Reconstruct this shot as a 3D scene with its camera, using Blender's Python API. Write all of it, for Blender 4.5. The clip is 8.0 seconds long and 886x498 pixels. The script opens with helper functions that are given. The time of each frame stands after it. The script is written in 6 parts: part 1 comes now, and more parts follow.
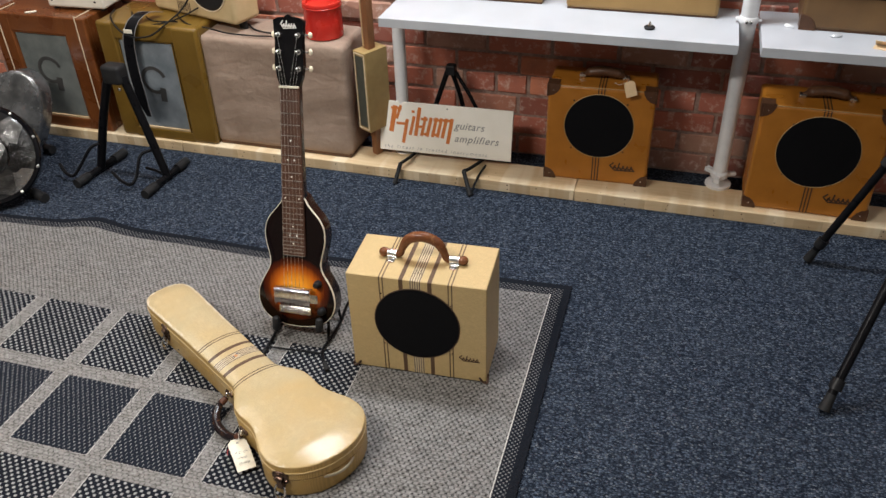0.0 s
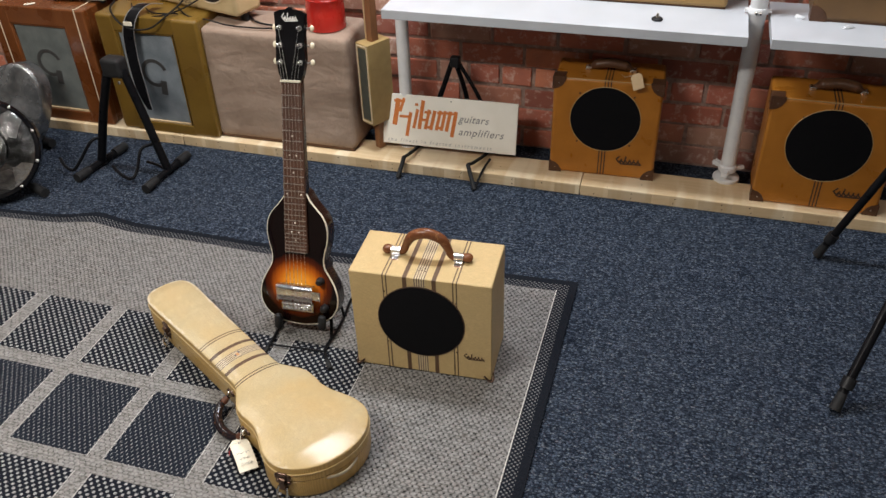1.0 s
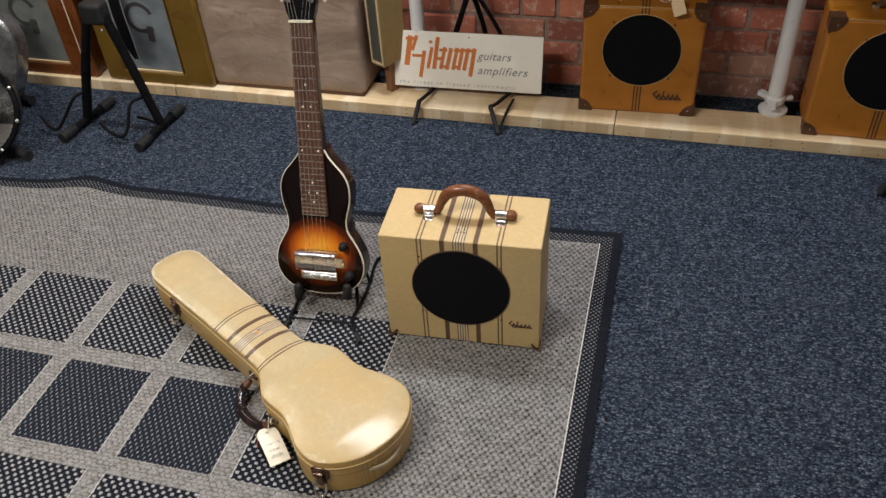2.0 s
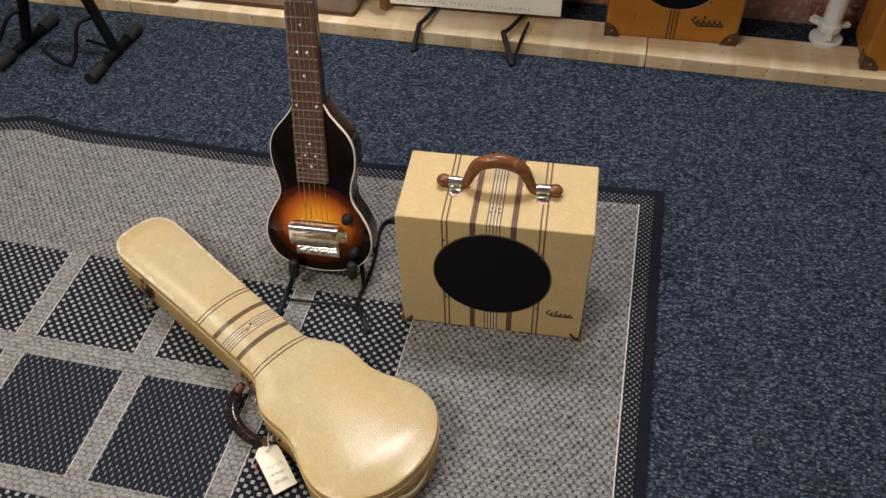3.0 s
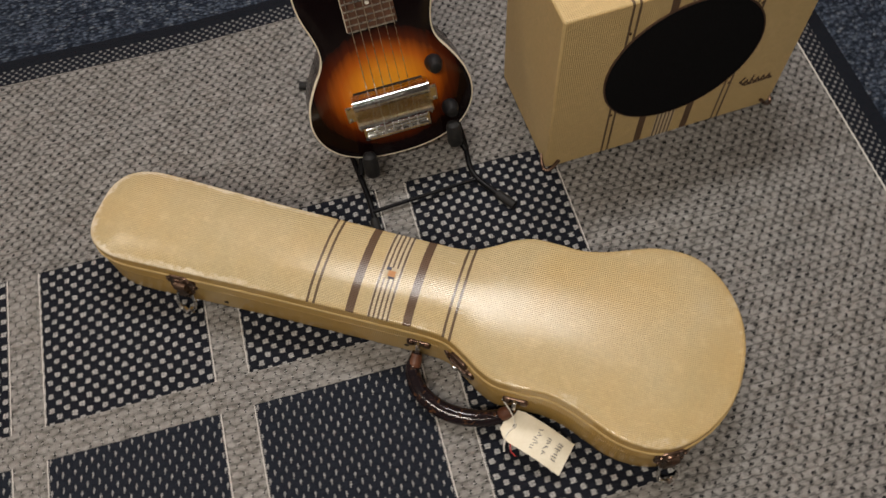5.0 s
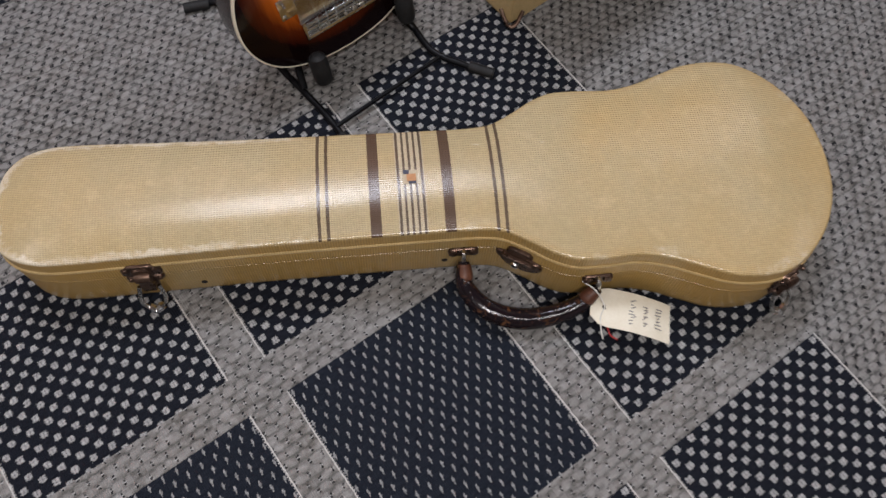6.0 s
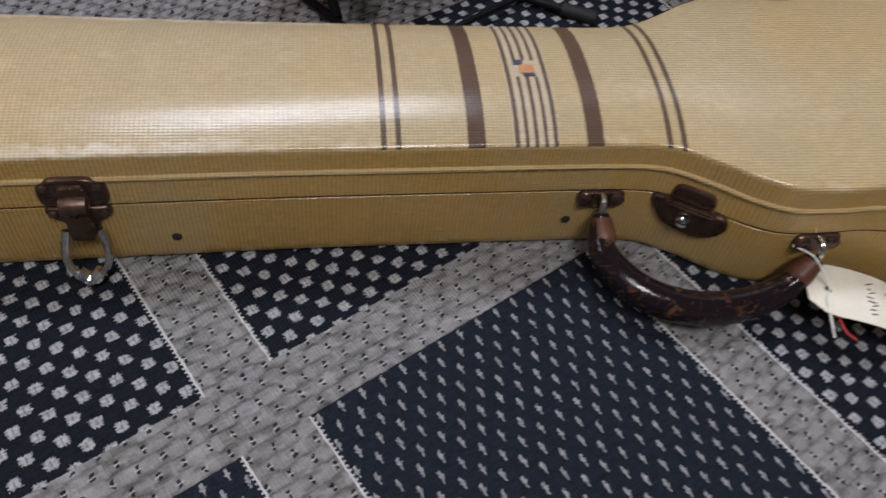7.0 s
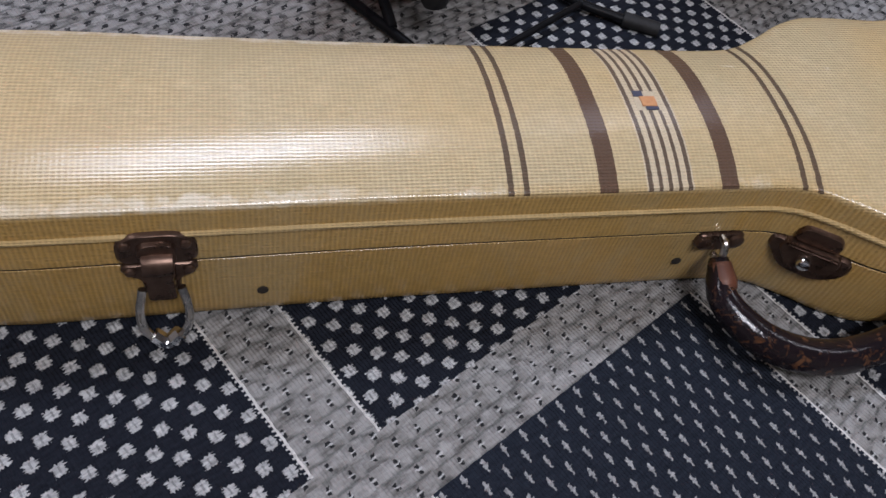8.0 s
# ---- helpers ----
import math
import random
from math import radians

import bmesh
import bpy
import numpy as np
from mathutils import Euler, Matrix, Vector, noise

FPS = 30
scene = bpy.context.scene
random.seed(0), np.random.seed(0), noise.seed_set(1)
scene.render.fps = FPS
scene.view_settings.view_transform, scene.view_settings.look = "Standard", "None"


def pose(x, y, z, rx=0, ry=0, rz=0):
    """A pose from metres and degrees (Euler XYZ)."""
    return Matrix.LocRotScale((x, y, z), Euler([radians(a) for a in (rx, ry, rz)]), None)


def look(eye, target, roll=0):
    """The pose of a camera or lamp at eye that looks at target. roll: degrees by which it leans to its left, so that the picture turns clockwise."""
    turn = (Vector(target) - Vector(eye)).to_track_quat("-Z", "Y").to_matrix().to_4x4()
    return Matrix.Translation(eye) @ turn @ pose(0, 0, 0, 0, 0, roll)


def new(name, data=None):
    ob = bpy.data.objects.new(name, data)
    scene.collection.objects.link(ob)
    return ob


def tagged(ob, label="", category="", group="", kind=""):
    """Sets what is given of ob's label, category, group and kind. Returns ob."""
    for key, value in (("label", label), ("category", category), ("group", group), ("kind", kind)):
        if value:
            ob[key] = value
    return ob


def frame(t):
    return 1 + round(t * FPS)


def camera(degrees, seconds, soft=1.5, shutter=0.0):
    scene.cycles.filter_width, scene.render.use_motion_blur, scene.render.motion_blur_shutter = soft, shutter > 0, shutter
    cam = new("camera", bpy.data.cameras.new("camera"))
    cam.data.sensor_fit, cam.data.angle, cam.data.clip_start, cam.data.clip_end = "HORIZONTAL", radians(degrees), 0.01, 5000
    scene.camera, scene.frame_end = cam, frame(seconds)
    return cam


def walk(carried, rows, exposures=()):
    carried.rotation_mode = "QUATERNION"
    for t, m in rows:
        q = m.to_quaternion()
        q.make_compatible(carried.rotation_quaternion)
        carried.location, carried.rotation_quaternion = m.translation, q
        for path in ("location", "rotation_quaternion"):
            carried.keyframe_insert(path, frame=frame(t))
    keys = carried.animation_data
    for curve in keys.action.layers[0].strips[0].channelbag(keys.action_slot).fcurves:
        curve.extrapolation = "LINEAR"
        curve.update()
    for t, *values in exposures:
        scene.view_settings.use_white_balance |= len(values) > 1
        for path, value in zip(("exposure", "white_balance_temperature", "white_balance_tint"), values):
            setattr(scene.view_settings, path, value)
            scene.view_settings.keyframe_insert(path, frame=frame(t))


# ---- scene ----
cam = camera(56.26, 8.0, soft=1.5, shutter=0.2)
PATH = [
    (0, (1.1548, -1.2133, 1.4819), (0.6659, 0.3506, 0.3350), -1.83),
    (0.5, (1.1516, -1.2041, 1.4852), (0.6583, 0.3520, 0.3297), -2.09),
    (1, (1.1420, -1.1794, 1.4771), (0.6489, 0.3685, 0.3106), -2.07),
    (1.5, (1.0892, -1.1171, 1.4418), (0.6009, 0.4133, 0.2504), -2.27),
    (2, (0.9823, -1.0138, 1.3921), (0.5301, 0.4485, 0.1048), -4.12),
    (2.2, (0.9377, -0.9603, 1.3657), (0.5365, 0.5006, 0.0601), -3.15),
    (3.3, (0.7387, -0.6451, 1.2942), (0.4155, 0.6235, -0.2178), -2.39),
    (3.5, (0.7108, -0.6116, 1.2589), (0.3568, 0.6552, -0.2476), -2.94),
    (4, (0.5063, -0.5564, 1.1608), (0.2535, 0.6431, -0.4195), -6.67),
    (4.5, (0.3464, -0.4967, 1.0647), (0.3894, 0.5717, -0.6255), -0.61),
    (4.7, (0.2775, -0.4353, 1.0387), (0.3519, 0.5727, -0.6871), -3.03),
    (5.8, (0.0209, -0.2054, 0.8747), (0.4765, 0.3721, -0.9852), 3.70),
    (6, (-0.0148, -0.2282, 0.8135), (0.5044, 0.3985, -1.0134), 3.90),
    (6.5, (-0.0506, -0.2247, 0.6265), (0.7041, 0.6468, -1.0079), 4.09),
    (7, (-0.1012, -0.1786, 0.4346), (0.7600, 0.7228, -1.1293), 8.44),
    (7.5, (-0.1442, -0.0667, 0.3938), (0.8075, 0.7460, -1.1662), 11.82),
    (8, (-0.1445, -0.0608, 0.4093), (0.8343, 0.6781, -1.1706), 15.34),
]
walk(cam, [(t, look(eye, target, roll)) for t, eye, target, roll in PATH],
     [(0.0, 0.17, 6420, 10.5), (2.0, 0.09, 6500, 10.5), (3.5, -0.11, 6850, 12), (4.0, -0.21, 7000, 12), (4.7, -0.44, 7200, 12), (6.0, -0.53, 6100, 15.5), (7.0, -0.56, 5800, 15), (7.5, -0.45, 5700, 16.5), (8.0, -0.41, 5650, 16.5)])

# ---------- world and lights ----------
world = bpy.data.worlds.new("world")
scene.world = world
world.use_nodes = True
world.node_tree.nodes["Background"].inputs[0].default_value = (0.75, 0.85, 1.0, 1)
world.node_tree.nodes["Background"].inputs[1].default_value = 0.05

CEIL = 2.50
# first three placed from shadows and highlights; last three are added fill
LAMPS = [(0.48, 1.00), (-0.50, -1.10), (-1.7, 0.80), (2.5, 1.00), (-2.2, -1.15), (2.5, -1.15)]
LAMP_POWER = (52.0, 68.0, 14.0, 7.0, 4.0, 11.0)
COOL, WARM = (0.93, 0.965, 1.0), (1.0, 0.945, 0.865)
for (lx, ly), power, tone in zip(LAMPS, LAMP_POWER, (COOL, WARM, WARM, COOL, WARM, WARM)):
    ld = bpy.data.lights.new("assumed_ceiling_light", "AREA")
    ld.shape, ld.size, ld.size_y = "RECTANGLE", 1.16, 0.28
    ld.energy = power
    ld.color = tone
    lo = new("assumed_ceiling_light", ld)
    lo.matrix_world = pose(lx, ly, CEIL - 0.085)


# ---------- node helpers ----------
def material(name, rough=0.6, metal=0.0, spec=0.5):
    mat = bpy.data.materials.new(name)
    mat.use_nodes = True
    nt = mat.node_tree
    b = nt.nodes["Principled BSDF"]
    b.inputs["Roughness"].default_value = rough
    b.inputs["Metallic"].default_value = metal
    b.inputs["Specular IOR Level"].default_value = spec
    return mat, nt, b


def put_in(nt, socket, value):
    if isinstance(value, bpy.types.NodeSocket):
        nt.links.new(value, socket)
    else:
        socket.default_value = value


def calc(nt, op, a, b=0.0, c=0.0):
    n = nt.nodes.new("ShaderNodeMath")
    n.operation = op
    put_in(nt, n.inputs[0], a)
    put_in(nt, n.inputs[1], b)
    put_in(nt, n.inputs[2], c)
    return n.outputs[0]


def blend(nt, fac, a, b, mode="MIX"):
    n = nt.nodes.new("ShaderNodeMix")
    n.data_type, n.blend_type = "RGBA", mode
    put_in(nt, n.inputs[0], fac)
    put_in(nt, n.inputs[6], a if isinstance(a, bpy.types.NodeSocket) else (*a, 1))
    put_in(nt, n.inputs[7], b if isinstance(b, bpy.types.NodeSocket) else (*b, 1))
    return n.outputs[2]


def coords(nt, scale=(1, 1, 1), uv=False, rot=(0, 0, 0), offset=None):
    if uv:
        n = nt.nodes.new("ShaderNodeUVMap")
        out = n.outputs[0]
    else:
        n = nt.nodes.new("ShaderNodeTexCoord")
        out = n.outputs["Object"]
    mp = nt.nodes.new("ShaderNodeMapping")
    mp.inputs["Scale"].default_value = scale
    mp.inputs["Rotation"].default_value = rot
    nt.links.new(out, mp.inputs[0])
    if offset is not None:
        nt.links.new(offset, mp.inputs["Location"])
    return mp.outputs[0]


def split(nt, vec):
    n = nt.nodes.new("ShaderNodeSeparateXYZ")
    nt.links.new(vec, n.inputs[0])
    return n.outputs[0], n.outputs[1], n.outputs[2]


def noise_tex(nt, vec, scale, detail=4.0, rough=0.55, dist=0.0):
    n = nt.nodes.new("ShaderNodeTexNoise")
    nt.links.new(vec, n.inputs["Vector"])
    n.inputs["Scale"].default_value = scale
    n.inputs["Detail"].default_value = detail
    n.inputs["Roughness"].default_value = rough
    n.inputs["Distortion"].default_value = dist
    return n.outputs["Fac"]


def ramp(nt, fac, stops):
    n = nt.nodes.new("ShaderNodeValToRGB")
    el = n.color_ramp.elements
    while len(el) < len(stops):
        el.new(0.5)
    for e, (p, c) in zip(el, stops):
        e.position, e.color = p, (*c, 1)
    nt.links.new(fac, n.inputs[0])
    return n.outputs[0]


def span(nt, fac, a, b, lo=0.0, hi=1.0):
    n = nt.nodes.new("ShaderNodeMapRange")
    n.inputs[1].default_value, n.inputs[2].default_value = a, b
    n.inputs[3].default_value, n.inputs[4].default_value = lo, hi
    nt.links.new(fac, n.inputs[0])
    return n.outputs[0]


def relief(nt, bsdf, height, strength=0.4, distance=0.001):
    n = nt.nodes.new("ShaderNodeBump")
    n.inputs["Strength"].default_value = strength
    n.inputs["Distance"].default_value = distance
    nt.links.new(height, n.inputs["Height"])
    nt.links.new(n.outputs[0], bsdf.inputs["Normal"])


def piece_random(nt):
    return nt.nodes.new("ShaderNodeObjectInfo").outputs["Random"]


def speckled(name, c1, c2, scale=40.0, rough=0.6, metal=0.0, bump=0.25, fine=400.0, dist=0.0008, spec=0.5):
    """Two-scale varied plain surface."""
    mat, nt, b = material(name, rough, metal, spec)
    v = coords(nt)
    n1 = noise_tex(nt, v, scale, 5)
    n2 = noise_tex(nt, v, fine, 3)
    f = calc(nt, "ADD", calc(nt, "MULTIPLY", n1, 0.7), calc(nt, "MULTIPLY", n2, 0.3))
    nt.links.new(blend(nt, span(nt, f, 0.35, 0.65), c1, c2), b.inputs["Base Color"])
    nt.links.new(span(nt, n1, 0.3, 0.7, max(rough - 0.1, 0.03), min(rough + 0.12, 1.0)), b.inputs["Roughness"])
    relief(nt, b, f, bump, dist)
    return mat


# ---------- materials ----------
def make_carpet():
    mat, nt, b = material("blue_cord_carpet", 0.95, 0, 0.05)
    v = coords(nt)
    x, y, z = split(nt, v)
    warp = noise_tex(nt, v, 60, 3)
    big = noise_tex(nt, v, 3, 4)
    mid = noise_tex(nt, v, 38, 4, 0.65)
    vo = nt.nodes.new("ShaderNodeTexVoronoi")
    vo.inputs["Scale"].default_value = 1.0
    nt.links.new(coords(nt, (165, 245, 180)), vo.inputs["Vector"])
    tuft = vo.outputs["Distance"]
    rnd, rnd2, _ = split(nt, vo.outputs["Color"])
    rib = calc(nt, "SINE", calc(nt, "ADD", calc(nt, "MULTIPLY", y, 2 * math.pi / 0.0062), calc(nt, "MULTIPLY", warp, 5.0)))
    base = blend(nt, rnd, (0.014, 0.020, 0.034), (0.102, 0.130, 0.180))
    # pale loops gather in short clusters
    pale = calc(nt, "GREATER_THAN", calc(nt, "ADD", rnd2, span(nt, mid, 0.3, 0.7, -0.22, 0.22)), 0.86)
    base = blend(nt, calc(nt, "MULTIPLY", pale, 0.75), base, blend(nt, rnd, (0.10, 0.128, 0.168), (0.20, 0.225, 0.255)))
    dark = calc(nt, "LESS_THAN", calc(nt, "ADD", rnd2, span(nt, mid, 0.3, 0.7, -0.2, 0.2)), 0.20)
    base = blend(nt, calc(nt, "MULTIPLY", dark, 0.7), base, (0.006, 0.009, 0.017))
    base = blend(nt, span(nt, tuft, 0.40, 0.75, 0.0, 0.8), base, (0.004, 0.006, 0.011))
    base = blend(nt, span(nt, rib, -1, 1, 0.22, 0.0), base, (0.012, 0.016, 0.024))
    cord = calc(nt, "SINE", calc(nt, "ADD", calc(nt, "MULTIPLY", y, 2 * math.pi / 0.0135), calc(nt, "MULTIPLY", warp, 3.0)))
    base = blend(nt, span(nt, cord, -0.2, 1, 0.0, 0.34), base, (0.012, 0.016, 0.026))
    base = blend(nt, span(nt, big, 0.35, 0.7, 0.0, 0.18), base, (0.05, 0.06, 0.075))
    nt.links.new(base, b.inputs["Base Color"])
    h = calc(nt, "ADD", calc(nt, "MULTIPLY", rib, 0.25), calc(nt, "SUBTRACT", 1.0, tuft))
    relief(nt, b, h, 0.9, 0.004)
    return mat


RUG_X0, RUG_X1, RUG_Y0, RUG_Y1 = -1.257, 0.9425, -0.927, 0.709


def make_rug():
    mat, nt, b = material("flat_woven_rug", 0.95, 0, 0.05)
    uv = coords(nt, uv=True)
    x0, y0, _ = split(nt, uv)
    wob = noise_tex(nt, uv, 140, 2)
    wob2 = noise_tex(nt, uv, 9, 3)
    x = calc(nt, "ADD", x0, span(nt, wob, 0, 1, -0.0009, 0.0009))
    y = calc(nt, "ADD", y0, span(nt, noise_tex(nt, coords(nt, (1, 1, 1), True, (0, 0, 1.3)), 150, 2), 0, 1, -0.0009, 0.0009))

    def frac(a, p, off=0.0):
        return calc(nt, "FRACT", calc(nt, "ADD", calc(nt, "DIVIDE", a, p), off))

    def floor_of(a, p):
        return calc(nt, "FLOOR", calc(nt, "DIVIDE", a, p))

    def inside(a, lo, hi):
        return calc(nt, "MULTIPLY", calc(nt, "GREATER_THAN", a, lo), calc(nt, "LESS_THAN", a, hi))

    def near(a, mid, half):
        return calc(nt, "LESS_THAN", calc(nt, "ABSOLUTE", calc(nt, "SUBTRACT", a, mid)), half)

    PX, PY, SX, SY = 0.2567, 0.2634, 0.2156, 0.2204
    cx = calc(nt, "DIVIDE", calc(nt, "ADD", x, 0.7718), PX)
    cy = calc(nt, "DIVIDE", calc(nt, "ADD", y, 0.4705), PY)
    fx, fy = calc(nt, "FRACT", cx), calc(nt, "FRACT", cy)
    in_x = calc(nt, "MULTIPLY", calc(nt, "LESS_THAN", fx, SX / PX), inside(cx, 0.0, 5.0))
    in_y = calc(nt, "MULTIPLY", calc(nt, "LESS_THAN", fy, SY / PY), inside(cy, 0.0, 3.0))
    square = calc(nt, "MULTIPLY", in_x, in_y)
    core = calc(nt, "MULTIPLY", inside(cx, 1.0, 4.0), inside(cy, 1.0, 2.0))
    dark = calc(nt, "MULTIPLY", square, core)
    chk = calc(nt, "SUBTRACT", square, dark)

    HX, HY = PX / 27, PY / 28
    gx, gy = calc(nt, "MULTIPLY_ADD", x, 1 / HX, 0.5 + 0.0970 / HX), calc(nt, "MULTIPLY_ADD", y, 1 / HY, 0.5 - 0.1685 / HY)
    par = calc(nt, "MODULO", calc(nt, "ADD", calc(nt, "ADD", calc(nt, "ADD", calc(nt, "FLOOR", gx), calc(nt, "FLOOR", gy)), calc(nt, "FLOOR", cx)), 400.0), 2.0)
    cell_x, cell_y = calc(nt, "FRACT", gx), calc(nt, "FRACT", gy)
    fray = calc(nt, "MULTIPLY", calc(nt, "SUBTRACT", noise_tex(nt, coords(nt, (1100, 120, 1), True), 1.0, 1), 0.5), 0.40)
    fray_x = calc(nt, "MULTIPLY", calc(nt, "SUBTRACT", noise_tex(nt, coords(nt, (110, 1100, 1), True), 1.0, 1), 0.5), 0.65)
    dx, dy = calc(nt, "ADD", cell_x, fray_x), calc(nt, "ADD", cell_y, fray)
    ax, ay = (calc(nt, "ABSOLUTE", calc(nt, "SUBTRACT", q, 0.5)) for q in (dx, dy))
    round_off = calc(nt, "ADD", calc(nt, "POWER", ax, 7.0), calc(nt, "POWER", ay, 7.0))
    blob = span(nt, round_off, 0.365 ** 7, 0.335 ** 7)
    dot = calc(nt, "MULTIPLY", calc(nt, "LESS_THAN", par, 0.5), blob)

    row = calc(nt, "MODULO", calc(nt, "ADD", calc(nt, "FLOOR", gy), 400.0), 2.0)
    loop_x = calc(nt, "ADD", calc(nt, "MULTIPLY_ADD", x, 1 / (1.5 * HX), 1.06 + 0.0970 / (1.5 * HX)), calc(nt, "MULTIPLY", row, -0.5))
    sx = calc(nt, "FRACT", loop_x)
    sy = cell_y
    tear = calc(nt, "MULTIPLY", calc(nt, "SUBTRACT", noise_tex(nt, coords(nt, (250, 900, 1), True), 1.0, 2), 0.5), 0.22)
    qx, qy = calc(nt, "ADD", sx, tear), calc(nt, "ADD", sy, tear)
    dash = calc(nt, "MULTIPLY", near(qx, 0.535, 0.040), near(qy, 0.44, 0.38))
    for mx, my, hx, hy in ((0.600, 0.60, 0.034, 0.28), (0.57, 0.52, 0.125, 0.045)):
        dash = calc(nt, "MAXIMUM", dash, calc(nt, "MULTIPLY", near(qx, mx, hx), near(qy, my, hy)))
    rag = calc(nt, "MULTIPLY", calc(nt, "SUBTRACT", noise_tex(nt, uv, 420, 2), 0.5), 0.6)
    speck = calc(nt, "MULTIPLY", near(calc(nt, "ADD", sx, calc(nt, "ADD", rag, span(nt, wob, 0.25, 0.75, -0.16, 0.16))), 0.5, 0.145), near(calc(nt, "ADD", sy, rag), 0.5, 0.215))
    speck_size = noise_tex(nt, coords(nt, (60, 75, 1), True), 1.0, 1)
    speck = calc(nt, "MULTIPLY", speck, span(nt, speck_size, 0.30, 0.52, 0.45, 1.0))
    field = calc(nt, "MULTIPLY", inside(cx, 0.0, 4.83), inside(cy, 0.0, 2.83))
    soft_rag = calc(nt, "MULTIPLY", rag, 0.45)
    drift_x = span(nt, noise_tex(nt, uv, 85, 3), 0.25, 0.75, -0.42, 0.42)
    drift_y = span(nt, noise_tex(nt, coords(nt, (70, 95, 1), True, (0, 0, 0.7)), 1.0, 3), 0.25, 0.75, -0.42, 0.42)
    lx, ly = calc(nt, "ADD", sx, drift_x), calc(nt, "ADD", sy, drift_y)
    rx, ry = calc(nt, "ADD", sx, calc(nt, "ADD", soft_rag, calc(nt, "MULTIPLY", drift_x, 0.22))), calc(nt, "ADD", sy, calc(nt, "ADD", soft_rag, calc(nt, "MULTIPLY", drift_y, 0.22)))
    pairs = calc(nt, "MULTIPLY", near(rx, 0.5, 0.075), calc(nt, "MAXIMUM", near(ry, 0.34, 0.10), near(ry, 0.66, 0.10)))
    glint = calc(nt, "MULTIPLY", near(rx, 0.5, 0.13), near(ry, 0.5, 0.05))
    speck = calc(nt, "ADD", calc(nt, "MULTIPLY", speck, calc(nt, "SUBTRACT", 1.0, field)), calc(nt, "MULTIPLY", pairs, field))
    cell = nt.nodes.new("ShaderNodeTexWhiteNoise")
    cell.noise_dimensions = "2D"
    pair = nt.nodes.new("ShaderNodeCombineXYZ")
    nt.links.new(calc(nt, "FLOOR", loop_x), pair.inputs[0])
    nt.links.new(calc(nt, "FLOOR", gy), pair.inputs[1])
    nt.links.new(pair.outputs[0], cell.inputs["Vector"])
    loop_tone = cell.outputs["Value"]
    gap = calc(nt, "MULTIPLY", calc(nt, "GREATER_THAN", calc(nt, "ABSOLUTE", calc(nt, "SUBTRACT", sy, 0.5)), 0.40), calc(nt, "GREATER_THAN", noise_tex(nt, coords(nt, (45, 200, 1), True), 1.0, 2), 0.50))

    # fine threads running along the length of the rug
    thread = noise_tex(nt, coords(nt, (150, 520, 1), True), 1.0, 3)
    slub = noise_tex(nt, coords(nt, (16, 330, 1), True), 1.0, 2)
    weft = calc(nt, "SINE", calc(nt, "MULTIPLY", x, 2 * math.pi / 0.0022))

    grey = blend(nt, span(nt, thread, 0.3, 0.7), (0.037, 0.036, 0.035), (0.225, 0.219, 0.212))
    grey = blend(nt, span(nt, wob2, 0.3, 0.7, 0.0, 0.5), grey, (0.150, 0.131, 0.104))
    grey = blend(nt, calc(nt, "MULTIPLY", calc(nt, "GREATER_THAN", slub, 0.60), 0.62), grey, (0.05, 0.047, 0.045))
    grey = blend(nt, span(nt, noise_tex(nt, coords(nt, (70, 110, 1), True), 1.0, 3), 0.52, 0.66, 0.0, 0.6), grey, (0.40, 0.392, 0.38))
    grey = blend(nt, span(nt, noise_tex(nt, coords(nt, (7, 75, 1), True), 1.0, 3, 0.6), 0.46, 0.66, 0.0, 0.40), grey, (0.072, 0.062, 0.049))
    puff = calc(nt, "SUBTRACT", calc(nt, "MULTIPLY", calc(nt, "COSINE", calc(nt, "MULTIPLY", lx, 2 * math.pi)), 0.45),
                calc(nt, "MULTIPLY", calc(nt, "COSINE", calc(nt, "MULTIPLY", ly, 2 * math.pi)), 0.55))
    trough = calc(nt, "MULTIPLY", span(nt, calc(nt, "ADD", puff, calc(nt, "MULTIPLY", calc(nt, "SUBTRACT", thread, 0.5), 1.2)), -0.1, -0.9, 0.0, 0.52), span(nt, field, 0.0, 1.0, 1.0, 0.4))
    grey = blend(nt, span(nt, calc(nt, "ADD", calc(nt, "MULTIPLY", loop_tone, 1.0), calc(nt, "MULTIPLY", puff, 0.55)), -0.65, 1.0, 0.0, 0.62), grey, (0.355, 0.346, 0.335))
    grey = blend(nt, calc(nt, "MULTIPLY", gap, 0.30), grey, (0.045, 0.056, 0.052))
    grey = blend(nt, trough, grey, (0.040, 0.040, 0.042))
    grey = blend(nt, calc(nt, "MULTIPLY", calc(nt, "MULTIPLY", glint, field), 0.6), grey, (0.50, 0.50, 0.49))
    grey = blend(nt, calc(nt, "MULTIPLY", speck, 0.94), grey, (0.012, 0.013, 0.015))
    black = blend(nt, thread, (0.0055, 0.0062, 0.0092), (0.021, 0.024, 0.033))
    pale = blend(nt, span(nt, thread, 0.25, 0.75), (0.20, 0.200, 0.200), (0.56, 0.558, 0.548))
    slit = calc(nt, "MULTIPLY", near(cell_x, 0.5, 0.055), near(cell_y, 0.5, 0.2))
    dot = calc(nt, "SUBTRACT", dot, calc(nt, "MULTIPLY", calc(nt, "MULTIPLY", dot, slit), 0.4))
    c_chk = blend(nt, dot, black, pale)
    c_dark = blend(nt, calc(nt, "MULTIPLY", dash, 0.72), blend(nt, thread, (0.0062, 0.0078, 0.0125), (0.026, 0.031, 0.043)), pale)
    col = blend(nt, chk, grey, c_chk)
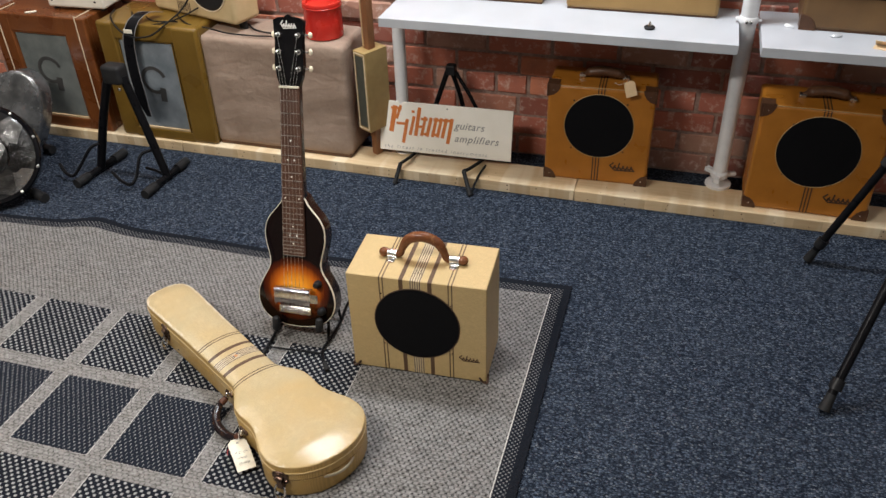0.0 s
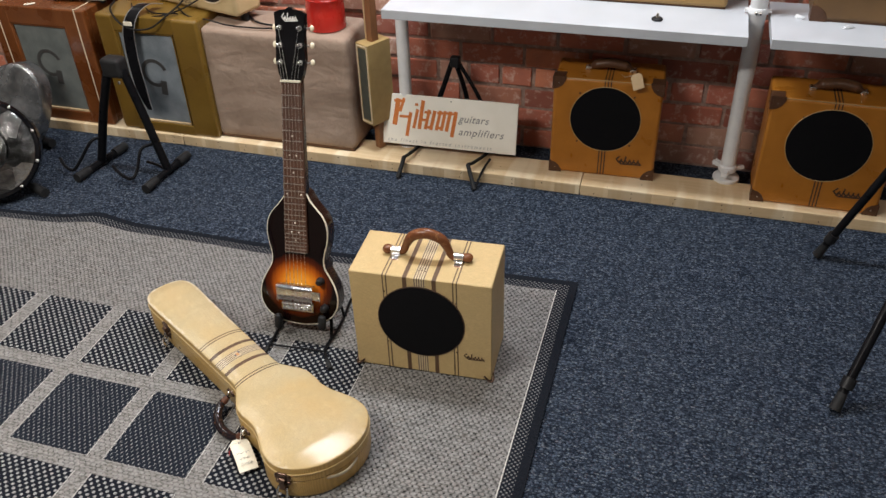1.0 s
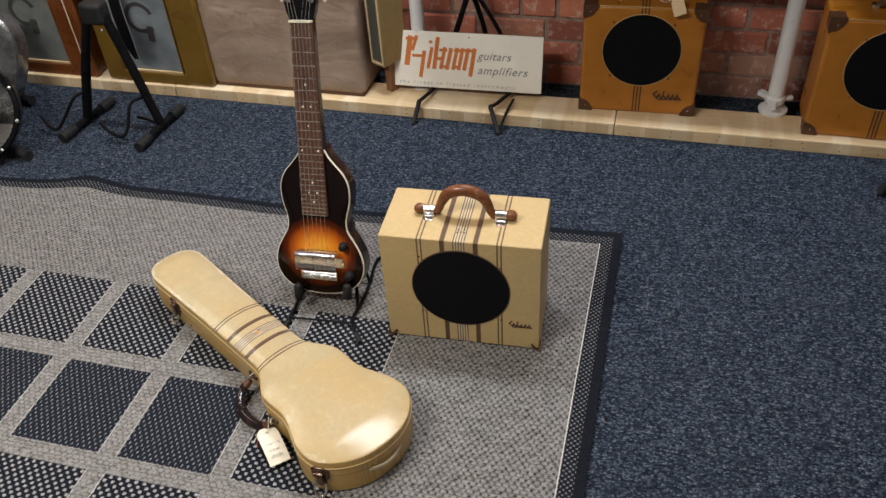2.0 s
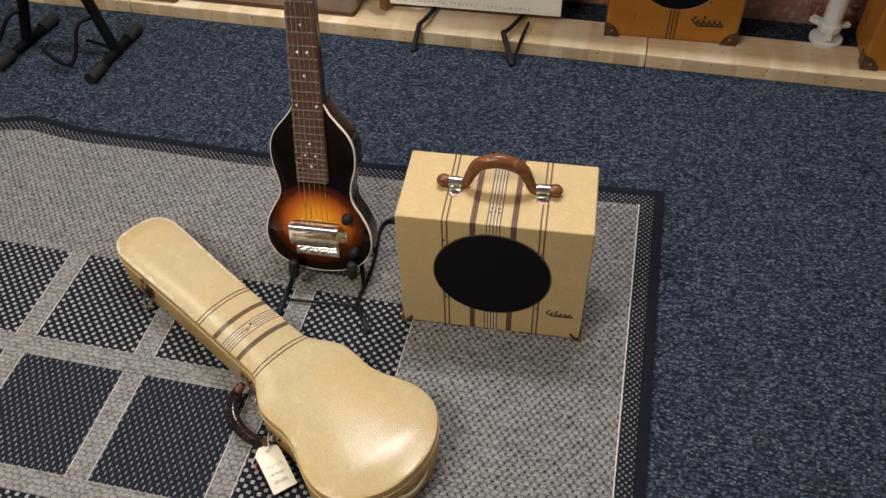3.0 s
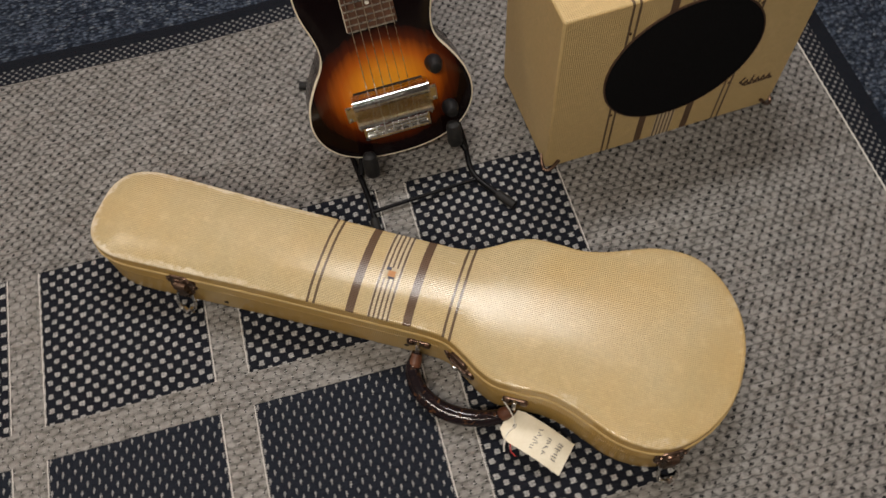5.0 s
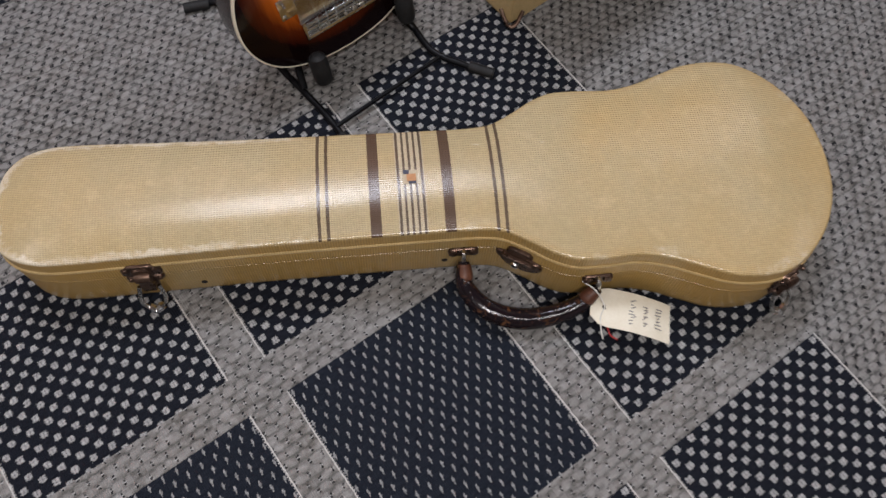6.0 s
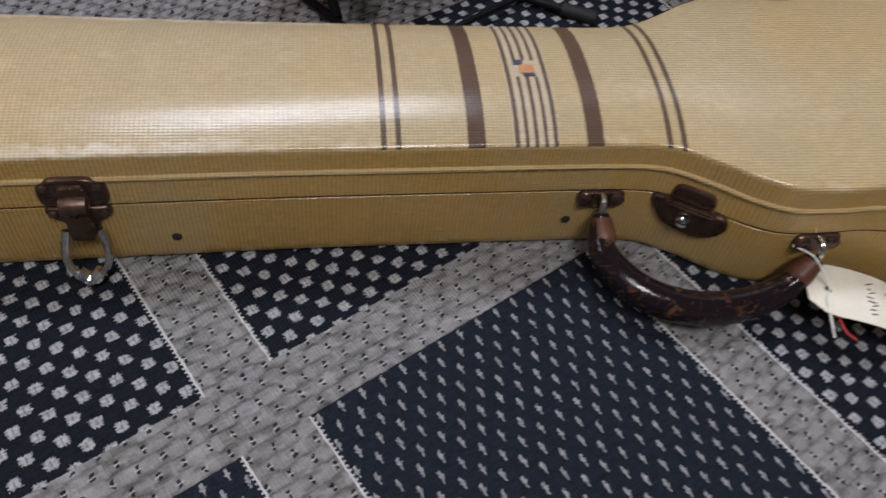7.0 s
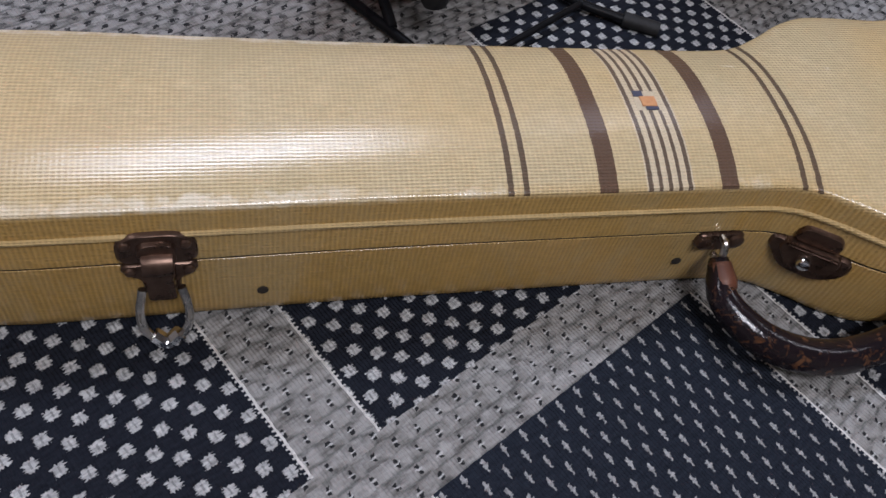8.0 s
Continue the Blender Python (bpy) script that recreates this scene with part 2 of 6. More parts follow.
    col = blend(nt, dark, col, c_dark)

    # pale edging yarn along both sides of every column
    fxm = calc(nt, "MULTIPLY", fx, PX)
    edge = calc(nt, "MAXIMUM", near(fxm, 0.0006, 0.0007), near(fxm, SX - 0.0003, 0.0007))
    tick = calc(nt, "MULTIPLY", near(frac(y, 0.0031), 0.5, 0.2), calc(nt, "MAXIMUM", near(fxm, 0.0016, 0.0012), near(fxm, SX - 0.0012, 0.0012)))
    edge = calc(nt, "MAXIMUM", edge, calc(nt, "MULTIPLY", tick, 0.8))
    edge = calc(nt, "MULTIPLY", calc(nt, "MULTIPLY", edge, in_y), inside(cx, -0.01, 4.85))
    d_side = calc(nt, "MINIMUM", calc(nt, "SUBTRACT", RUG_X1, x), calc(nt, "SUBTRACT", x, RUG_X0))
    d_end = calc(nt, "MINIMUM", calc(nt, "SUBTRACT", RUG_Y1, y), calc(nt, "SUBTRACT", y, RUG_Y0))
    d = calc(nt, "MINIMUM", d_side, d_end)
    line = calc(nt, "MULTIPLY", inside(d_side, 0.0525, 0.0550), calc(nt, "GREATER_THAN", d_end, 0.050))
    col = blend(nt, calc(nt, "MULTIPLY", edge, 0.9), col, (0.62, 0.60, 0.57))
    h2 = 0.0062
    par2 = calc(nt, "MODULO", calc(nt, "ADD", calc(nt, "ADD", floor_of(x, h2), floor_of(y, h2)), 600.0), 2.0)
    dot2 = calc(nt, "MULTIPLY", calc(nt, "LESS_THAN", par2, 0.5),
                calc(nt, "MULTIPLY", near(frac(x, h2), 0.5, 0.34), near(frac(y, h2), 0.5, 0.34)))
    c_rim = blend(nt, calc(nt, "MULTIPLY", dot2, 0.42), black, pale)
    col = blend(nt, calc(nt, "LESS_THAN", d, 0.053), col, c_rim)
    col = blend(nt, line, col, (0.62, 0.60, 0.56))
    bind = calc(nt, "LESS_THAN", d, 0.022)
    col = blend(nt, bind, col, (0.012, 0.014, 0.019))
    nt.links.new(col, b.inputs["Base Color"])
    lift = calc(nt, "ADD", calc(nt, "MULTIPLY", thread, 0.5), calc(nt, "MULTIPLY", weft, 0.12))
    lift = calc(nt, "ADD", lift, calc(nt, "MULTIPLY", calc(nt, "MULTIPLY", dot, chk), 0.6))
    lift = calc(nt, "SUBTRACT", lift, calc(nt, "MULTIPLY", speck, 0.7))
    lift = calc(nt, "SUBTRACT", lift, calc(nt, "MULTIPLY", gap, 0.3))
    lift = calc(nt, "ADD", lift, calc(nt, "MULTIPLY", puff, 0.45))
    relief(nt, b, lift, 0.9, 0.0024)
    return mat


THIN, THIN_FROM, THIN_TO = 0.085, -0.12, 0.125


def make_tweed(name, axis, tone=(0.60, 0.455, 0.245), stripes=True, centre=0.0, gloss=0.42, wear=0.3, above=-1.0, coat=0.6):
    """Lacquered woven covering with brown stripes about one axis of the object."""
    mat, nt, b = material(name, 0.62, 0, 0.3)
    b.inputs["Coat Weight"].default_value = coat
    b.inputs["Coat Roughness"].default_value = gloss
    b.inputs["Coat IOR"].default_value = 1.48
    v = coords(nt)
    xs = split(nt, v)
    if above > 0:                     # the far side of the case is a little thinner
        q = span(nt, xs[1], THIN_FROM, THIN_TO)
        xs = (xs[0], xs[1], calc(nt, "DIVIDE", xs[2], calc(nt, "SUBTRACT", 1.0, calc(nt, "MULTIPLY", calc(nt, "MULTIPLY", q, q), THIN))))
    a = calc(nt, "SUBTRACT", xs[axis], centre)
    jit = span(nt, noise_tex(nt, v, 330, 2), 0.2, 0.8, -0.0003, 0.0003)
    m = calc(nt, "ABSOLUTE", calc(nt, "ADD", a, jit))
    n_big = noise_tex(nt, v, 7, 4)
    n_mid = noise_tex(nt, v, 60, 4)
    sc = [900, 900, 900]
    sc[axis] = 160
    yarn = noise_tex(nt, coords(nt, tuple(sc)), 1.0, 2)
    o = [160, 160, 160]
    o[axis] = 800
    yarn2 = noise_tex(nt, coords(nt, tuple(o)), 1.0, 2)
    other = calc(nt, "ADD", xs[1], xs[2])
    jx = calc(nt, "MULTIPLY", noise_tex(nt, v, 60, 2), 1.6)
    rib = calc(nt, "SINE", calc(nt, "ADD", calc(nt, "MULTIPLY", other, 2 * math.pi / 0.0024), jx))
    pick = calc(nt, "SINE", calc(nt, "ADD", calc(nt, "MULTIPLY", xs[0], 2 * math.pi / 0.0026), jx))
    rib_w, pick_w = (span(nt, xs[2], 0.0895, 0.0955, 0.15, 0.62), span(nt, xs[2], 0.0895, 0.0955, 0.62, 0.30)) if above > 0 else (0.4, 0.3)
    weave = calc(nt, "ADD", calc(nt, "ADD", calc(nt, "MULTIPLY", rib, rib_w), calc(nt, "MULTIPLY", pick, pick_w)), calc(nt, "MULTIPLY", calc(nt, "MULTIPLY", rib, pick), 0.15))
    weave = calc(nt, "ADD", weave, span(nt, noise_tex(nt, coords(nt, (160, 500, 500)), 1.0, 3), 0.2, 0.8, -0.55, 0.55))
    cloth = blend(nt, yarn, tuple(0.80 * c for c in tone), tuple(min(1.12 * c, 1) for c in tone))
    cloth = blend(nt, span(nt, weave, -0.8, 0.9, 0.0, 0.8), cloth, tuple(0.54 * c for c in tone))
    cloth = blend(nt, span(nt, yarn2, 0.35, 0.7, 0.0, 0.35), cloth, tuple(0.66 * c for c in tone))
    cloth = blend(nt, span(nt, n_big, 0.4, 0.72, 0.0, wear), cloth, (tone[0] * 0.88, tone[1] * 0.80, tone[2] * 0.62))
    cloth = blend(nt, span(nt, n_mid, 0.55, 0.8, 0.0, 0.35), cloth, (min(tone[0] * 1.12, 1), tone[1] * 1.12, tone[2] * 1.18))
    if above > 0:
        # lamp haze painted into the lid's colour, paler than the sides
        lid_haze = calc(nt, "MULTIPLY", span(nt, xs[2], 0.0898, 0.0963), span(nt, n_big, 0.25, 0.75, 0.95, 0.55))
        cloth = blend(nt, lid_haze, cloth, blend(nt, 1.0, cloth, (1.12, 1.49, 3.20), "MULTIPLY"))
        blot = span(nt, noise_tex(nt, coords(nt, (16, 7, 7)), 1.0, 5, 0.65, 0.6), 0.48, 0.70, 0.0, 0.42)
        cloth = blend(nt, blot, cloth, (0.40, 0.33, 0.18))
        zz = calc(nt, "ADD", xs[2], span(nt, noise_tex(nt, v, 70, 4, 0.7), 0.3, 0.7, -0.0013, 0.0013))
        rim = calc(nt, "MULTIPLY", span(nt, zz, 0.0915, 0.0935), span(nt, zz, 0.0965, 0.0951))
        rub = calc(nt, "MULTIPLY", rim, span(nt, calc(nt, "ADD", noise_tex(nt, v, 16, 5, 0.75), span(nt, xs[0], 0.02, -0.22, -0.10, 0.12)), 0.43, 0.64, 0.0, 0.75))
        cloth = blend(nt, rub, cloth, (0.74, 0.67, 0.53))
        scuff = span(nt, noise_tex(nt, coords(nt, (14, 60, 60)), 1.0, 4, 0.7, 1.0), 0.70, 0.74, 0.0, 0.5)
        cloth = blend(nt, scuff, cloth, (0.70, 0.62, 0.46))
    if stripes:
        def near(mid, half):
            return calc(nt, "LESS_THAN", calc(nt, "ABSOLUTE", calc(nt, "SUBTRACT", m, mid)), half)
        thin = near(0.0, 0.0012)
        for mid, half in ((0.0057, 0.0011), (0.0115, 0.0013), (0.0806, 0.0016), (0.0890, 0.0016)):
            thin = calc(nt, "MAXIMUM", thin, near(mid, half))
        band = near(0.0354, 0.0052)
        pale = calc(nt, "MULTIPLY", calc(nt, "LESS_THAN", m, 0.0138), 0.35)
        high = calc(nt, "GREATER_THAN", xs[2], above)
        pale, thin, band = (calc(nt, "MULTIPLY", q, high) for q in (pale, thin, band))
        cloth = blend(nt, pale, cloth, (0.62, 0.56, 0.46))
        cloth = blend(nt, calc(nt, "MULTIPLY", thin, 0.88), cloth, (0.045, 0.021, 0.012))
        cloth = blend(nt, calc(nt, "MULTIPLY", band, 0.92), cloth, (0.062, 0.026, 0.015))
    nt.links.new(cloth, b.inputs["Base Color"])
    nt.links.new(span(nt, n_big, 0.3, 0.7, gloss - 0.02, gloss + 0.03), b.inputs["Coat Roughness"])
    relief(nt, b, calc(nt, "SUBTRACT", calc(nt, "ADD", yarn, calc(nt, "MULTIPLY", yarn2, 0.7)), calc(nt, "MULTIPLY", weave, 0.9)), 0.6, 0.0007)
    film = nt.nodes.new("ShaderNodeBump")
    film.inputs["Strength"].default_value = 0.07
    film.inputs["Distance"].default_value = 0.0005
    nt.links.new(calc(nt, "SUBTRACT", calc(nt, "MULTIPLY", yarn, 0.5), weave), film.inputs["Height"])
    nt.links.new(film.outputs[0], b.inputs["Coat Normal"])
    return mat


def make_sunburst():
    mat, nt, b = material("sunburst_lacquer", 0.12, 0, 0.5)
    b.inputs["Specular IOR Level"].default_value = 0.28
    x, y, z = split(nt, coords(nt))
    dx = calc(nt, "DIVIDE", x, 0.105)
    dy = calc(nt, "DIVIDE", calc(nt, "ADD", y, 0.525), 0.094)
    r = calc(nt, "SQRT", calc(nt, "ADD", calc(nt, "MULTIPLY", dx, dx), calc(nt, "MULTIPLY", dy, dy)))
    grain = noise_tex(nt, coords(nt, (160, 8, 8)), 1.0, 4)
    r = calc(nt, "ADD", r, span(nt, grain, 0, 1, -0.06, 0.06))
    burst = ramp(nt, r, [(0.0, (0.92, 0.43, 0.045)), (0.32, (0.84, 0.31, 0.022)), (0.58, (0.47, 0.105, 0.008)),
                         (0.77, (0.085, 0.014, 0.003)), (0.95, (0.005, 0.002, 0.002))])
    nt.links.new(burst, b.inputs["Base Color"])
    return mat


def make_wood(name, c1, c2, axis=0, scale=9.0, rough=0.45, bump=0.2):
    mat, nt, b = material(name, rough)
    sc = [scale * 12] * 3
    sc[axis] = scale
    v = coords(nt, tuple(sc))
    g = noise_tex(nt, v, 1.0, 5, 0.6, 0.6)
    f = noise_tex(nt, coords(nt), 6, 3)
    col = blend(nt, span(nt, g, 0.3, 0.7), c1, c2)
    col = blend(nt, span(nt, f, 0.4, 0.75, 0, 0.35), col, tuple(0.6 * c for c in c1))
    nt.links.new(col, b.inputs["Base Color"])
    nt.links.new(span(nt, g, 0.3, 0.7, rough - 0.08, rough + 0.12), b.inputs["Roughness"])
    relief(nt, b, g, bump, 0.0006)
    return mat


def make_pine():
    mat, nt, b = material("pine_batten", 0.6)
    g = noise_tex(nt, coords(nt, (7, 90, 90)), 1.0, 5, 0.6, 0.8)
    p = noise_tex(nt, coords(nt, (9, 1.5, 1.5)), 1.0, 3)
    k = noise_tex(nt, coords(nt), 55, 2)
    col = blend(nt, g, (0.52, 0.36, 0.19), (0.76, 0.60, 0.38))
    col = blend(nt, span(nt, p, 0.48, 0.56, 0.0, 0.65), col, (0.80, 0.69, 0.50))
    px, py, pz = split(nt, coords(nt))
    block = nt.nodes.new("ShaderNodeTexWhiteNoise")
    block.noise_dimensions = "1D"
    wide = calc(nt, "ADD", calc(nt, "DIVIDE", px, 0.078), calc(nt, "MULTIPLY", noise_tex(nt, coords(nt, (5, 0.2, 0.2)), 1.0, 1), 2.0))
    nt.links.new(calc(nt, "FLOOR", wide), block.inputs["W"])
    # random blocks of the front face are darker, below the top edge
    front_blocks = calc(nt, "MULTIPLY", span(nt, block.outputs["Value"], 0.45, 0.75, 0.0, 0.45), calc(nt, "MULTIPLY", calc(nt, "LESS_THAN", py, 0.002), calc(nt, "LESS_THAN", pz, 0.0345)))
    col = blend(nt, front_blocks, col, (0.36, 0.235, 0.115))
    col = blend(nt, span(nt, k, 0.72, 0.78, 0, 0.8), col, (0.16, 0.09, 0.04))
    nt.links.new(col, b.inputs["Base Color"])
    relief(nt, b, g, 0.2, 0.0006)
    return mat


def make_brick(name="old_red_brick", joined=False):
    mat, nt, b = material(name, 0.85, 0, 0.3)
    r = nt.nodes.new("ShaderNodeNewGeometry").outputs["Random Per Island"] if joined else piece_random(nt)
    shift = nt.nodes.new("ShaderNodeCombineXYZ")
    nt.links.new(calc(nt, "MULTIPLY", r, 17.0), shift.inputs[0])
    nt.links.new(calc(nt, "MULTIPLY", r, 9.0), shift.inputs[2])
    v = coords(nt, offset=shift.outputs[0])
    n1 = noise_tex(nt, v, 14, 5)
    n2 = noise_tex(nt, v, 180, 3)
    tone = ramp(nt, r, [(0.0, (0.243, 0.084, 0.061)), (0.25, (0.422, 0.134, 0.090)), (0.5, (0.550, 0.186, 0.115)),
                        (0.7, (0.640, 0.243, 0.134)), (0.82, (0.307, 0.154, 0.118)), (1.0, (0.461, 0.275, 0.198))])
    col = blend(nt, span(nt, n1, 0.35, 0.7, 0, 0.5), tone, (0.320, 0.134, 0.102))
    col = blend(nt, span(nt, noise_tex(nt, v, 26, 5, 0.7), 0.53, 0.68, 0, 0.65), col, (0.742, 0.602, 0.512))
    nt.links.new(col, b.inputs["Base Color"])
    relief(nt, b, calc(nt, "ADD", n1, calc(nt, "MULTIPLY", n2, 0.4)), 0.6, 0.003)
    return mat


def make_cloth():
    mat, nt, b = material("taupe_drape", 0.85, 0, 0.2)
    v = coords(nt)
    blotch = noise_tex(nt, v, 5, 5, 0.6, 0.6)
    w1 = noise_tex(nt, coords(nt, (420, 420, 420)), 1.0, 2)
    col = blend(nt, span(nt, blotch, 0.3, 0.7), (0.27, 0.190, 0.140), (0.42, 0.318, 0.245))
    col = blend(nt, span(nt, w1, 0.3, 0.7, 0, 0.3), col, (0.17, 0.120, 0.092))
    col = blend(nt, span(nt, noise_tex(nt, coords(nt, (24, 24, 30)), 1.0, 5, 0.7), 0.56, 0.72, 0, 0.4), col, (0.16, 0.105, 0.078))
    nt.links.new(col, b.inputs["Base Color"])
    fold = noise_tex(nt, coords(nt, (5.0, 5.0, 8.0), rot=(0, 0.5, 0)), 1.0, 3, 0.5, 0.5)
    crease = noise_tex(nt, coords(nt, (26, 26, 34), rot=(0, 0.4, 0)), 1.0, 4, 0.6, 0.6)
    sharp = calc(nt, "ABSOLUTE", calc(nt, "SUBTRACT", noise_tex(nt, coords(nt, (7, 7, 11), rot=(0, 0.3, 0)), 1.0, 2, 0.5, 0.7), 0.5))
    h = calc(nt, "ADD", calc(nt, "MULTIPLY", fold, 4.0), calc(nt, "ADD", calc(nt, "MULTIPLY", crease, 2.4), calc(nt, "MULTIPLY", sharp, 4.5)))
    relief(nt, b, calc(nt, "ADD", h, calc(nt, "MULTIPLY", w1, 0.7)), 0.36, 0.005)
    return mat


def make_leather(name, c1, c2, rough=0.35, worn=(0.30, 0.13, 0.05), amount=0.5, wear=90.0):
    mat, nt, b = material(name, rough, 0.0, 0.35)
    v = coords(nt)
    n1 = noise_tex(nt, v, 55, 4)
    n2 = noise_tex(nt, v, 500, 3)
    col = blend(nt, n1, c1, c2)
    col = blend(nt, span(nt, noise_tex(nt, v, wear, 4, 0.65, 0.5), 0.56, 0.68, 0, amount), col, worn)
    nt.links.new(col, b.inputs["Base Color"])
    relief(nt, b, calc(nt, "ADD", n1, calc(nt, "MULTIPLY", n2, 0.4)), 0.4, 0.001)
    return mat


def make_mottled_metal():
    mat, nt, b = material("painted_glint_nickel", 0.16, 1.0)
    v = coords(nt)
    n1 = noise_tex(nt, v, 18, 5, 0.65, 1.2)
    vo = nt.nodes.new("ShaderNodeTexVoronoi")
    vo.inputs["Scale"].default_value = 15.0
    nt.links.new(v, vo.inputs["Vector"])
    # broken reflections painted in: each facet gets its own bright or dark colour
    facet, _, _ = split(nt, vo.outputs["Color"])
    f = calc(nt, "ADD", calc(nt, "MULTIPLY", facet, 0.55), calc(nt, "MULTIPLY", n1, 0.5))
    col = blend(nt, span(nt, f, 0.38, 0.78), (0.10, 0.103, 0.107), (0.74, 0.745, 0.75))
    nt.links.new(col, b.inputs["Base Color"])
    relief(nt, b, calc(nt, "ADD", calc(nt, "MULTIPLY", vo.outputs["Distance"], 0.8), n1), 0.35, 0.010)
    return mat


CARPET, RUG = make_carpet(), make_rug()
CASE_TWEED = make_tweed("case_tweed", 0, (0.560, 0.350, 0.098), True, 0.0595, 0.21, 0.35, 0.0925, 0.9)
AMP_TWEED = make_tweed("amp_tweed", 0, (0.64, 0.470, 0.222), True, 0.0, 0.42, 0.15, -1.0, 0.45)
SUNBURST = make_sunburst()
BLACK_LACQUER = speckled("black_lacquer", (0.003, 0.003, 0.004), (0.006, 0.006, 0.007), 20, 0.12, 0, 0.03, 400, 0.0008, 0.3)
DARK_SIDE = speckled("dark_brown_lacquer", (0.014, 0.007, 0.005), (0.028, 0.012, 0.008), 18, 0.2, 0, 0.05)
BINDING = speckled("aged_ivory_binding", (0.66, 0.60, 0.46), (0.78, 0.72, 0.58), 40, 0.35, 0, 0.05)
ROSEWOOD = make_wood("rosewood", (0.060, 0.026, 0.015), (0.125, 0.056, 0.032), 1, 14, 0.45)
PEARL = speckled("pearl_inlay", (0.70, 0.68, 0.62), (0.85, 0.84, 0.80), 300, 0.25, 0, 0.05)
CHROME = speckled("chrome", (0.80, 0.80, 0.80), (0.90, 0.90, 0.89), 60, 0.08, 1.0, 0.05)
NICKEL = speckled("worn_nickel", (0.55, 0.53, 0.49), (0.75, 0.73, 0.69), 70, 0.25, 1.0, 0.15)
BROWN_METAL = speckled("tarnished_brass_hardware", (0.072, 0.043, 0.031), (0.158, 0.100, 0.072), 90, 0.30, 0.8, 0.3)
STRING_METAL = speckled("steel_wire", (0.55, 0.54, 0.52), (0.70, 0.69, 0.66), 200, 0.3, 1.0, 0.05)
IVOROID = speckled("cream_plastic_button", (0.72, 0.63, 0.45), (0.82, 0.74, 0.58), 60, 0.35, 0, 0.05)
BLACK_PLASTIC = speckled("black_plastic", (0.006, 0.006, 0.007), (0.013, 0.013, 0.014), 60, 0.4, 0, 0.1, 400, 0.0008, 0.3)
BLACK_METAL = speckled("black_painted_steel", (0.004, 0.004, 0.005), (0.007, 0.007, 0.008), 50, 0.34, 0, 0.1, 400, 0.0008, 0.10)
RUBBER = speckled("grey_black_rubber", (0.010, 0.010, 0.011), (0.022, 0.022, 0.022), 50, 0.55, 0, 0.2, 400, 0.0008, 0.2)
GRILLE_CLOTH = speckled("black_grille_cloth", (0.004, 0.004, 0.005), (0.012, 0.012, 0.013), 900, 0.95, 0, 0.4, 1500, 0.0005, 0.03)
SEAM_BLACK = speckled("dark_gap", (0.012, 0.009, 0.007), (0.022, 0.016, 0.011), 60, 0.9)
BROWN_PLASTIC = make_leather("tortoise_brown_handle", (0.075, 0.024, 0.010), (0.20, 0.075, 0.030), 0.2, (0.36, 0.18, 0.075), 0.5)
HANDLE_LEATHER = make_leather("worn_black_leather", (0.006, 0.005, 0.006), (0.015, 0.009, 0.011), 0.12, (0.20, 0.085, 0.032), 0.45, 150)
CORNER_LEATHER = make_leather("corner_leather", (0.055, 0.026, 0.014), (0.11, 0.050, 0.025), 0.35, (0.20, 0.09, 0.04), 0.4)
TAG_PAPER = speckled("tag_card", (0.70, 0.64, 0.50), (0.80, 0.75, 0.62), 60, 0.8, 0, 0.1)
BUFF_CARD = speckled("buff_card", (0.62, 0.45, 0.26), (0.70, 0.53, 0.33), 60, 0.8, 0, 0.1)
INK = speckled("grey_ink", (0.16, 0.15, 0.15), (0.24, 0.23, 0.22), 300, 0.8)
RED_INK = speckled("red_thread", (0.45, 0.03, 0.03), (0.55, 0.06, 0.05), 200, 0.8)
STRING = speckled("white_string", (0.70, 0.68, 0.62), (0.80, 0.78, 0.72), 500, 0.9)
ORANGE_PAINT = speckled("orange_sign_paint", (0.52, 0.15, 0.035), (0.66, 0.22, 0.055), 90, 0.45, 0, 0.1)
SIGN_CREAM = speckled("cream_sign_board", (0.82, 0.79, 0.70), (0.88, 0.85, 0.77), 16, 0.45, 0, 0.08)
SIGN_GREY = speckled("grey_sign_paint", (0.17, 0.17, 0.17), (0.26, 0.26, 0.25), 120, 0.5)
SIGN_PALE = speckled("faded_sign_paint", (0.36, 0.36, 0.35), (0.46, 0.46, 0.44), 120, 0.5)
EMBLEM_BACK = speckled("emblem_ground", (0.40, 0.33, 0.22), (0.50, 0.42, 0.29), 300, 0.6)
EMBLEM_BLUE = speckled("emblem_blue", (0.03, 0.035, 0.06), (0.05, 0.055, 0.09), 300, 0.6)
EMBLEM_ORANGE = speckled("emblem_orange", (0.42, 0.19, 0.07), (0.52, 0.26, 0.11), 300, 0.6)
LOGO_BROWN = speckled("dark_brown_print", (0.045, 0.022, 0.014), (0.08, 0.04, 0.02), 300, 0.6)
TAN_COVER = speckled("golden_tan_cloth", (0.335, 0.122, 0.012), (0.455, 0.178, 0.022), 11, 0.34, 0, 0.25, 700)
WHITE_BOARD = speckled("white_laminate", (0.44, 0.46, 0.485), (0.50, 0.52, 0.545), 12, 0.4, 0, 0.04)
WHITE_POLE = speckled("white_enamel", (0.70, 0.71, 0.72), (0.80, 0.80, 0.80), 25, 0.35, 0, 0.06)
PINE = make_pine()
BRICK = make_brick()
BRICK_FAR = make_brick("old_red_brick_courses", True)
MORTAR = speckled("lime_mortar", (0.20, 0.120, 0.096), (0.40, 0.285, 0.235), 45, 0.95, 0, 0.8, 260, 0.004)
PLASTER = speckled("painted_plaster", (0.30, 0.28, 0.25), (0.37, 0.35, 0.31), 6, 0.8, 0, 0.15)
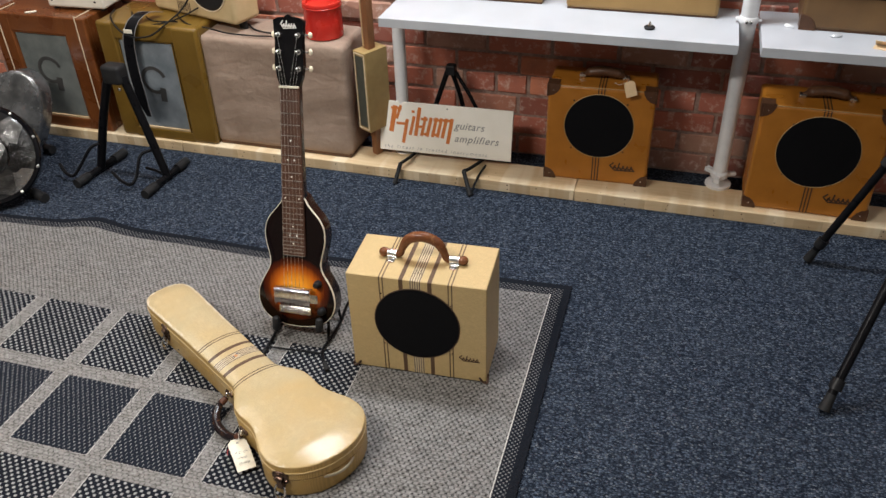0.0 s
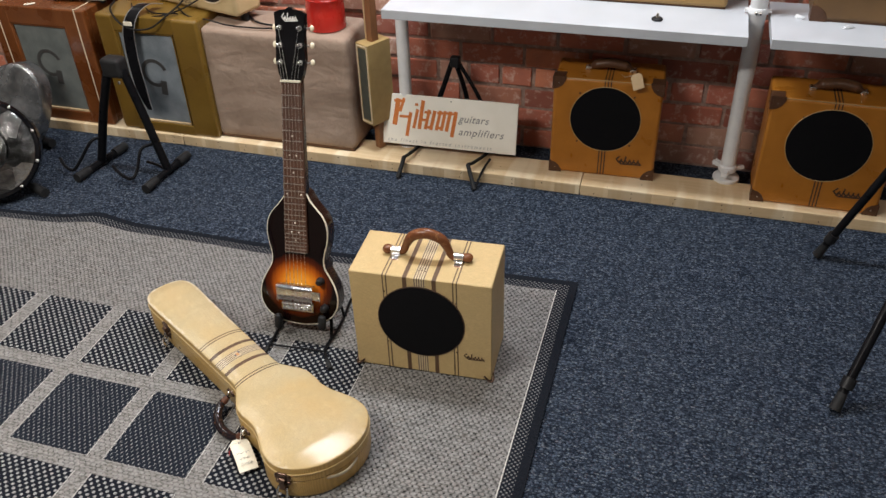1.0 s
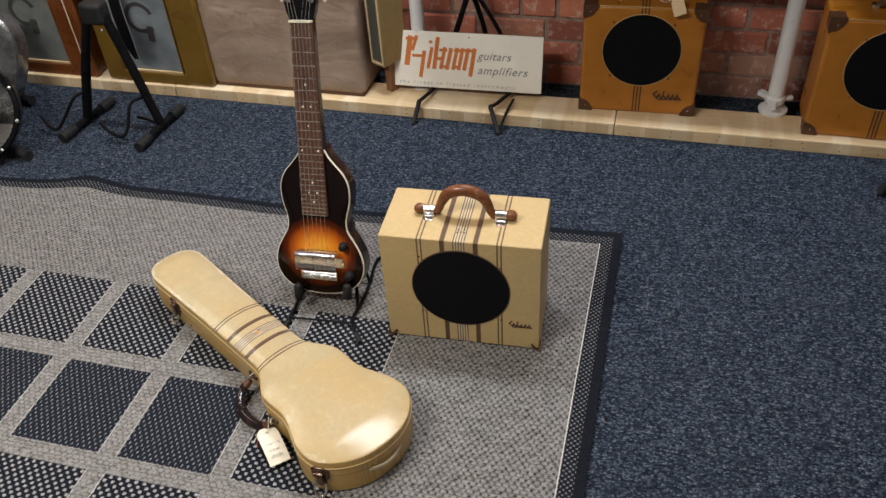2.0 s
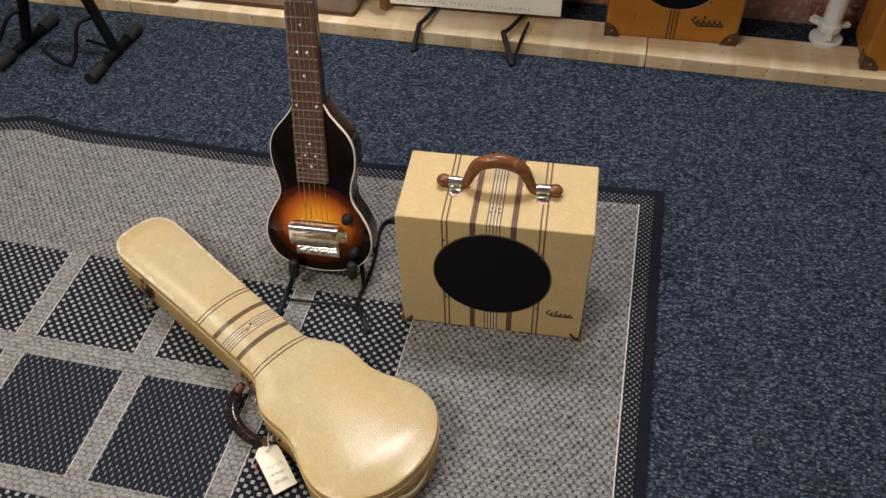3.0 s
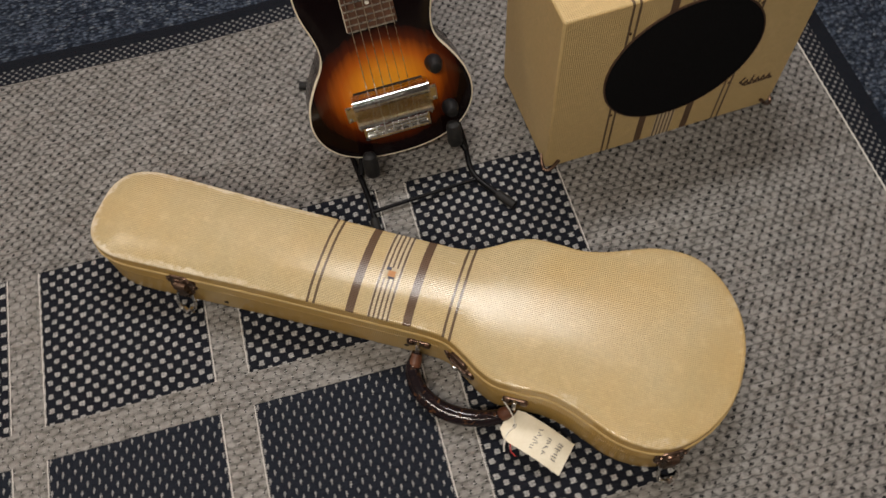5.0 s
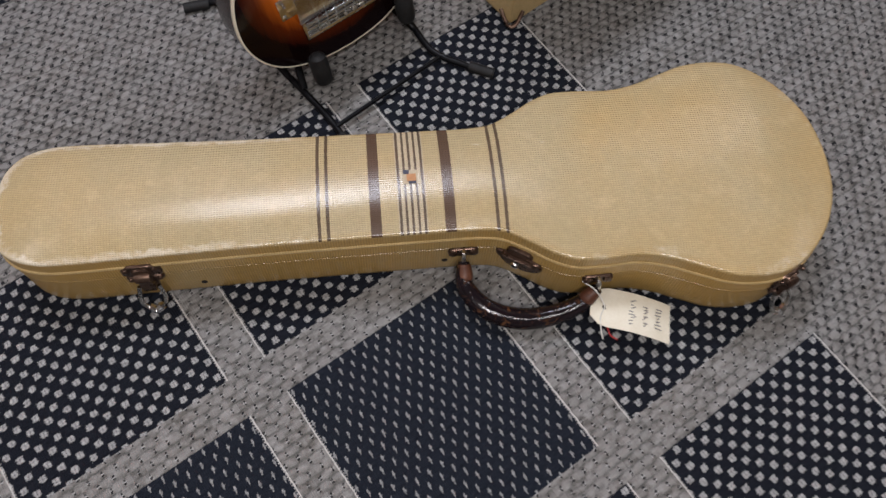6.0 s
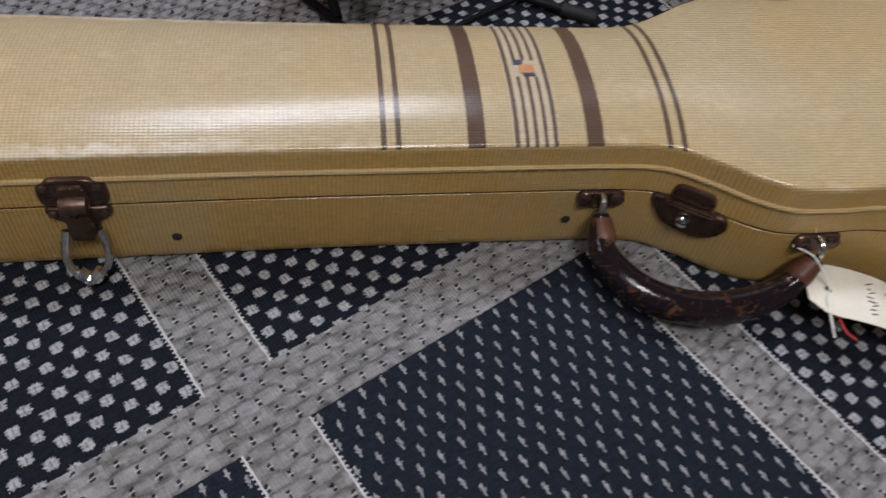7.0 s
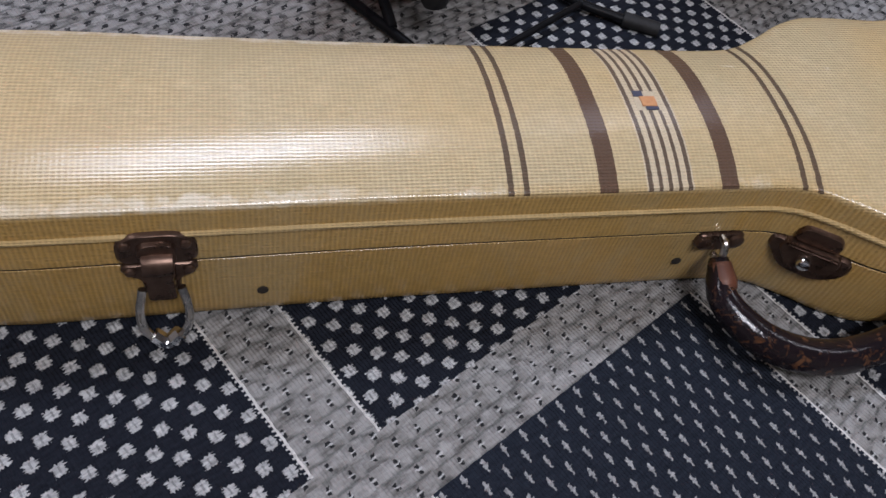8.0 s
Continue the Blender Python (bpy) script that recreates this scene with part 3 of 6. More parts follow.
CEILING_TILE = speckled("ceiling_tile", (0.50, 0.49, 0.47), (0.58, 0.57, 0.55), 80, 0.9, 0, 0.4)
CLOTH = make_cloth()
ORANGE_WOOD = speckled("orange_brown_lacquer", (0.092, 0.025, 0.007), (0.185, 0.060, 0.015), 7, 0.28, 0, 0.12, 160, 0.0006)
OLIVE_WOOD = speckled("olive_gold_lacquer", (0.115, 0.061, 0.008), (0.185, 0.106, 0.016), 6, 0.32, 0, 0.12, 160, 0.0006)
PALE_WOOD = make_wood("pale_trim_wood", (0.55, 0.38, 0.20), (0.66, 0.48, 0.28), 0, 9, 0.5)
STICK_WOOD = make_wood("brown_stick_wood", (0.16, 0.065, 0.025), (0.27, 0.12, 0.05), 2, 10, 0.4)
BLUE_GREY_CLOTH = speckled("blue_grey_grille", (0.11, 0.135, 0.155), (0.24, 0.27, 0.295), 15, 0.8, 0, 0.3, 700)
GREEN_GREY_CLOTH = speckled("green_grey_grille", (0.085, 0.098, 0.095), (0.18, 0.195, 0.185), 15, 0.8, 0, 0.3, 700)
PIPING = speckled("cream_piping", (0.62, 0.50, 0.34), (0.72, 0.60, 0.42), 100, 0.5)
AGED_PIPING = speckled("aged_piping", (0.36, 0.23, 0.09), (0.46, 0.31, 0.14), 100, 0.5)
CIGAR_PAPER = speckled("olive_tan_box_paper", (0.30, 0.20, 0.075), (0.38, 0.27, 0.11), 30, 0.55, 0, 0.1)
CIGAR_DARK = speckled("dark_green_label", (0.045, 0.048, 0.038), (0.085, 0.085, 0.065), 60, 0.5)
RED_TIN = speckled("red_painted_tin", (0.50, 0.018, 0.012), (0.62, 0.035, 0.022), 12, 0.25, 0, 0.05)
CREAM_PAINT = speckled("cream_paint", (0.66, 0.62, 0.52), (0.74, 0.70, 0.60), 20, 0.4, 0, 0.05)
MOTTLED = make_mottled_metal()
DULL_METAL = speckled("dull_grey_metal", (0.09, 0.094, 0.098), (0.34, 0.345, 0.35), 11, 0.24, 0.8, 0.5, 60, 0.003)
CABLE = speckled("black_cable", (0.005, 0.005, 0.005), (0.011, 0.011, 0.011), 100, 0.5, 0, 0.1, 400, 0.0008, 0.2)
LAMP_WHITE = speckled("lamp_frame_white", (0.75, 0.75, 0.74), (0.82, 0.82, 0.81), 30, 0.4, 0, 0.03)


# ---------- mesh helpers ----------
def part(name, bm, mat, parent=None, label="", smooth=True, flat=False):
    me = bpy.data.meshes.new(name)
    bmesh.ops.recalc_face_normals(bm, faces=bm.faces[:])
    level = bm.faces.layers.int.get("level")
    planar = [bool(f[level]) for f in bm.faces] if level is not None else [False] * len(bm.faces)
    for f in bm.faces:
        f.smooth = smooth and not flat
    bm.to_mesh(me)
    bm.free()
    if smooth and not flat:
        me.set_sharp_from_angle(angle=radians(38))
        me.polygons.foreach_set("use_smooth", [not p for p in planar])
    me.materials.append(mat)
    ob = new(name, me)
    if parent is not None:
        ob.parent = parent
    if label:
        tagged(ob, label)
    return ob


def thing(name, label, category, m=None, group=""):
    ob = new(name)
    ob.empty_display_size = 0.05
    if m is not None:
        ob.matrix_world = m
    return tagged(ob, label, category, group)


def box(bm, x0, x1, y0, y1, z0, z1, bevel=0.0, seg=2, m=None):
    level = bm.faces.layers.int.get("level") or bm.faces.layers.int.new("level")
    r = bmesh.ops.create_cube(bm, size=1.0)
    vs = r["verts"]
    for v in vs:
        v.co = Vector(((x0 + x1) / 2 + v.co.x * (x1 - x0), (y0 + y1) / 2 + v.co.y * (y1 - y0), (z0 + z1) / 2 + v.co.z * (z1 - z0)))
        if m is not None:
            v.co = m @ v.co
    if bevel > 0:
        bevel = min(bevel, 0.42 * min(abs(x1 - x0), abs(y1 - y0), abs(z1 - z0)))
        es = {e for v in vs for e in v.link_edges}
        for f in {f for v in vs for f in v.link_faces}:
            f[level] = 1
        made = bmesh.ops.bevel(bm, geom=list(es), offset=bevel, segments=seg, profile=0.5, affect="EDGES")
        for f in made["faces"]:
            f[level] = 0
    return bm


def plate(bm, pts, thick, radius, m):
    """A flat plate with rounded corners: pts in x and z, thickness along y."""
    n = len(pts)
    out = []
    for i in range(n):
        p, a, b = (Vector((*pts[j % n], 0)) for j in (i, i - 1, i + 1))
        da, db = (a - p), (b - p)
        r = min(radius, 0.45 * da.length, 0.45 * db.length)
        s, e = p + da.normalized() * r, p + db.normalized() * r
        for k in range(5):
            t = k / 4
            out.append(s * (1 - t) ** 2 + p * 2 * t * (1 - t) + e * t * t)
    c = sum(out, Vector()) / len(out)
    rings = []
    for y, f in ((-0.001, 1.0), (thick * 0.6, 1.0), (thick, 0.93)):
        rings.append([bm.verts.new(m @ Vector((c.x + (q.x - c.x) * f, y, c.y + (q.y - c.y) * f))) for q in out])
    for a, b in zip(rings, rings[1:]):
        for k in range(len(out)):
            bm.faces.new((a[k], a[(k + 1) % len(out)], b[(k + 1) % len(out)], b[k]))
    bm.faces.new(rings[-1])
    return bm


def one_box(*a, **k):
    return box(bmesh.new(), *a, **k)


def smooth_path(pts, n=8):
    p = [Vector(q) for q in pts]
    if len(p) < 3:
        return p
    ext = [2 * p[0] - p[1]] + p + [2 * p[-1] - p[-2]]
    out = []
    for i in range(1, len(ext) - 2):
        a, b, c, d = ext[i - 1:i + 3]
        for k in range(n):
            t = k / n
            out.append(0.5 * (2 * b + (c - a) * t + (2 * a - 5 * b + 4 * c - d) * t * t + (3 * b - a - 3 * c + d) * t ** 3))
    out.append(p[-1])
    return out


def tube(bm, pts, r, seg=10, n=8, wide=1.0, up=(0, 0, 1), ends=True):
    """A round (or, with wide, oval) bar along a smoothed path; r may be a function of 0..1."""
    path = smooth_path(pts, n)
    rings = []
    side0 = None
    for i, c in enumerate(path):
        t = (path[min(i + 1, len(path) - 1)] - path[max(i - 1, 0)]).normalized()
        ref = Vector(up) if side0 is None else side0
        if side0 is None:
            if abs(t.dot(ref)) > 0.95:
                ref = Vector((1, 0, 0))
            side = t.cross(ref).normalized()
        else:
            side = (side0 - t * side0.dot(t)).normalized()
        side0 = side
        nor = side.cross(t)
        f = i / (len(path) - 1)
        rr = r(f) if callable(r) else r
        rings.append([bm.verts.new(c + side * math.cos(a) * rr * wide + nor * math.sin(a) * rr)
                      for a in (2 * math.pi * k / seg for k in range(seg))])
    for a, b in zip(rings, rings[1:]):
        for k in range(seg):
            bm.faces.new((a[k], a[(k + 1) % seg], b[(k + 1) % seg], b[k]))
    if ends:
        bm.faces.new(rings[0])
        bm.faces.new(rings[-1])
    return bm


def one_tube(*a, **k):
    return tube(bmesh.new(), *a, **k)


def lathe(bm, profile, seg=24, m=None):
    """Turned shape about z from (radius, height) pairs."""
    rings = []
    for r, z in profile:
        rings.append([bm.verts.new((m @ Vector((r * math.cos(a), r * math.sin(a), z))) if m is not None else (r * math.cos(a), r * math.sin(a), z))
                      for a in (2 * math.pi * k / seg for k in range(seg))])
    for a, b in zip(rings, rings[1:]):
        for k in range(seg):
            bm.faces.new((a[k], a[(k + 1) % seg], b[(k + 1) % seg], b[k]))
    bm.faces.new(rings[0])
    bm.faces.new(rings[-1])
    return bm


def one_lathe(*a, **k):
    return lathe(bmesh.new(), *a, **k)


def half_outline(ctrl, n=6):
    """Stations (u, w) of a symmetric outline, from tip to tip."""
    p = [Vector((a, b, 0)) for a, b in ctrl]
    ext = [Vector((p[1].x, -p[1].y, 0))] + p + [Vector((p[-2].x, -p[-2].y, 0))]
    out = []
    for i in range(1, len(ext) - 2):
        a, b, c, d = ext[i - 1:i + 3]
        for k in range(n):
            t = k / n
            q = 0.5 * (2 * b + (c - a) * t + (2 * a - 5 * b + 4 * c - d) * t * t + (3 * b - a - 3 * c + d) * t ** 3)
            out.append((q.x, max(q.y, 0.0)))
    out.append((p[-1].x, 0.0))
    return out


def ring_of(st, inset=0.0):
    """The closed ring of a half outline, pulled in by inset: upper side tip to tip, then the lower side back."""
    n = len(st)
    up = []
    for i, (u, w) in enumerate(st):
        u0, w0 = st[max(i - 1, 0)]
        u1, w1 = st[min(i + 1, n - 1)]
        if i == 0:
            t = Vector((0, 1, 0))
        elif i == n - 1:
            t = Vector((0, -1, 0))
        else:
            t = Vector((u1 - u0, w1 - w0, 0)).normalized()
        nor = Vector((t.y, -t.x, 0))
        q = Vector((u, w, 0)) + nor * inset
        up.append((q.x, max(q.y, 0.0)))
    return up


def loft(bm, st, layers, crown=None, cap_top=True, cap_bottom=True, across=10):
    """A body with a symmetric outline. layers: (inset, z) from below upwards; crown(w, s): rise of the top."""
    n = len(st)
    rings = []
    for inset, z in layers:
        up = ring_of(st, inset)
        upper = [bm.verts.new((u, w, z)) for u, w in up]
        lower = [upper[0]] + [bm.verts.new((u, -w, z)) for u, w in up[1:-1]] + [upper[-1]]
        rings.append((upper, lower, up))
    for (ua, la, _), (ub, lb, _) in zip(rings, rings[1:]):
        for a, b in ((ua, ub), (la, lb)):
            for k in range(n - 1):
                bm.faces.new((a[k], a[k + 1], b[k + 1], b[k]))

    def cap(ring, z, rise):
        upper, lower, up = ring
        rows = []
        for i in range(n):
            if i in (0, n - 1):
                rows.append([upper[i]])
                continue
            u, w = up[i]
            row = [upper[i]]
            for k in range(1, across):
                s = 1 - 2 * k / across
                row.append(bm.verts.new((u, w * s, z + (rise(u, w, s) if rise else 0.0))))
            row.append(lower[i])
            rows.append(row)
        for a, b in zip(rows, rows[1:]):
            if len(a) == 1:
                for k in range(len(b) - 1):
                    bm.faces.new((a[0], b[k], b[k + 1]))
            elif len(b) == 1:
                for k in range(len(a) - 1):
                    bm.faces.new((a[k], a[k + 1], b[0]))
            else:
                for k in range(len(a) - 1):
                    bm.faces.new((a[k], a[k + 1], b[k + 1], b[k]))
    if cap_top:
        cap(rings[-1], layers[-1][1], crown)
    if cap_bottom:
        cap(rings[0], layers[0][1], None)
    return bm


def strokes(bm, segs, half, z0, z1, m=None):
    """Flat bars between pairs of points in a plane: (x0, y0, x1, y1)."""
    for x0, y0, x1, y1 in segs:
        d = Vector((x1 - x0, y1 - y0, 0))
        t = d.normalized()
        nrm = Vector((-t.y, t.x, 0)) * half
        e = t * half
        base = [Vector((x0, y0, 0)) - e - nrm, Vector((x1, y1, 0)) + e - nrm, Vector((x1, y1, 0)) + e + nrm, Vector((x0, y0, 0)) - e + nrm]
        lo = [bm.verts.new((m @ (b + Vector((0, 0, z0)))) if m is not None else b + Vector((0, 0, z0))) for b in base]
        hi = [bm.verts.new((m @ (b + Vector((0, 0, z1)))) if m is not None else b + Vector((0, 0, z1))) for b in base]
        bm.faces.new(hi)
        bm.faces.new(lo[::-1])
        for k in range(4):
            bm.faces.new((lo[k], lo[(k + 1) % 4], hi[(k + 1) % 4], hi[k]))
    return bm


def script_mark(w, h, half, z0, z1, m=None):
    """A plain squiggle of slanted bars, of the size of a script emblem."""
    segs = []
    n = 6
    segs += [(-0.5 * w, 0.1 * h, -0.38 * w, 0.5 * h), (-0.5 * w, 0.1 * h, -0.36 * w, -0.35 * h), (-0.36 * w, -0.35 * h, -0.32 * w, 0.0)]
    for k in range(1, n):
        x = -0.5 * w + w * k / n
        top = 0.5 * h if k == 2 else 0.12 * h
        segs.append((x, -0.3 * h, x + 0.05 * w, top))
        segs.append((x + 0.05 * w, -0.05 * h, x + 0.12 * w, -0.28 * h))
    segs.append((-0.3 * w, -0.5 * h, 0.5 * w, -0.42 * h))
    return strokes(bmesh.new(), segs, half, z0, z1, m)


def lettering(name, text, size, mat, parent, m, shear=0.0, spacing=1.0):
    cu = bpy.data.curves.new(name, "FONT")
    cu.body, cu.size, cu.shear, cu.extrude = text, size, shear, 0.0004
    cu.space_character = spacing
    tmp = new(name, cu)
    dg = bpy.context.evaluated_depsgraph_get()
    me = bpy.data.meshes.new_from_object(tmp.evaluated_get(dg))
    bpy.data.objects.remove(tmp)
    me.materials.clear()
    me.materials.append(mat)
    ob = new(name, me)
    ob.parent = parent
    ob.matrix_local = m
    return ob


# ---------- the room ----------
X0, X1, Y0, WALL = -3.2, 3.8, -3.3, 1.43


def wall_pose(x, off=0.0, z=0.0, turn=0.0):
    """A pose beside the long wall: off is measured from the batten's front."""
    return Matrix.Translation((x, 1.187 + off, z)) @ Matrix.Rotation(radians(turn), 4, "Z")


def structure(name, bm, mat, label, category):
    return tagged(part(name, bm, mat, flat=True), label, category, kind="structure")


structure("floor", one_box(X0, X1, Y0, 1.62, -0.05, 0.0), CARPET, "dark blue cord carpet with pale flecks", "carpet")
structure("ceiling", one_box(X0, X1, Y0, 1.75, CEIL, CEIL + 0.1), CEILING_TILE, "plain off-white ceiling above the shop floor", "ceiling")
structure("wall_west", one_box(X0 - 0.15, X0, Y0, 1.75, 0, CEIL), PLASTER, "plain off-white plaster wall", "wall")
structure("wall_east", one_box(X1, X1 + 0.15, Y0, 1.75, 0, CEIL), PLASTER, "plain off-white plaster wall", "wall")
structure("wall_south", one_box(X0, X1, Y0 - 0.15, Y0, 0, CEIL), PLASTER, "plain off-white plaster wall", "wall")
BW = wall_pose(0, 0.285)          # brick wall face, x along the wall, -y into the room
wall = structure("wall_north", one_box(X0 - 0.1, X1 + 0.1, 0.003, 0.2, 0, CEIL), MORTAR, "old red brick wall with crumbly lime mortar", "wall")
wall.matrix_world = BW


def lamp_fixture(x, y):
    t = thing("assumed_batten_light", "long white batten ceiling light assumed out of view", "lamp", pose(x, y, CEIL), "ceiling lights")
    part("housing", one_box(-0.61, 0.61, -0.16, 0.16, -0.075, 0.0, 0.008), LAMP_WHITE, t)
    for sx in (-1, 1):
        part("end_cap", one_box(sx * 0.60 - 0.012, sx * 0.60 + 0.012, -0.158, 0.158, -0.092, -0.004, 0.006), LAMP_WHITE, t)


# every lamp gets a housing, the three added fill lamps too
for lx, ly in LAMPS:
    lamp_fixture(lx, ly)


# ---------- batten along the wall ----------
def batten(x_from, x_to, label):
    t = tagged(part("timber_batten", one_box(0, x_to - x_from, 0, 0.135, 0.0, 0.04, 0.003), PINE), label, "batten", "battens")
    t.matrix_world = wall_pose(x_from)
    rnd = random.Random(int(x_from * 100))
    x = 0.05
    while x < x_to - x_from - 0.03:
        for dz in (0.012, 0.029):
            if rnd.random() < 0.75:
                part("nail_head", one_lathe([(0.0022, -0.001), (0.0020, 0.0004), (0.0008, 0.0007)], 8, Matrix.Translation((x + rnd.uniform(-0.006, 0.006), 0, dz)) @ Matrix.Rotation(math.pi / 2, 4, "X")), LOGO_BROWN, t)
        x += rnd.uniform(0.07, 0.16)
    return t


batten(-1.85, -0.62, "pale pine batten lying on the carpet under cabinets")
batten(-0.618, 0.870, "pale pine batten with nail marks lying on the carpet")
batten(0.872, 2.6, "pale pine batten with lighter patches lying on the carpet")


# ---------- rug ----------
def build_rug():
    bm = bmesh.new()
    uvl = bm.loops.layers.uv.new("UVMap")
    nx, ny = 120, 90
    rest = {}
    sag_x = [-1.25, -1.0, -0.87, -0.70, -0.61, -0.49, -0.29, 0.0, 0.24, 0.5, 0.75, 0.95]
    sag_d = [0.104, 0.086, 0.070, 0.058, 0.042, 0.046, 0.043, 0.046, 0.033, 0.019, 0.010, 0.0]
    grid = []
    for j in range(ny + 1):
        row = []
        for i in range(nx + 1):
            x = RUG_X0 + (RUG_X1 - RUG_X0) * i / nx
            y = RUG_Y0 + (RUG_Y1 - RUG_Y0) * j / ny
            f = min(max((y - 0.262) / (RUG_Y1 - 0.262), 0), 1)
            d = float(np.interp(x, sag_x, sag_d))
            edge = min(max((y - 0.45) / 0.25, 0), 1)
            z = 0.008 + 0.0015 * noise.noise((x * 5, y * 5, 0)) * edge
            z += edge ** 2 * 0.020 * math.exp(-((x + 0.62) / 0.10) ** 2)
            z += edge ** 2 * 0.006 * math.exp(-((x + 1.02) / 0.10) ** 2)
            v = bm.verts.new((x, y - d * f, z))
            rest[v] = (x, y)
            row.append(v)
        grid.append(row)
    for j in range(ny):
        for i in range(nx):
            bm.faces.new((grid[j][i], grid[j][i + 1], grid[j + 1][i + 1], grid[j + 1][i]))
    rim = [e for e in bm.edges if e.is_boundary]
    ext = bmesh.ops.extrude_edge_only(bm, edges=rim)
    for g in ext["geom"]:
        if isinstance(g, bmesh.types.BMVert):
            src = min(((e.other_vert(g)) for e in g.link_edges if e.other_vert(g) in rest), key=lambda q: (q.co - g.co).length)
            rest[g] = rest[src]
            g.co.z -= 0.0065
    for f in bm.faces:
        for l in f.loops:
            l[uvl].uv = rest[l.vert]
    ob = part("rug", bm, RUG, None, "", True)
    return tagged(ob, "flat woven grey rug with dark chequered squares and black border", "rug")


build_rug()


# ---------- instrument case on the rug ----------
def build_case():
    t = thing("guitar_case", "closed tan tweed guitar case with brown stripes lying on rug", "guitar case",
              Matrix.Translation((0.1537, 0.1246, 0.008)) @ Matrix.Rotation(radians(-31.1), 4, "Z"))
    st = half_outline([(-0.336, 0.0), (-0.3355, 0.022), (-0.330, 0.040), (-0.318, 0.0540), (-0.299, 0.0625), (-0.270, 0.0655), (-0.20, 0.0635), (-0.10, 0.0605),
                       (0.0, 0.0590), (0.09, 0.0580), (0.122, 0.0582), (0.145, 0.0615), (0.168, 0.0735), (0.190, 0.0875), (0.212, 0.0960),
                       (0.240, 0.0968), (0.272, 0.0955), (0.300, 0.1010), (0.330, 0.1125), (0.357, 0.1222), (0.386, 0.1250), (0.413, 0.1200),
                       (0.439, 0.1020), (0.461, 0.0740), (0.475, 0.0400), (0.4795, 0.0)], 5)

    def ease(a):
        a = min(max(a, 0.0), 1.0)
        return a * a * (3 - 2 * a)

    def crown(u, w, s):
        return 0.0105 * ease((u + 0.342) / 0.055) * ease((0.487 - u) / 0.075) * (1 - abs(s) ** 2.5)

    def settle(bm):
        for v in bm.verts:
            v.co.z *= 1 - THIN * min(max((v.co.y - THIN_FROM) / (THIN_TO - THIN_FROM), 0.0), 1.0) ** 2
        return bm

    part("base", settle(loft(bmesh.new(), st, [(0.006, 0.0005), (0.003, 0.0015), (0.0012, 0.004), (0.0003, 0.010), (0.0, 0.030), (0.0, 0.0532), (0.0004, 0.0535)])), CASE_TWEED, t)
    part("seam", settle(loft(bmesh.new(), st, [(0.0004, 0.0528), (0.0004, 0.0558)])), SEAM_BLACK, t, "dark gap between lid and base")
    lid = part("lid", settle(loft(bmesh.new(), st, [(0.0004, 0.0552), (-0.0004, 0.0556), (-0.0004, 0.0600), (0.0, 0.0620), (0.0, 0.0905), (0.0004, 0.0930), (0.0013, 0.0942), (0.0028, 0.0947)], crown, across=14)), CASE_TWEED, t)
    part("bead", settle(loft(bmesh.new(), st, [(0.0010, 0.0738), (-0.0010, 0.0742), (-0.0018, 0.0752), (-0.0018, 0.0764), (-0.0010, 0.0774), (0.0010, 0.0778)], None, False, False)),
         make_tweed("worn_bead", 0, (0.62, 0.45, 0.20), False, 0.0, 0.35, 0.6, -1.0, 0.6), lid, "paler worn raised bead")
    # printed emblem in the middle of the stripes
    zc = (0.0947 + 0.0104) * (1 - THIN * (THIN_FROM / (THIN_TO - THIN_FROM)) ** 2)
    em = part("emblem", one_box(-0.0070, 0.0070, -0.0075, 0.0075, zc - 0.001, zc + 0.0003), EMBLEM_BACK, lid, "small printed emblem of blue and orange blocks")
    em.matrix_local = Matrix.Translation((0.0595, -0.0015, 0))
    for name, mat, a in (("emblem_block", EMBLEM_ORANGE, (-0.0035, 0.0055, -0.0045, 0.0030)), ("emblem_block", EMBLEM_BLUE, (-0.0068, -0.001, 0.0032, 0.0074)),
                         ("emblem_block", EMBLEM_BLUE, (-0.002, 0.0055, -0.0074, -0.0050))):
        e = part(name, one_box(*a, zc, zc + 0.0009), mat, lid)
        e.matrix_local = Matrix.Translation((0.0595, -0.0015, 0))

    def side_frame(u, side=-1, z=0.0):
        """x along the wall of the case, y outwards, z up, at station u on one side."""
        k = min(range(1, len(st) - 1), key=lambda i: abs(st[i][0] - u))
        (u0, w0), (u1, w1), (uc, wc) = st[k - 1], st[k + 1], st[k]
        tx = Vector((u1 - u0, side * (w1 - w0), 0)).normalized()
        ny = Vector((-tx.y, tx.x, 0)) * (1 if side > 0 else -1)
        wi = w0 + (w1 - w0) * (u - u0) / (u1 - u0) if u1 != u0 else wc
        m = Matrix.Identity(4)
        for r in range(3):
            m[r][0], m[r][1], m[r][2] = tx[r], ny[r], (0, 0, 1)[r]
        return Matrix.Translation((u, side * wi, z)) @ m

    def latch(u, ring_open=True, side=-1):
        f = side_frame(u, side, 0.056) @ Matrix.Scale(1.1, 4)
        bm = bmesh.new()
        plate(bm, [(-0.0172, 0.0008), (-0.0172, 0.0150), (-0.0095, 0.0205), (0.0095, 0.0205), (0.0172, 0.0150), (0.0172, 0.0008)], 0.0026, 0.005, f)
        plate(bm, [(-0.0085, 0.0004), (-0.0085, 0.0165), (0.0085, 0.0165), (0.0085, 0.0004)], 0.0048, 0.006, f)
        la = part("latch", bm, BROWN_METAL, t, "tarnished brown metal draw latch")
        bm = bmesh.new()
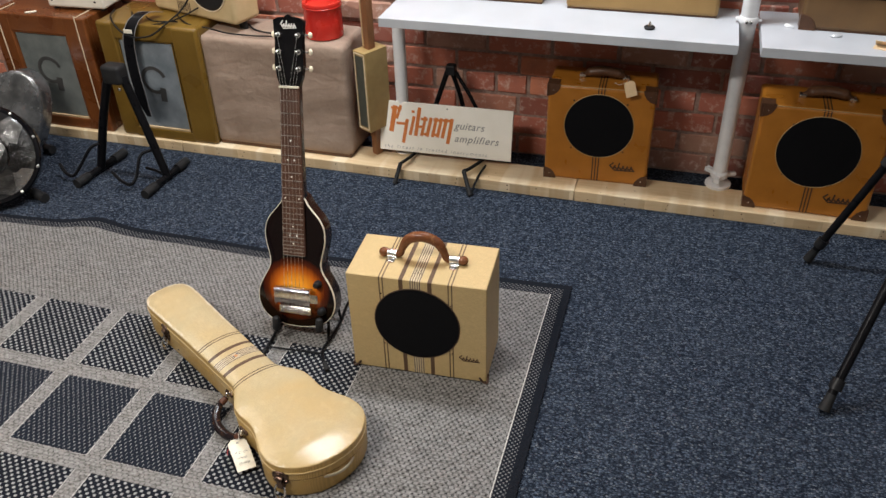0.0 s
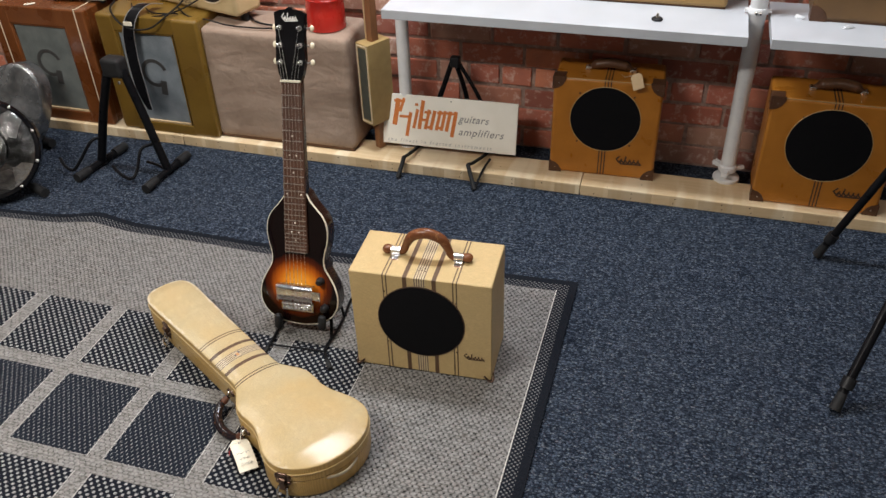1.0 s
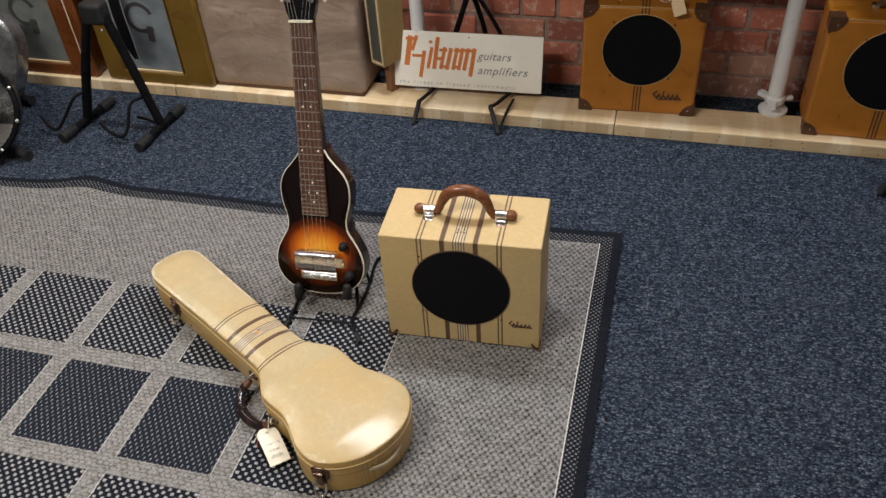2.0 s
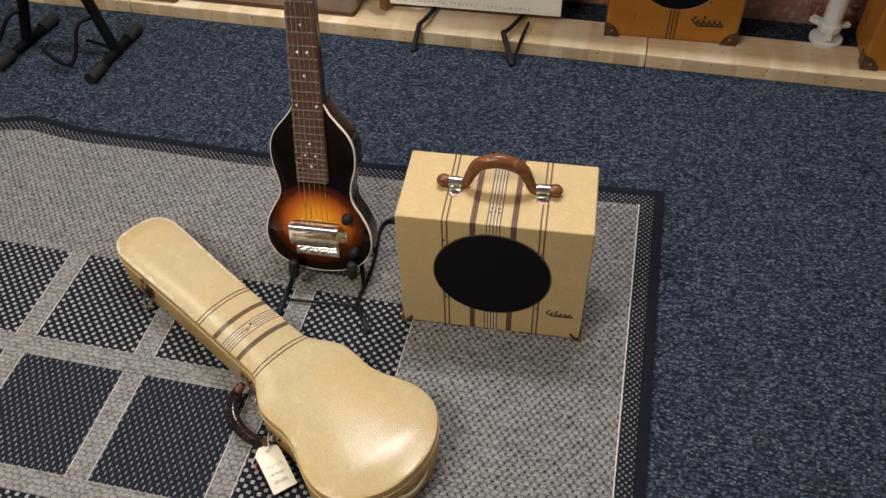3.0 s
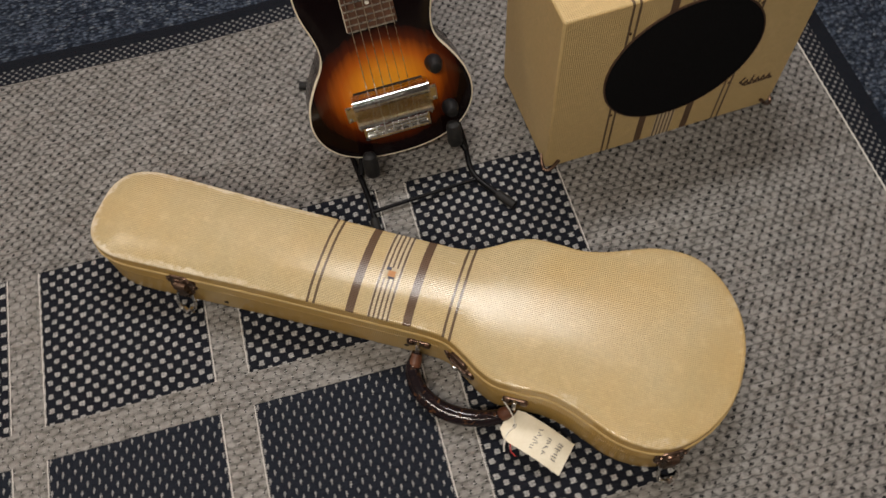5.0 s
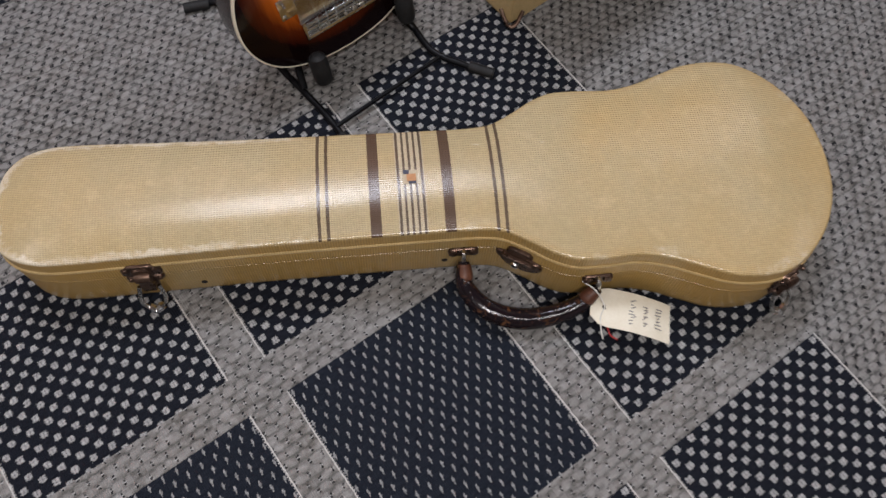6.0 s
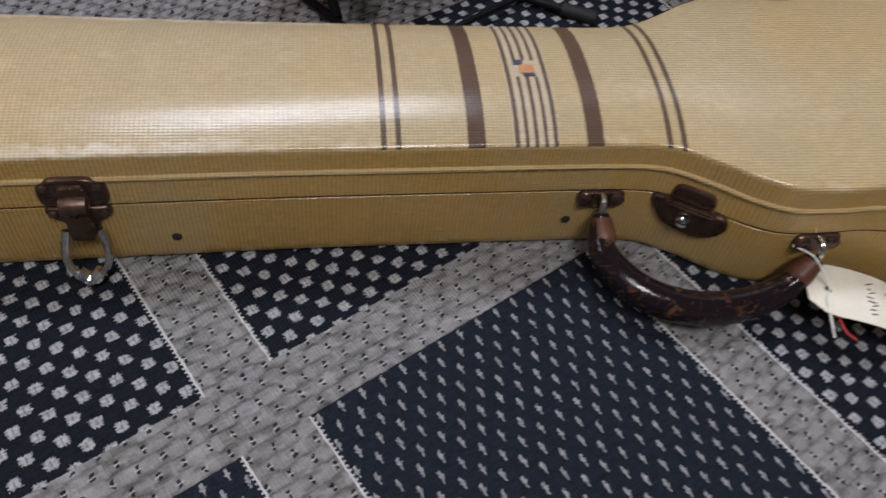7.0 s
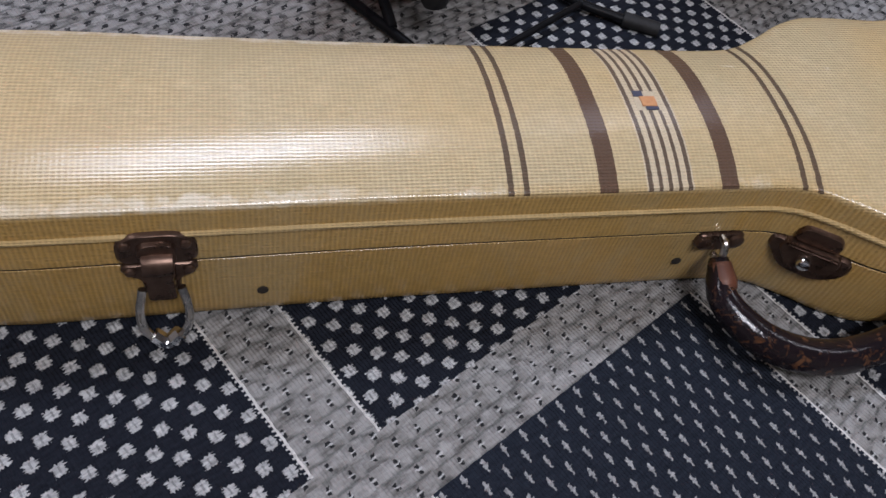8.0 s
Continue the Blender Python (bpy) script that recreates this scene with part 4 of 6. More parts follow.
        plate(bm, [(-0.0165, -0.0008), (-0.0165, -0.0075), (-0.0085, -0.0115), (-0.0080, -0.0250), (0.0080, -0.0250), (0.0085, -0.0115), (0.0165, -0.0075), (0.0165, -0.0008)], 0.0024, 0.004, f)
        part("latch_plate", bm, BROWN_METAL, la)
        bm = bmesh.new()
        lathe(bm, [(0.001, -0.007), (0.0058, -0.0065), (0.0065, 0), (0.0058, 0.0065), (0.001, 0.007)], 14, f @ Matrix.Translation((0, 0.0045, 0.004)) @ Matrix.Rotation(math.pi / 2, 4, "Y"))
        plate(bm, [(-0.0060, 0.002), (-0.0066, -0.0215), (0.0066, -0.0215), (0.0060, 0.002)], 0.0082, 0.003, f)
        part("lever", bm, BROWN_METAL, la, "worn metal lever")
        for sx in (-0.0125, 0.0125):
            for sz in (0.0145, -0.0045):
                part("rivet", one_lathe([(0.0026, 0), (0.0023, 0.0012), (0.0011, 0.002)], 10, f @ Matrix.Translation((sx, 0.0028, sz)) @ Matrix.Rotation(-math.pi / 2, 4, "X")), BROWN_METAL, la)
        if ring_open:
            pts = [(-0.0085, 0.006, -0.014), (-0.0106, 0.010, -0.024), (-0.0104, 0.014, -0.031), (-0.0070, 0.0165, -0.037), (0.0, 0.0175, -0.0395),
                   (0.0070, 0.0165, -0.037), (0.0104, 0.014, -0.031), (0.0106, 0.010, -0.024), (0.0085, 0.006, -0.014)]
            part("bail", one_tube([f @ Vector(p) for p in pts], 0.0023, 8, 6), NICKEL, la, "shiny wire bail hanging open")
            part("bail_tip", one_tube([f @ Vector(p) for p in ((-0.006, 0.0165, -0.0365), (0, 0.0185, -0.0405), (0.006, 0.0165, -0.0365))], 0.0042, 8, 6), CHROME, la)
        return la

    latch(-0.2025)
    latch(0.420)
    # lock beside the handle
    f = side_frame(0.163, -1, 0.056)
    bm = bmesh.new()
    plate(bm, [(-0.0245, -0.0015), (-0.0250, -0.0090), (-0.0120, -0.0250), (0.0120, -0.0265), (0.0260, -0.0155), (0.0250, -0.0015)], 0.0040, 0.007, f)
    plate(bm, [(-0.0170, 0.0), (-0.0190, -0.0080), (-0.0090, -0.0205), (0.0100, -0.0215), (0.0195, -0.0130), (0.0180, 0.0)], 0.0056, 0.006, f)
    plate(bm, [(-0.0150, 0.0008), (-0.0120, 0.0120), (0.0120, 0.0120), (0.0150, 0.0008)], 0.0040, 0.006, f)
    lock = part("lock", bm, BROWN_METAL, t, "tarnished brown metal case lock")
    part("lock_bar", one_box(-0.0145, 0.0145, 0.004, 0.0068, -0.0022, 0.0, 0.0006, 2, m=f), BROWN_METAL, lock)
    part("lock_button", one_lathe([(0.0048, 0), (0.0048, 0.002), (0.0036, 0.0045), (0.001, 0.0055)], 16, f @ Matrix.Translation((-0.001, 0.0056, -0.0115)) @ Matrix.Rotation(-math.pi / 2, 4, "X")), CHROME, lock, "domed chrome lock button")
    # handle on two brackets
    brackets = []
    for u in (0.108, 0.238):
        f = side_frame(u, -1, 0.048)
        bm = bmesh.new()
        plate(bm, [(-0.0155, 0.006), (-0.0155, -0.005), (-0.006, -0.0085), (0.006, -0.0085), (0.0155, -0.005), (0.0155, 0.006)], 0.0026, 0.006, f)
        lathe(bm, [(0.0055, 0.0), (0.005, 0.003), (0.003, 0.004)], 12, f @ Matrix.Translation((-0.010, 0.0015, 0)) @ Matrix.Rotation(-math.pi / 2, 4, "X"))
        lathe(bm, [(0.0055, 0.0), (0.005, 0.003), (0.003, 0.004)], 12, f @ Matrix.Translation((0.010, 0.0015, 0)) @ Matrix.Rotation(-math.pi / 2, 4, "X"))
        brackets.append(part("handle_bracket", bm, BROWN_METAL, t, "tarnished bracket holding the handle"))
        part("bracket_loop", one_tube([f @ Vector(p) for p in ((0.0, 0.002, 0.004), (0.0, 0.0075, 0.004), (0.0, 0.0105, -0.002), (0.0, 0.0095, -0.009), (0.0, 0.004, -0.0105))], 0.0022, 8, 6), NICKEL, brackets[-1])
    a = side_frame(0.108, -1, 0.048) @ Vector((0, 0.0095, -0.007))
    c = side_frame(0.238, -1, 0.048) @ Vector((0, 0.0095, -0.007))
    hp = [a, Vector((0.108, -0.090, 0.030)), Vector((0.128, -0.113, 0.022)), Vector((0.160, -0.124, 0.017)), Vector((0.195, -0.123, 0.018)), Vector((0.222, -0.116, 0.026)), c]
    handle = part("handle", one_tube(hp, lambda q: 0.0056 + 0.0056 * math.sin(math.pi * q) ** 0.7, 16, 10), HANDLE_LEATHER, t, "worn shiny dark leather handle with frayed orange edge")
    part("handle_seam", one_tube([p + Vector((0, -0.0035 * math.sin(math.pi * i / 6), -0.0062 * math.sin(math.pi * i / 6))) for i, p in enumerate(hp)], 0.0036, 8, 10),
         make_leather("raw_leather_edge", (0.26, 0.11, 0.04), (0.42, 0.20, 0.08), 0.6), handle)
    raw = make_leather("raw_leather_end", (0.060, 0.022, 0.013), (0.13, 0.048, 0.024), 0.45, (0.24, 0.115, 0.065), 0.45, 220)
    for p0, p1 in ((a, hp[1]), (c, hp[-2])):
        part("handle_end", one_tube([p0 + (p1 - p0) * 0.12, p0 + (p1 - p0) * 0.45, p0 + (p1 - p0) * 0.8], lambda q: 0.0068 + 0.0032 * q - 0.003 * q ** 6, 12, 6), raw, handle, "frayed reddish raw leather end")
    # screw heads left by old fittings
    for u, z in ((-0.153, 0.0228), (0.090, 0.0265)):
        f = side_frame(u, -1, z)
        part("screw_hole", one_lathe([(0.0030, 0.0), (0.0030, 0.0012), (0.0015, 0.0016)], 12, f @ Matrix.Translation((0, -0.0004, 0)) @ Matrix.Rotation(-math.pi / 2, 4, "X")), SEAM_BLACK, t)
    # strap on the wide end
    pts = []
    for k in range(7):
        w = -0.048 + 0.088 * k / 6
        uu = 0.4795 - 0.052 * (abs(w) / 0.09) ** 2.0 + 0.003 + 0.004 * math.sin(math.pi * k / 6)
        pts.append((uu, w, 0.046))
    part("end_strap", one_tube(pts, 0.0042, 10, 8, 0.6), EMBLEM_BACK, t, "pale carrying strap on the wide end")
    for k in (0, 6):
        p = Vector(pts[k])
        part("strap_plate", one_box(p.x - 0.010, p.x + 0.001, p.y - 0.007, p.y + 0.007, 0.039, 0.053, 0.002), BROWN_METAL, t)
    return t


build_case()


def build_tag():
    """Card tag tied to the case handle, resting against the case."""
    t = thing("price_tag", "cream card price tag tied with string to the case handle", "tag",
              Matrix.Translation((0.299, -0.107, 0.036)) @ Matrix.Rotation(radians(-46), 4, "Z") @ Matrix.Rotation(radians(12), 4, "Y") @ Matrix.Rotation(radians(-5), 4, "X"))
    bm = bmesh.new()
    n = 10
    prof = []
    for k in range(n + 1):
        x = -0.014 + 0.086 * k / n
        w = 0.0215 if k > 1 else (0.011 if k == 0 else 0.0195)
        prof.append((x, w, 0.006 * math.sin(math.pi * k / n)))
    lo = [[bm.verts.new((x, s * w, z)) for s in (-1, -0.33, 0.33, 1)] for x, w, z in prof]
    hi = [[bm.verts.new((x, s * w, z + 0.0006)) for s in (-1, -0.33, 0.33, 1)] for x, w, z in prof]
    for g, f in ((lo, -1), (hi, 1)):
        for a, b in zip(g, g[1:]):
            for k in range(3):
                bm.faces.new((a[k], b[k], b[k + 1], a[k + 1]))
    for k in range(n):
        bm.faces.new((lo[k][0], lo[k + 1][0], hi[k + 1][0], hi[k][0]))
        bm.faces.new((lo[k][3], lo[k + 1][3], hi[k + 1][3], hi[k][3]))
    bm.faces.new((*lo[0], *hi[0][::-1]))
    bm.faces.new((*lo[n], *hi[n][::-1]))
    card = part("card", bm, TAG_PAPER, t)
    part("eyelet", one_lathe([(0.0028, 0.0), (0.0028, 0.0008), (0.001, 0.0009)], 12, Matrix.Translation((0.0, 0, 0.0028))), SEAM_BLACK, card)
    rnd = random.Random(4)
    for r, (x0, w) in enumerate(((0.026, 0.026), (0.040, 0.024), (0.054, 0.022))):
        segs = []
        k = -w / 2
        while k < w / 2:
            segs.append((x0 + rnd.uniform(-0.0015, 0.0015), k, x0 + rnd.uniform(0.002, 0.006), k + rnd.uniform(-0.001, 0.003)))
            k += 0.0035
        part("handwriting", strokes(bmesh.new(), segs, 0.00045, 0.0064, 0.0070), INK, card)
    part("tie_string", one_tube([(0.0, 0.0, 0.004), (-0.008, 0.006, 0.010), (-0.018, 0.010, 0.016), (-0.030, 0.016, 0.014)], 0.0007, 6), STRING, t)
    part("tie_string", one_tube([(0.0, 0.0, 0.003), (-0.004, -0.012, 0.004), (-0.001, -0.024, 0.0), (0.004, -0.030, -0.006)], 0.0008, 6), STRING, t)
    part("red_thread", one_tube([(0.004, -0.018, 0.001), (0.010, -0.026, -0.002), (0.018, -0.028, -0.004)], 0.0007, 6), RED_INK, t)


build_tag()


# ---------- lap steel guitar ----------
def build_guitar():
    ux, vy = Vector((1, 0, 0)), Vector((0, 0.3213, 0.947)).normalized()
    nz = ux.cross(vy)
    yy = (vy - 0.0438 * ux).normalized()
    xx = yy.cross(nz).normalized()
    m = Matrix.Identity(4)
    for r in range(3):
        m[r][0], m[r][1], m[r][2] = xx[r], yy[r], nz[r]
    t = thing("lap_steel_guitar", "small sunburst lap steel guitar with cream binding leaning on a stand", "guitar",
              Matrix.Translation((0.2375, 0.4954, 0.6475)) @ m)
    turn = Matrix.Rotation(radians(-90), 4, "Z")
    st = half_outline([(0.262, 0.0), (0.264, 0.020), (0.272, 0.0300), (0.288, 0.0395), (0.305, 0.0535), (0.325, 0.0710), (0.348, 0.0820), (0.372, 0.0850), (0.398, 0.0825),
                       (0.424, 0.0755), (0.446, 0.0725), (0.466, 0.0765), (0.490, 0.0910), (0.516, 0.1040), (0.542, 0.1100), (0.566, 0.1080),
                       (0.588, 0.0980), (0.606, 0.0800), (0.618, 0.0535), (0.6235, 0.0270), (0.625, 0.0)], 5)

    st = [(u + 0.007, w) for u, w in st]

    def turned(bm):
        for v in bm.verts:
            v.co = turn @ v.co
        return bm
    body = part("body", turned(loft(bmesh.new(), st, [(0.004, -0.056), (0.001, -0.0545), (0.0006, -0.052), (0.0006, -0.0125)])), DARK_SIDE, t, "dark brown body sides")
    part("top", turned(loft(bmesh.new(), st, [(0.0019, -0.0125), (0.0019, -0.0082), (0.0025, -0.0078)], None, True, False)), SUNBURST, body, "amber to black sunburst top")
    bm = bmesh.new()
    part("binding", turned(loft(bm, st, [(0.0006, -0.0140), (0.0, -0.0130), (0.0, -0.0088), (0.0006, -0.0078), (0.0019, -0.0076), (0.0021, -0.0090)], None, False, False)), BINDING, body, "cream edge binding")
    # neck with fretboard
    bm = bmesh.new()
    nk = [(0.004, 0.0255, 0.028), (-0.14, 0.0268, 0.032), (-0.29, 0.0290, 0.042)]
    rings = [[bm.verts.new((w * a, y, z * d - 0.005)) for a, z in ((-1, 0), (-1, -0.55), (-0.72, -0.9), (0.72, -0.9), (1, -0.55), (1, 0))] for y, w, d in nk]
    for a, b in zip(rings, rings[1:]):
        for k in range(6):
            bm.faces.new((a[k], a[(k + 1) % 6], b[(k + 1) % 6], b[k]))
    bm.faces.new(rings[0])
    bm.faces.new(rings[-1])
    neck = part("neck", bm, DARK_SIDE, t, "dark stained neck")
    bm = bmesh.new()
    n0, n1, L = 0.0255, 0.0310, 0.431
    q = [bm.verts.new(c) for c in ((-n0, 0, -0.006), (n0, 0, -0.006), (n1, -L, -0.008), (-n1, -L, -0.008), (-n0, 0, 0), (n0, 0, 0), (n1, -L, 0), (-n1, -L, 0))]
    for f in ((4, 5, 6, 7), (0, 3, 2, 1), (0, 1, 5, 4), (1, 2, 6, 5), (2, 3, 7, 6), (3, 0, 4, 7)):
        bm.faces.new([q[k] for k in f])
    part("fretboard", bm, ROSEWOOD, neck, "dark rosewood fretboard", False)
    part("fretboard_binding", one_tube([(-n0, 0, -0.002), (-(n0 + n1) / 2, -L / 2, -0.002), (-n1, -L, -0.002)], 0.0011, 8, 2), BINDING, neck)
    scale = 0.575
    for k in range(1, 25):
        y = -scale * (1 - 2 ** (-k / 12))
        w = n0 + (n1 - n0) * (-y / L) - 0.0006
        part("fret", one_box(-w, w, y - 0.0009, y + 0.0009, -0.0005, 0.0010), STRING_METAL, neck)
    for k, xs in ((5, (0,)), (7, (-0.009, 0.009)), (9, (0,)), (12, (-0.019, 0.019)), (17, (0,)), (19, (-0.010, 0.010)), (21, (0,))):
        y = -scale * (1 - (2 ** (-k / 12) + 2 ** (-(k - 1) / 12)) / 2)
        for x in xs:
            part("inlay_dot", one_lathe([(0.0026, 0.0), (0.0026, 0.0004), (0.002, 0.0006)], 12, Matrix.Translation((x, y, 0))), PEARL, neck)
    part("nut", one_box(-0.0260, 0.0260, -0.001, 0.0042, -0.004, 0.0060, 0.0008), BINDING, neck, "white nut")
    # headstock
    bm = bmesh.new()
    hs = [(-0.0255, 0.002), (-0.0330, 0.022), (-0.0385, 0.052), (-0.0365, 0.110), (-0.0400, 0.160), (-0.0280, 0.1665), (-0.0120, 0.1680), (0.0, 0.1745),
          (0.0120, 0.1680), (0.0280, 0.1665), (0.0400, 0.160), (0.0365, 0.110), (0.0385, 0.052), (0.0330, 0.022), (0.0255, 0.002)]
    lo = [bm.verts.new((x, y, -0.018)) for x, y in hs]
    hi = [bm.verts.new((x, y, -0.003)) for x, y in hs]
    bm.faces.new(hi)
    bm.faces.new(lo[::-1])
    for k in range(len(hs)):
        bm.faces.new((lo[k], lo[(k + 1) % len(hs)], hi[(k + 1) % len(hs)], hi[k]))
    head = part("headstock", bm, BLACK_LACQUER, t, "glossy black headstock")
    part("head_emblem", script_mark(0.040, 0.017, 0.0011, -0.003, -0.0022, Matrix.Translation((0.001, 0.150, 0))), PEARL, head, "pale inlaid script mark")
    posts = []
    for sx in (-1, 1):
        for y in (0.046, 0.086, 0.126):
            x = sx * 0.0265
            posts.append((x, y))
            part("tuner_post", one_lathe([(0.0062, -0.003), (0.0062, -0.0015), (0.0034, -0.0010), (0.0034, 0.0075), (0.0040, 0.0080), (0.0040, 0.0100), (0.0022, 0.0108)], 14, Matrix.Translation((x, y, 0))), CHROME, head, "chrome tuner post")
            part("tuner_shaft", one_tube([(sx * 0.034, y, -0.016), (sx * 0.045, y, -0.020)], 0.0022, 8, 2), NICKEL, head)
            bt = bmesh.new()
            bmesh.ops.create_uvsphere(bt, u_segments=14, v_segments=10, radius=1.0)
            for v in bt.verts:
                v.co = Vector((sx * 0.0490 + v.co.x * 0.0058, y + v.co.y * 0.0078, -0.022 + v.co.z * 0.0038))
            part("tuner_button", bt, IVOROID, head, "cream oval tuner button")
    # pickup assembly
    pick = part("pickup_base", one_box(-0.046, 0.046, -0.5678, -0.5204, -0.0085, -0.0045, 0.001), BLACK_PLASTIC, t, "dark pickup between chrome plates")
    for sx in (-1, 1):
        bm = bmesh.new()
        box(bm, sx * 0.0475 - 0.0012, sx * 0.0475 + 0.0012, -0.5641, -0.5213, -0.0065, 0.017, 0.0008)
        box(bm, sx * 0.0545 - 0.0070, sx * 0.0545 + 0.0070, -0.5613, -0.5371, -0.0078, -0.0052, 0.0008)
        sp = part("side_plate", bm, CHROME, pick, "polished chrome end plate")
        for y in (-0.5576, -0.5390):
            part("plate_screw", one_lathe([(0.0026, -0.0056), (0.0024, -0.0042), (0.001, -0.0036)], 12, Matrix.Translation((sx * 0.0570, y, 0))), NICKEL, sp)
    # bent chrome cover over the strings: a lip above, a flat face, a turned-in lower edge
    bm = bmesh.new()
    arc = [(-0.5165, 0.004), (-0.5165, 0.0145), (-0.5180, 0.0190), (-0.5215, 0.0222), (-0.5258, 0.0232), (-0.5285, 0.0222), (-0.5300, 0.0200),
           (-0.5420, 0.0192), (-0.5540, 0.0184), (-0.5570, 0.0192), (-0.5595, 0.0180), (-0.5602, 0.0130)]
    rows = [[bm.verts.new((x, y, z)) for x in (-0.0505, -0.0480, 0.0480, 0.0505)] for y, z in arc]
    for a, b in zip(rows, rows[1:]):
        for k in range(3):
            bm.faces.new((a[k], a[k + 1], b[k + 1], b[k]))
    bmesh.ops.solidify(bm, geom=bm.faces[:], thickness=0.0014)
    part("hand_rest", bm, CHROME, pick, "polished chrome cover over the pickup")
    part("pickup", one_box(-0.044, 0.044, -0.5674, -0.5269, -0.005, 0.0038, 0.001), speckled("dark_red_pickup", (0.12, 0.030, 0.018), (0.19, 0.050, 0.030), 40, 0.3), pick, "dark red-brown pickup bobbin")
    br = part("bridge", one_box(-0.044, 0.044, -0.5897, -0.5693, -0.0085, -0.0045, 0.0012), CHROME, t, "chrome bridge plate")
    part("bridge_bar", one_tube([(-0.042, -0.5739, 0.0022), (0.0, -0.5739, 0.0026), (0.042, -0.5739, 0.0022)], 0.0030, 12, 2), CHROME, br)
    part("bridge_bar", one_tube([(-0.040, -0.5816, -0.0010), (0.0, -0.5816, -0.0006), (0.040, -0.5816, -0.0010)], 0.0024, 12, 2), CHROME, br)
    part("bridge_lip", one_box(-0.045, 0.045, -0.5935, -0.5884, -0.0082, 0.0002, 0.0014), CHROME, br)
    for sx in (-1, 1):
        part("bridge_end", one_box(sx * 0.0435 - 0.0018, sx * 0.0435 + 0.0018, -0.5914, -0.5701, -0.0075, 0.0020, 0.001), CHROME, br)
    for k in range(6):
        x = -0.028 + 0.0112 * k
        part("string_peg", one_lathe([(0.0024, -0.006), (0.0024, 0.0022), (0.0012, 0.003)], 10, Matrix.Translation((x, -0.5863, 0))), NICKEL, br)
    order = [posts[0], posts[1], posts[2], posts[5], posts[4], posts[3]]
    for k in range(6):
        xn, xb = -0.0205 + 0.0082 * k, -0.028 + 0.0112 * k
        px, py = order[k]
        part("string", one_tube([(px, py, 0.004), (xn, 0.002, 0.0062), (xb, -0.576, 0.0062), (xb, -0.586, 0.001)], 0.00055 if k < 3 else 0.0004, 6, 1), STRING_METAL, t)
    for x, y in ((0.0640, -0.505), (0.0745, -0.578)):
        part("knob", one_lathe([(0.0110, -0.0078), (0.0112, -0.001), (0.0095, 0.0035), (0.0075, 0.0105), (0.0060, 0.0115)], 24, Matrix.Translation((x, y, 0))), BLACK_PLASTIC, t, "black control knob")
    return t


build_guitar()


def build_guitar_stand():
    t = thing("guitar_stand", "low black folding guitar stand with rubber feet on the rug", "stand", pose(-0.001, -0.001, 0.0125))
    R = 0.0040
    left = [(0.150, 0.482, 0.0), (0.180, 0.470, 0.001), (0.194, 0.440, 0.004), (0.192, 0.370, 0.004), (0.203, 0.260, 0.002), (0.203, 0.200, 0.0)]
    right = [(0.376, 0.513, 0.0), (0.349, 0.488, 0.002), (0.345, 0.455, 0.004), (0.354, 0.385, 0.004), (0.356, 0.320, 0.004), (0.353, 0.262, 0.003), (0.372, 0.226, 0.001), (0.392, 0.198, 0.0)]
    part("side_rail", one_tube(left, R, 12), BLACK_METAL, t)
    part("side_rail", one_tube(right, R, 12), BLACK_METAL, t)
    for path in (left, right):
        for a, b in ((0, 1), (-1, -2)):
            p, q = Vector(path[a]), Vector(path[b])
            d = (q - p).normalized()
            part("rubber_foot", one_tube([p - d * 0.004, p + d * 0.026], 0.0064, 12, 2), RUBBER, t)
    part("crossbar", one_tube([(0.203, 0.237, 0.004), (0.354, 0.248, 0.004)], 0.0028, 10, 2), BLACK_METAL, t)
    for x, y0, z in ((0.217, 0.280, 0.044), (0.337, 0.292, 0.052)):
        rail = (0.201, 0.300, 0.004) if x < 0.28 else (0.354, 0.300, 0.004)
        part("support_arm", one_tube([rail, (x, 0.345, z * 0.6), (x, 0.318, z - 0.004), (x, y0 + 0.008, z)], 0.0045, 10), BLACK_METAL, t)
        part("rubber_peg", one_lathe([(0.0085, -0.014), (0.0105, -0.009), (0.0105, 0.013), (0.0088, 0.021), (0.0045, 0.0245)], 16, Matrix.Translation((x, y0, z + 0.004)) @ Matrix.Rotation(radians(-14), 4, "X")), RUBBER, t)
    part("back_leg", one_tube([(0.194, 0.400, 0.004), (0.225, 0.435, 0.10), (0.255, 0.448, 0.19)], R, 12), BLACK_METAL, t)
    part("back_leg", one_tube([(0.354, 0.390, 0.004), (0.318, 0.428, 0.09), (0.290, 0.448, 0.18)], R, 12), BLACK_METAL, t)
    part("hinge_block", one_box(0.252, 0.304, 0.440, 0.462, 0.175, 0.212, 0.005), BLACK_PLASTIC, t)
    part("back_rest", one_tube([(0.238, 0.434, 0.15), (0.280, 0.426, 0.152), (0.318, 0.434, 0.15)], 0.0075, 10), RUBBER, t)
    return t


build_guitar_stand()


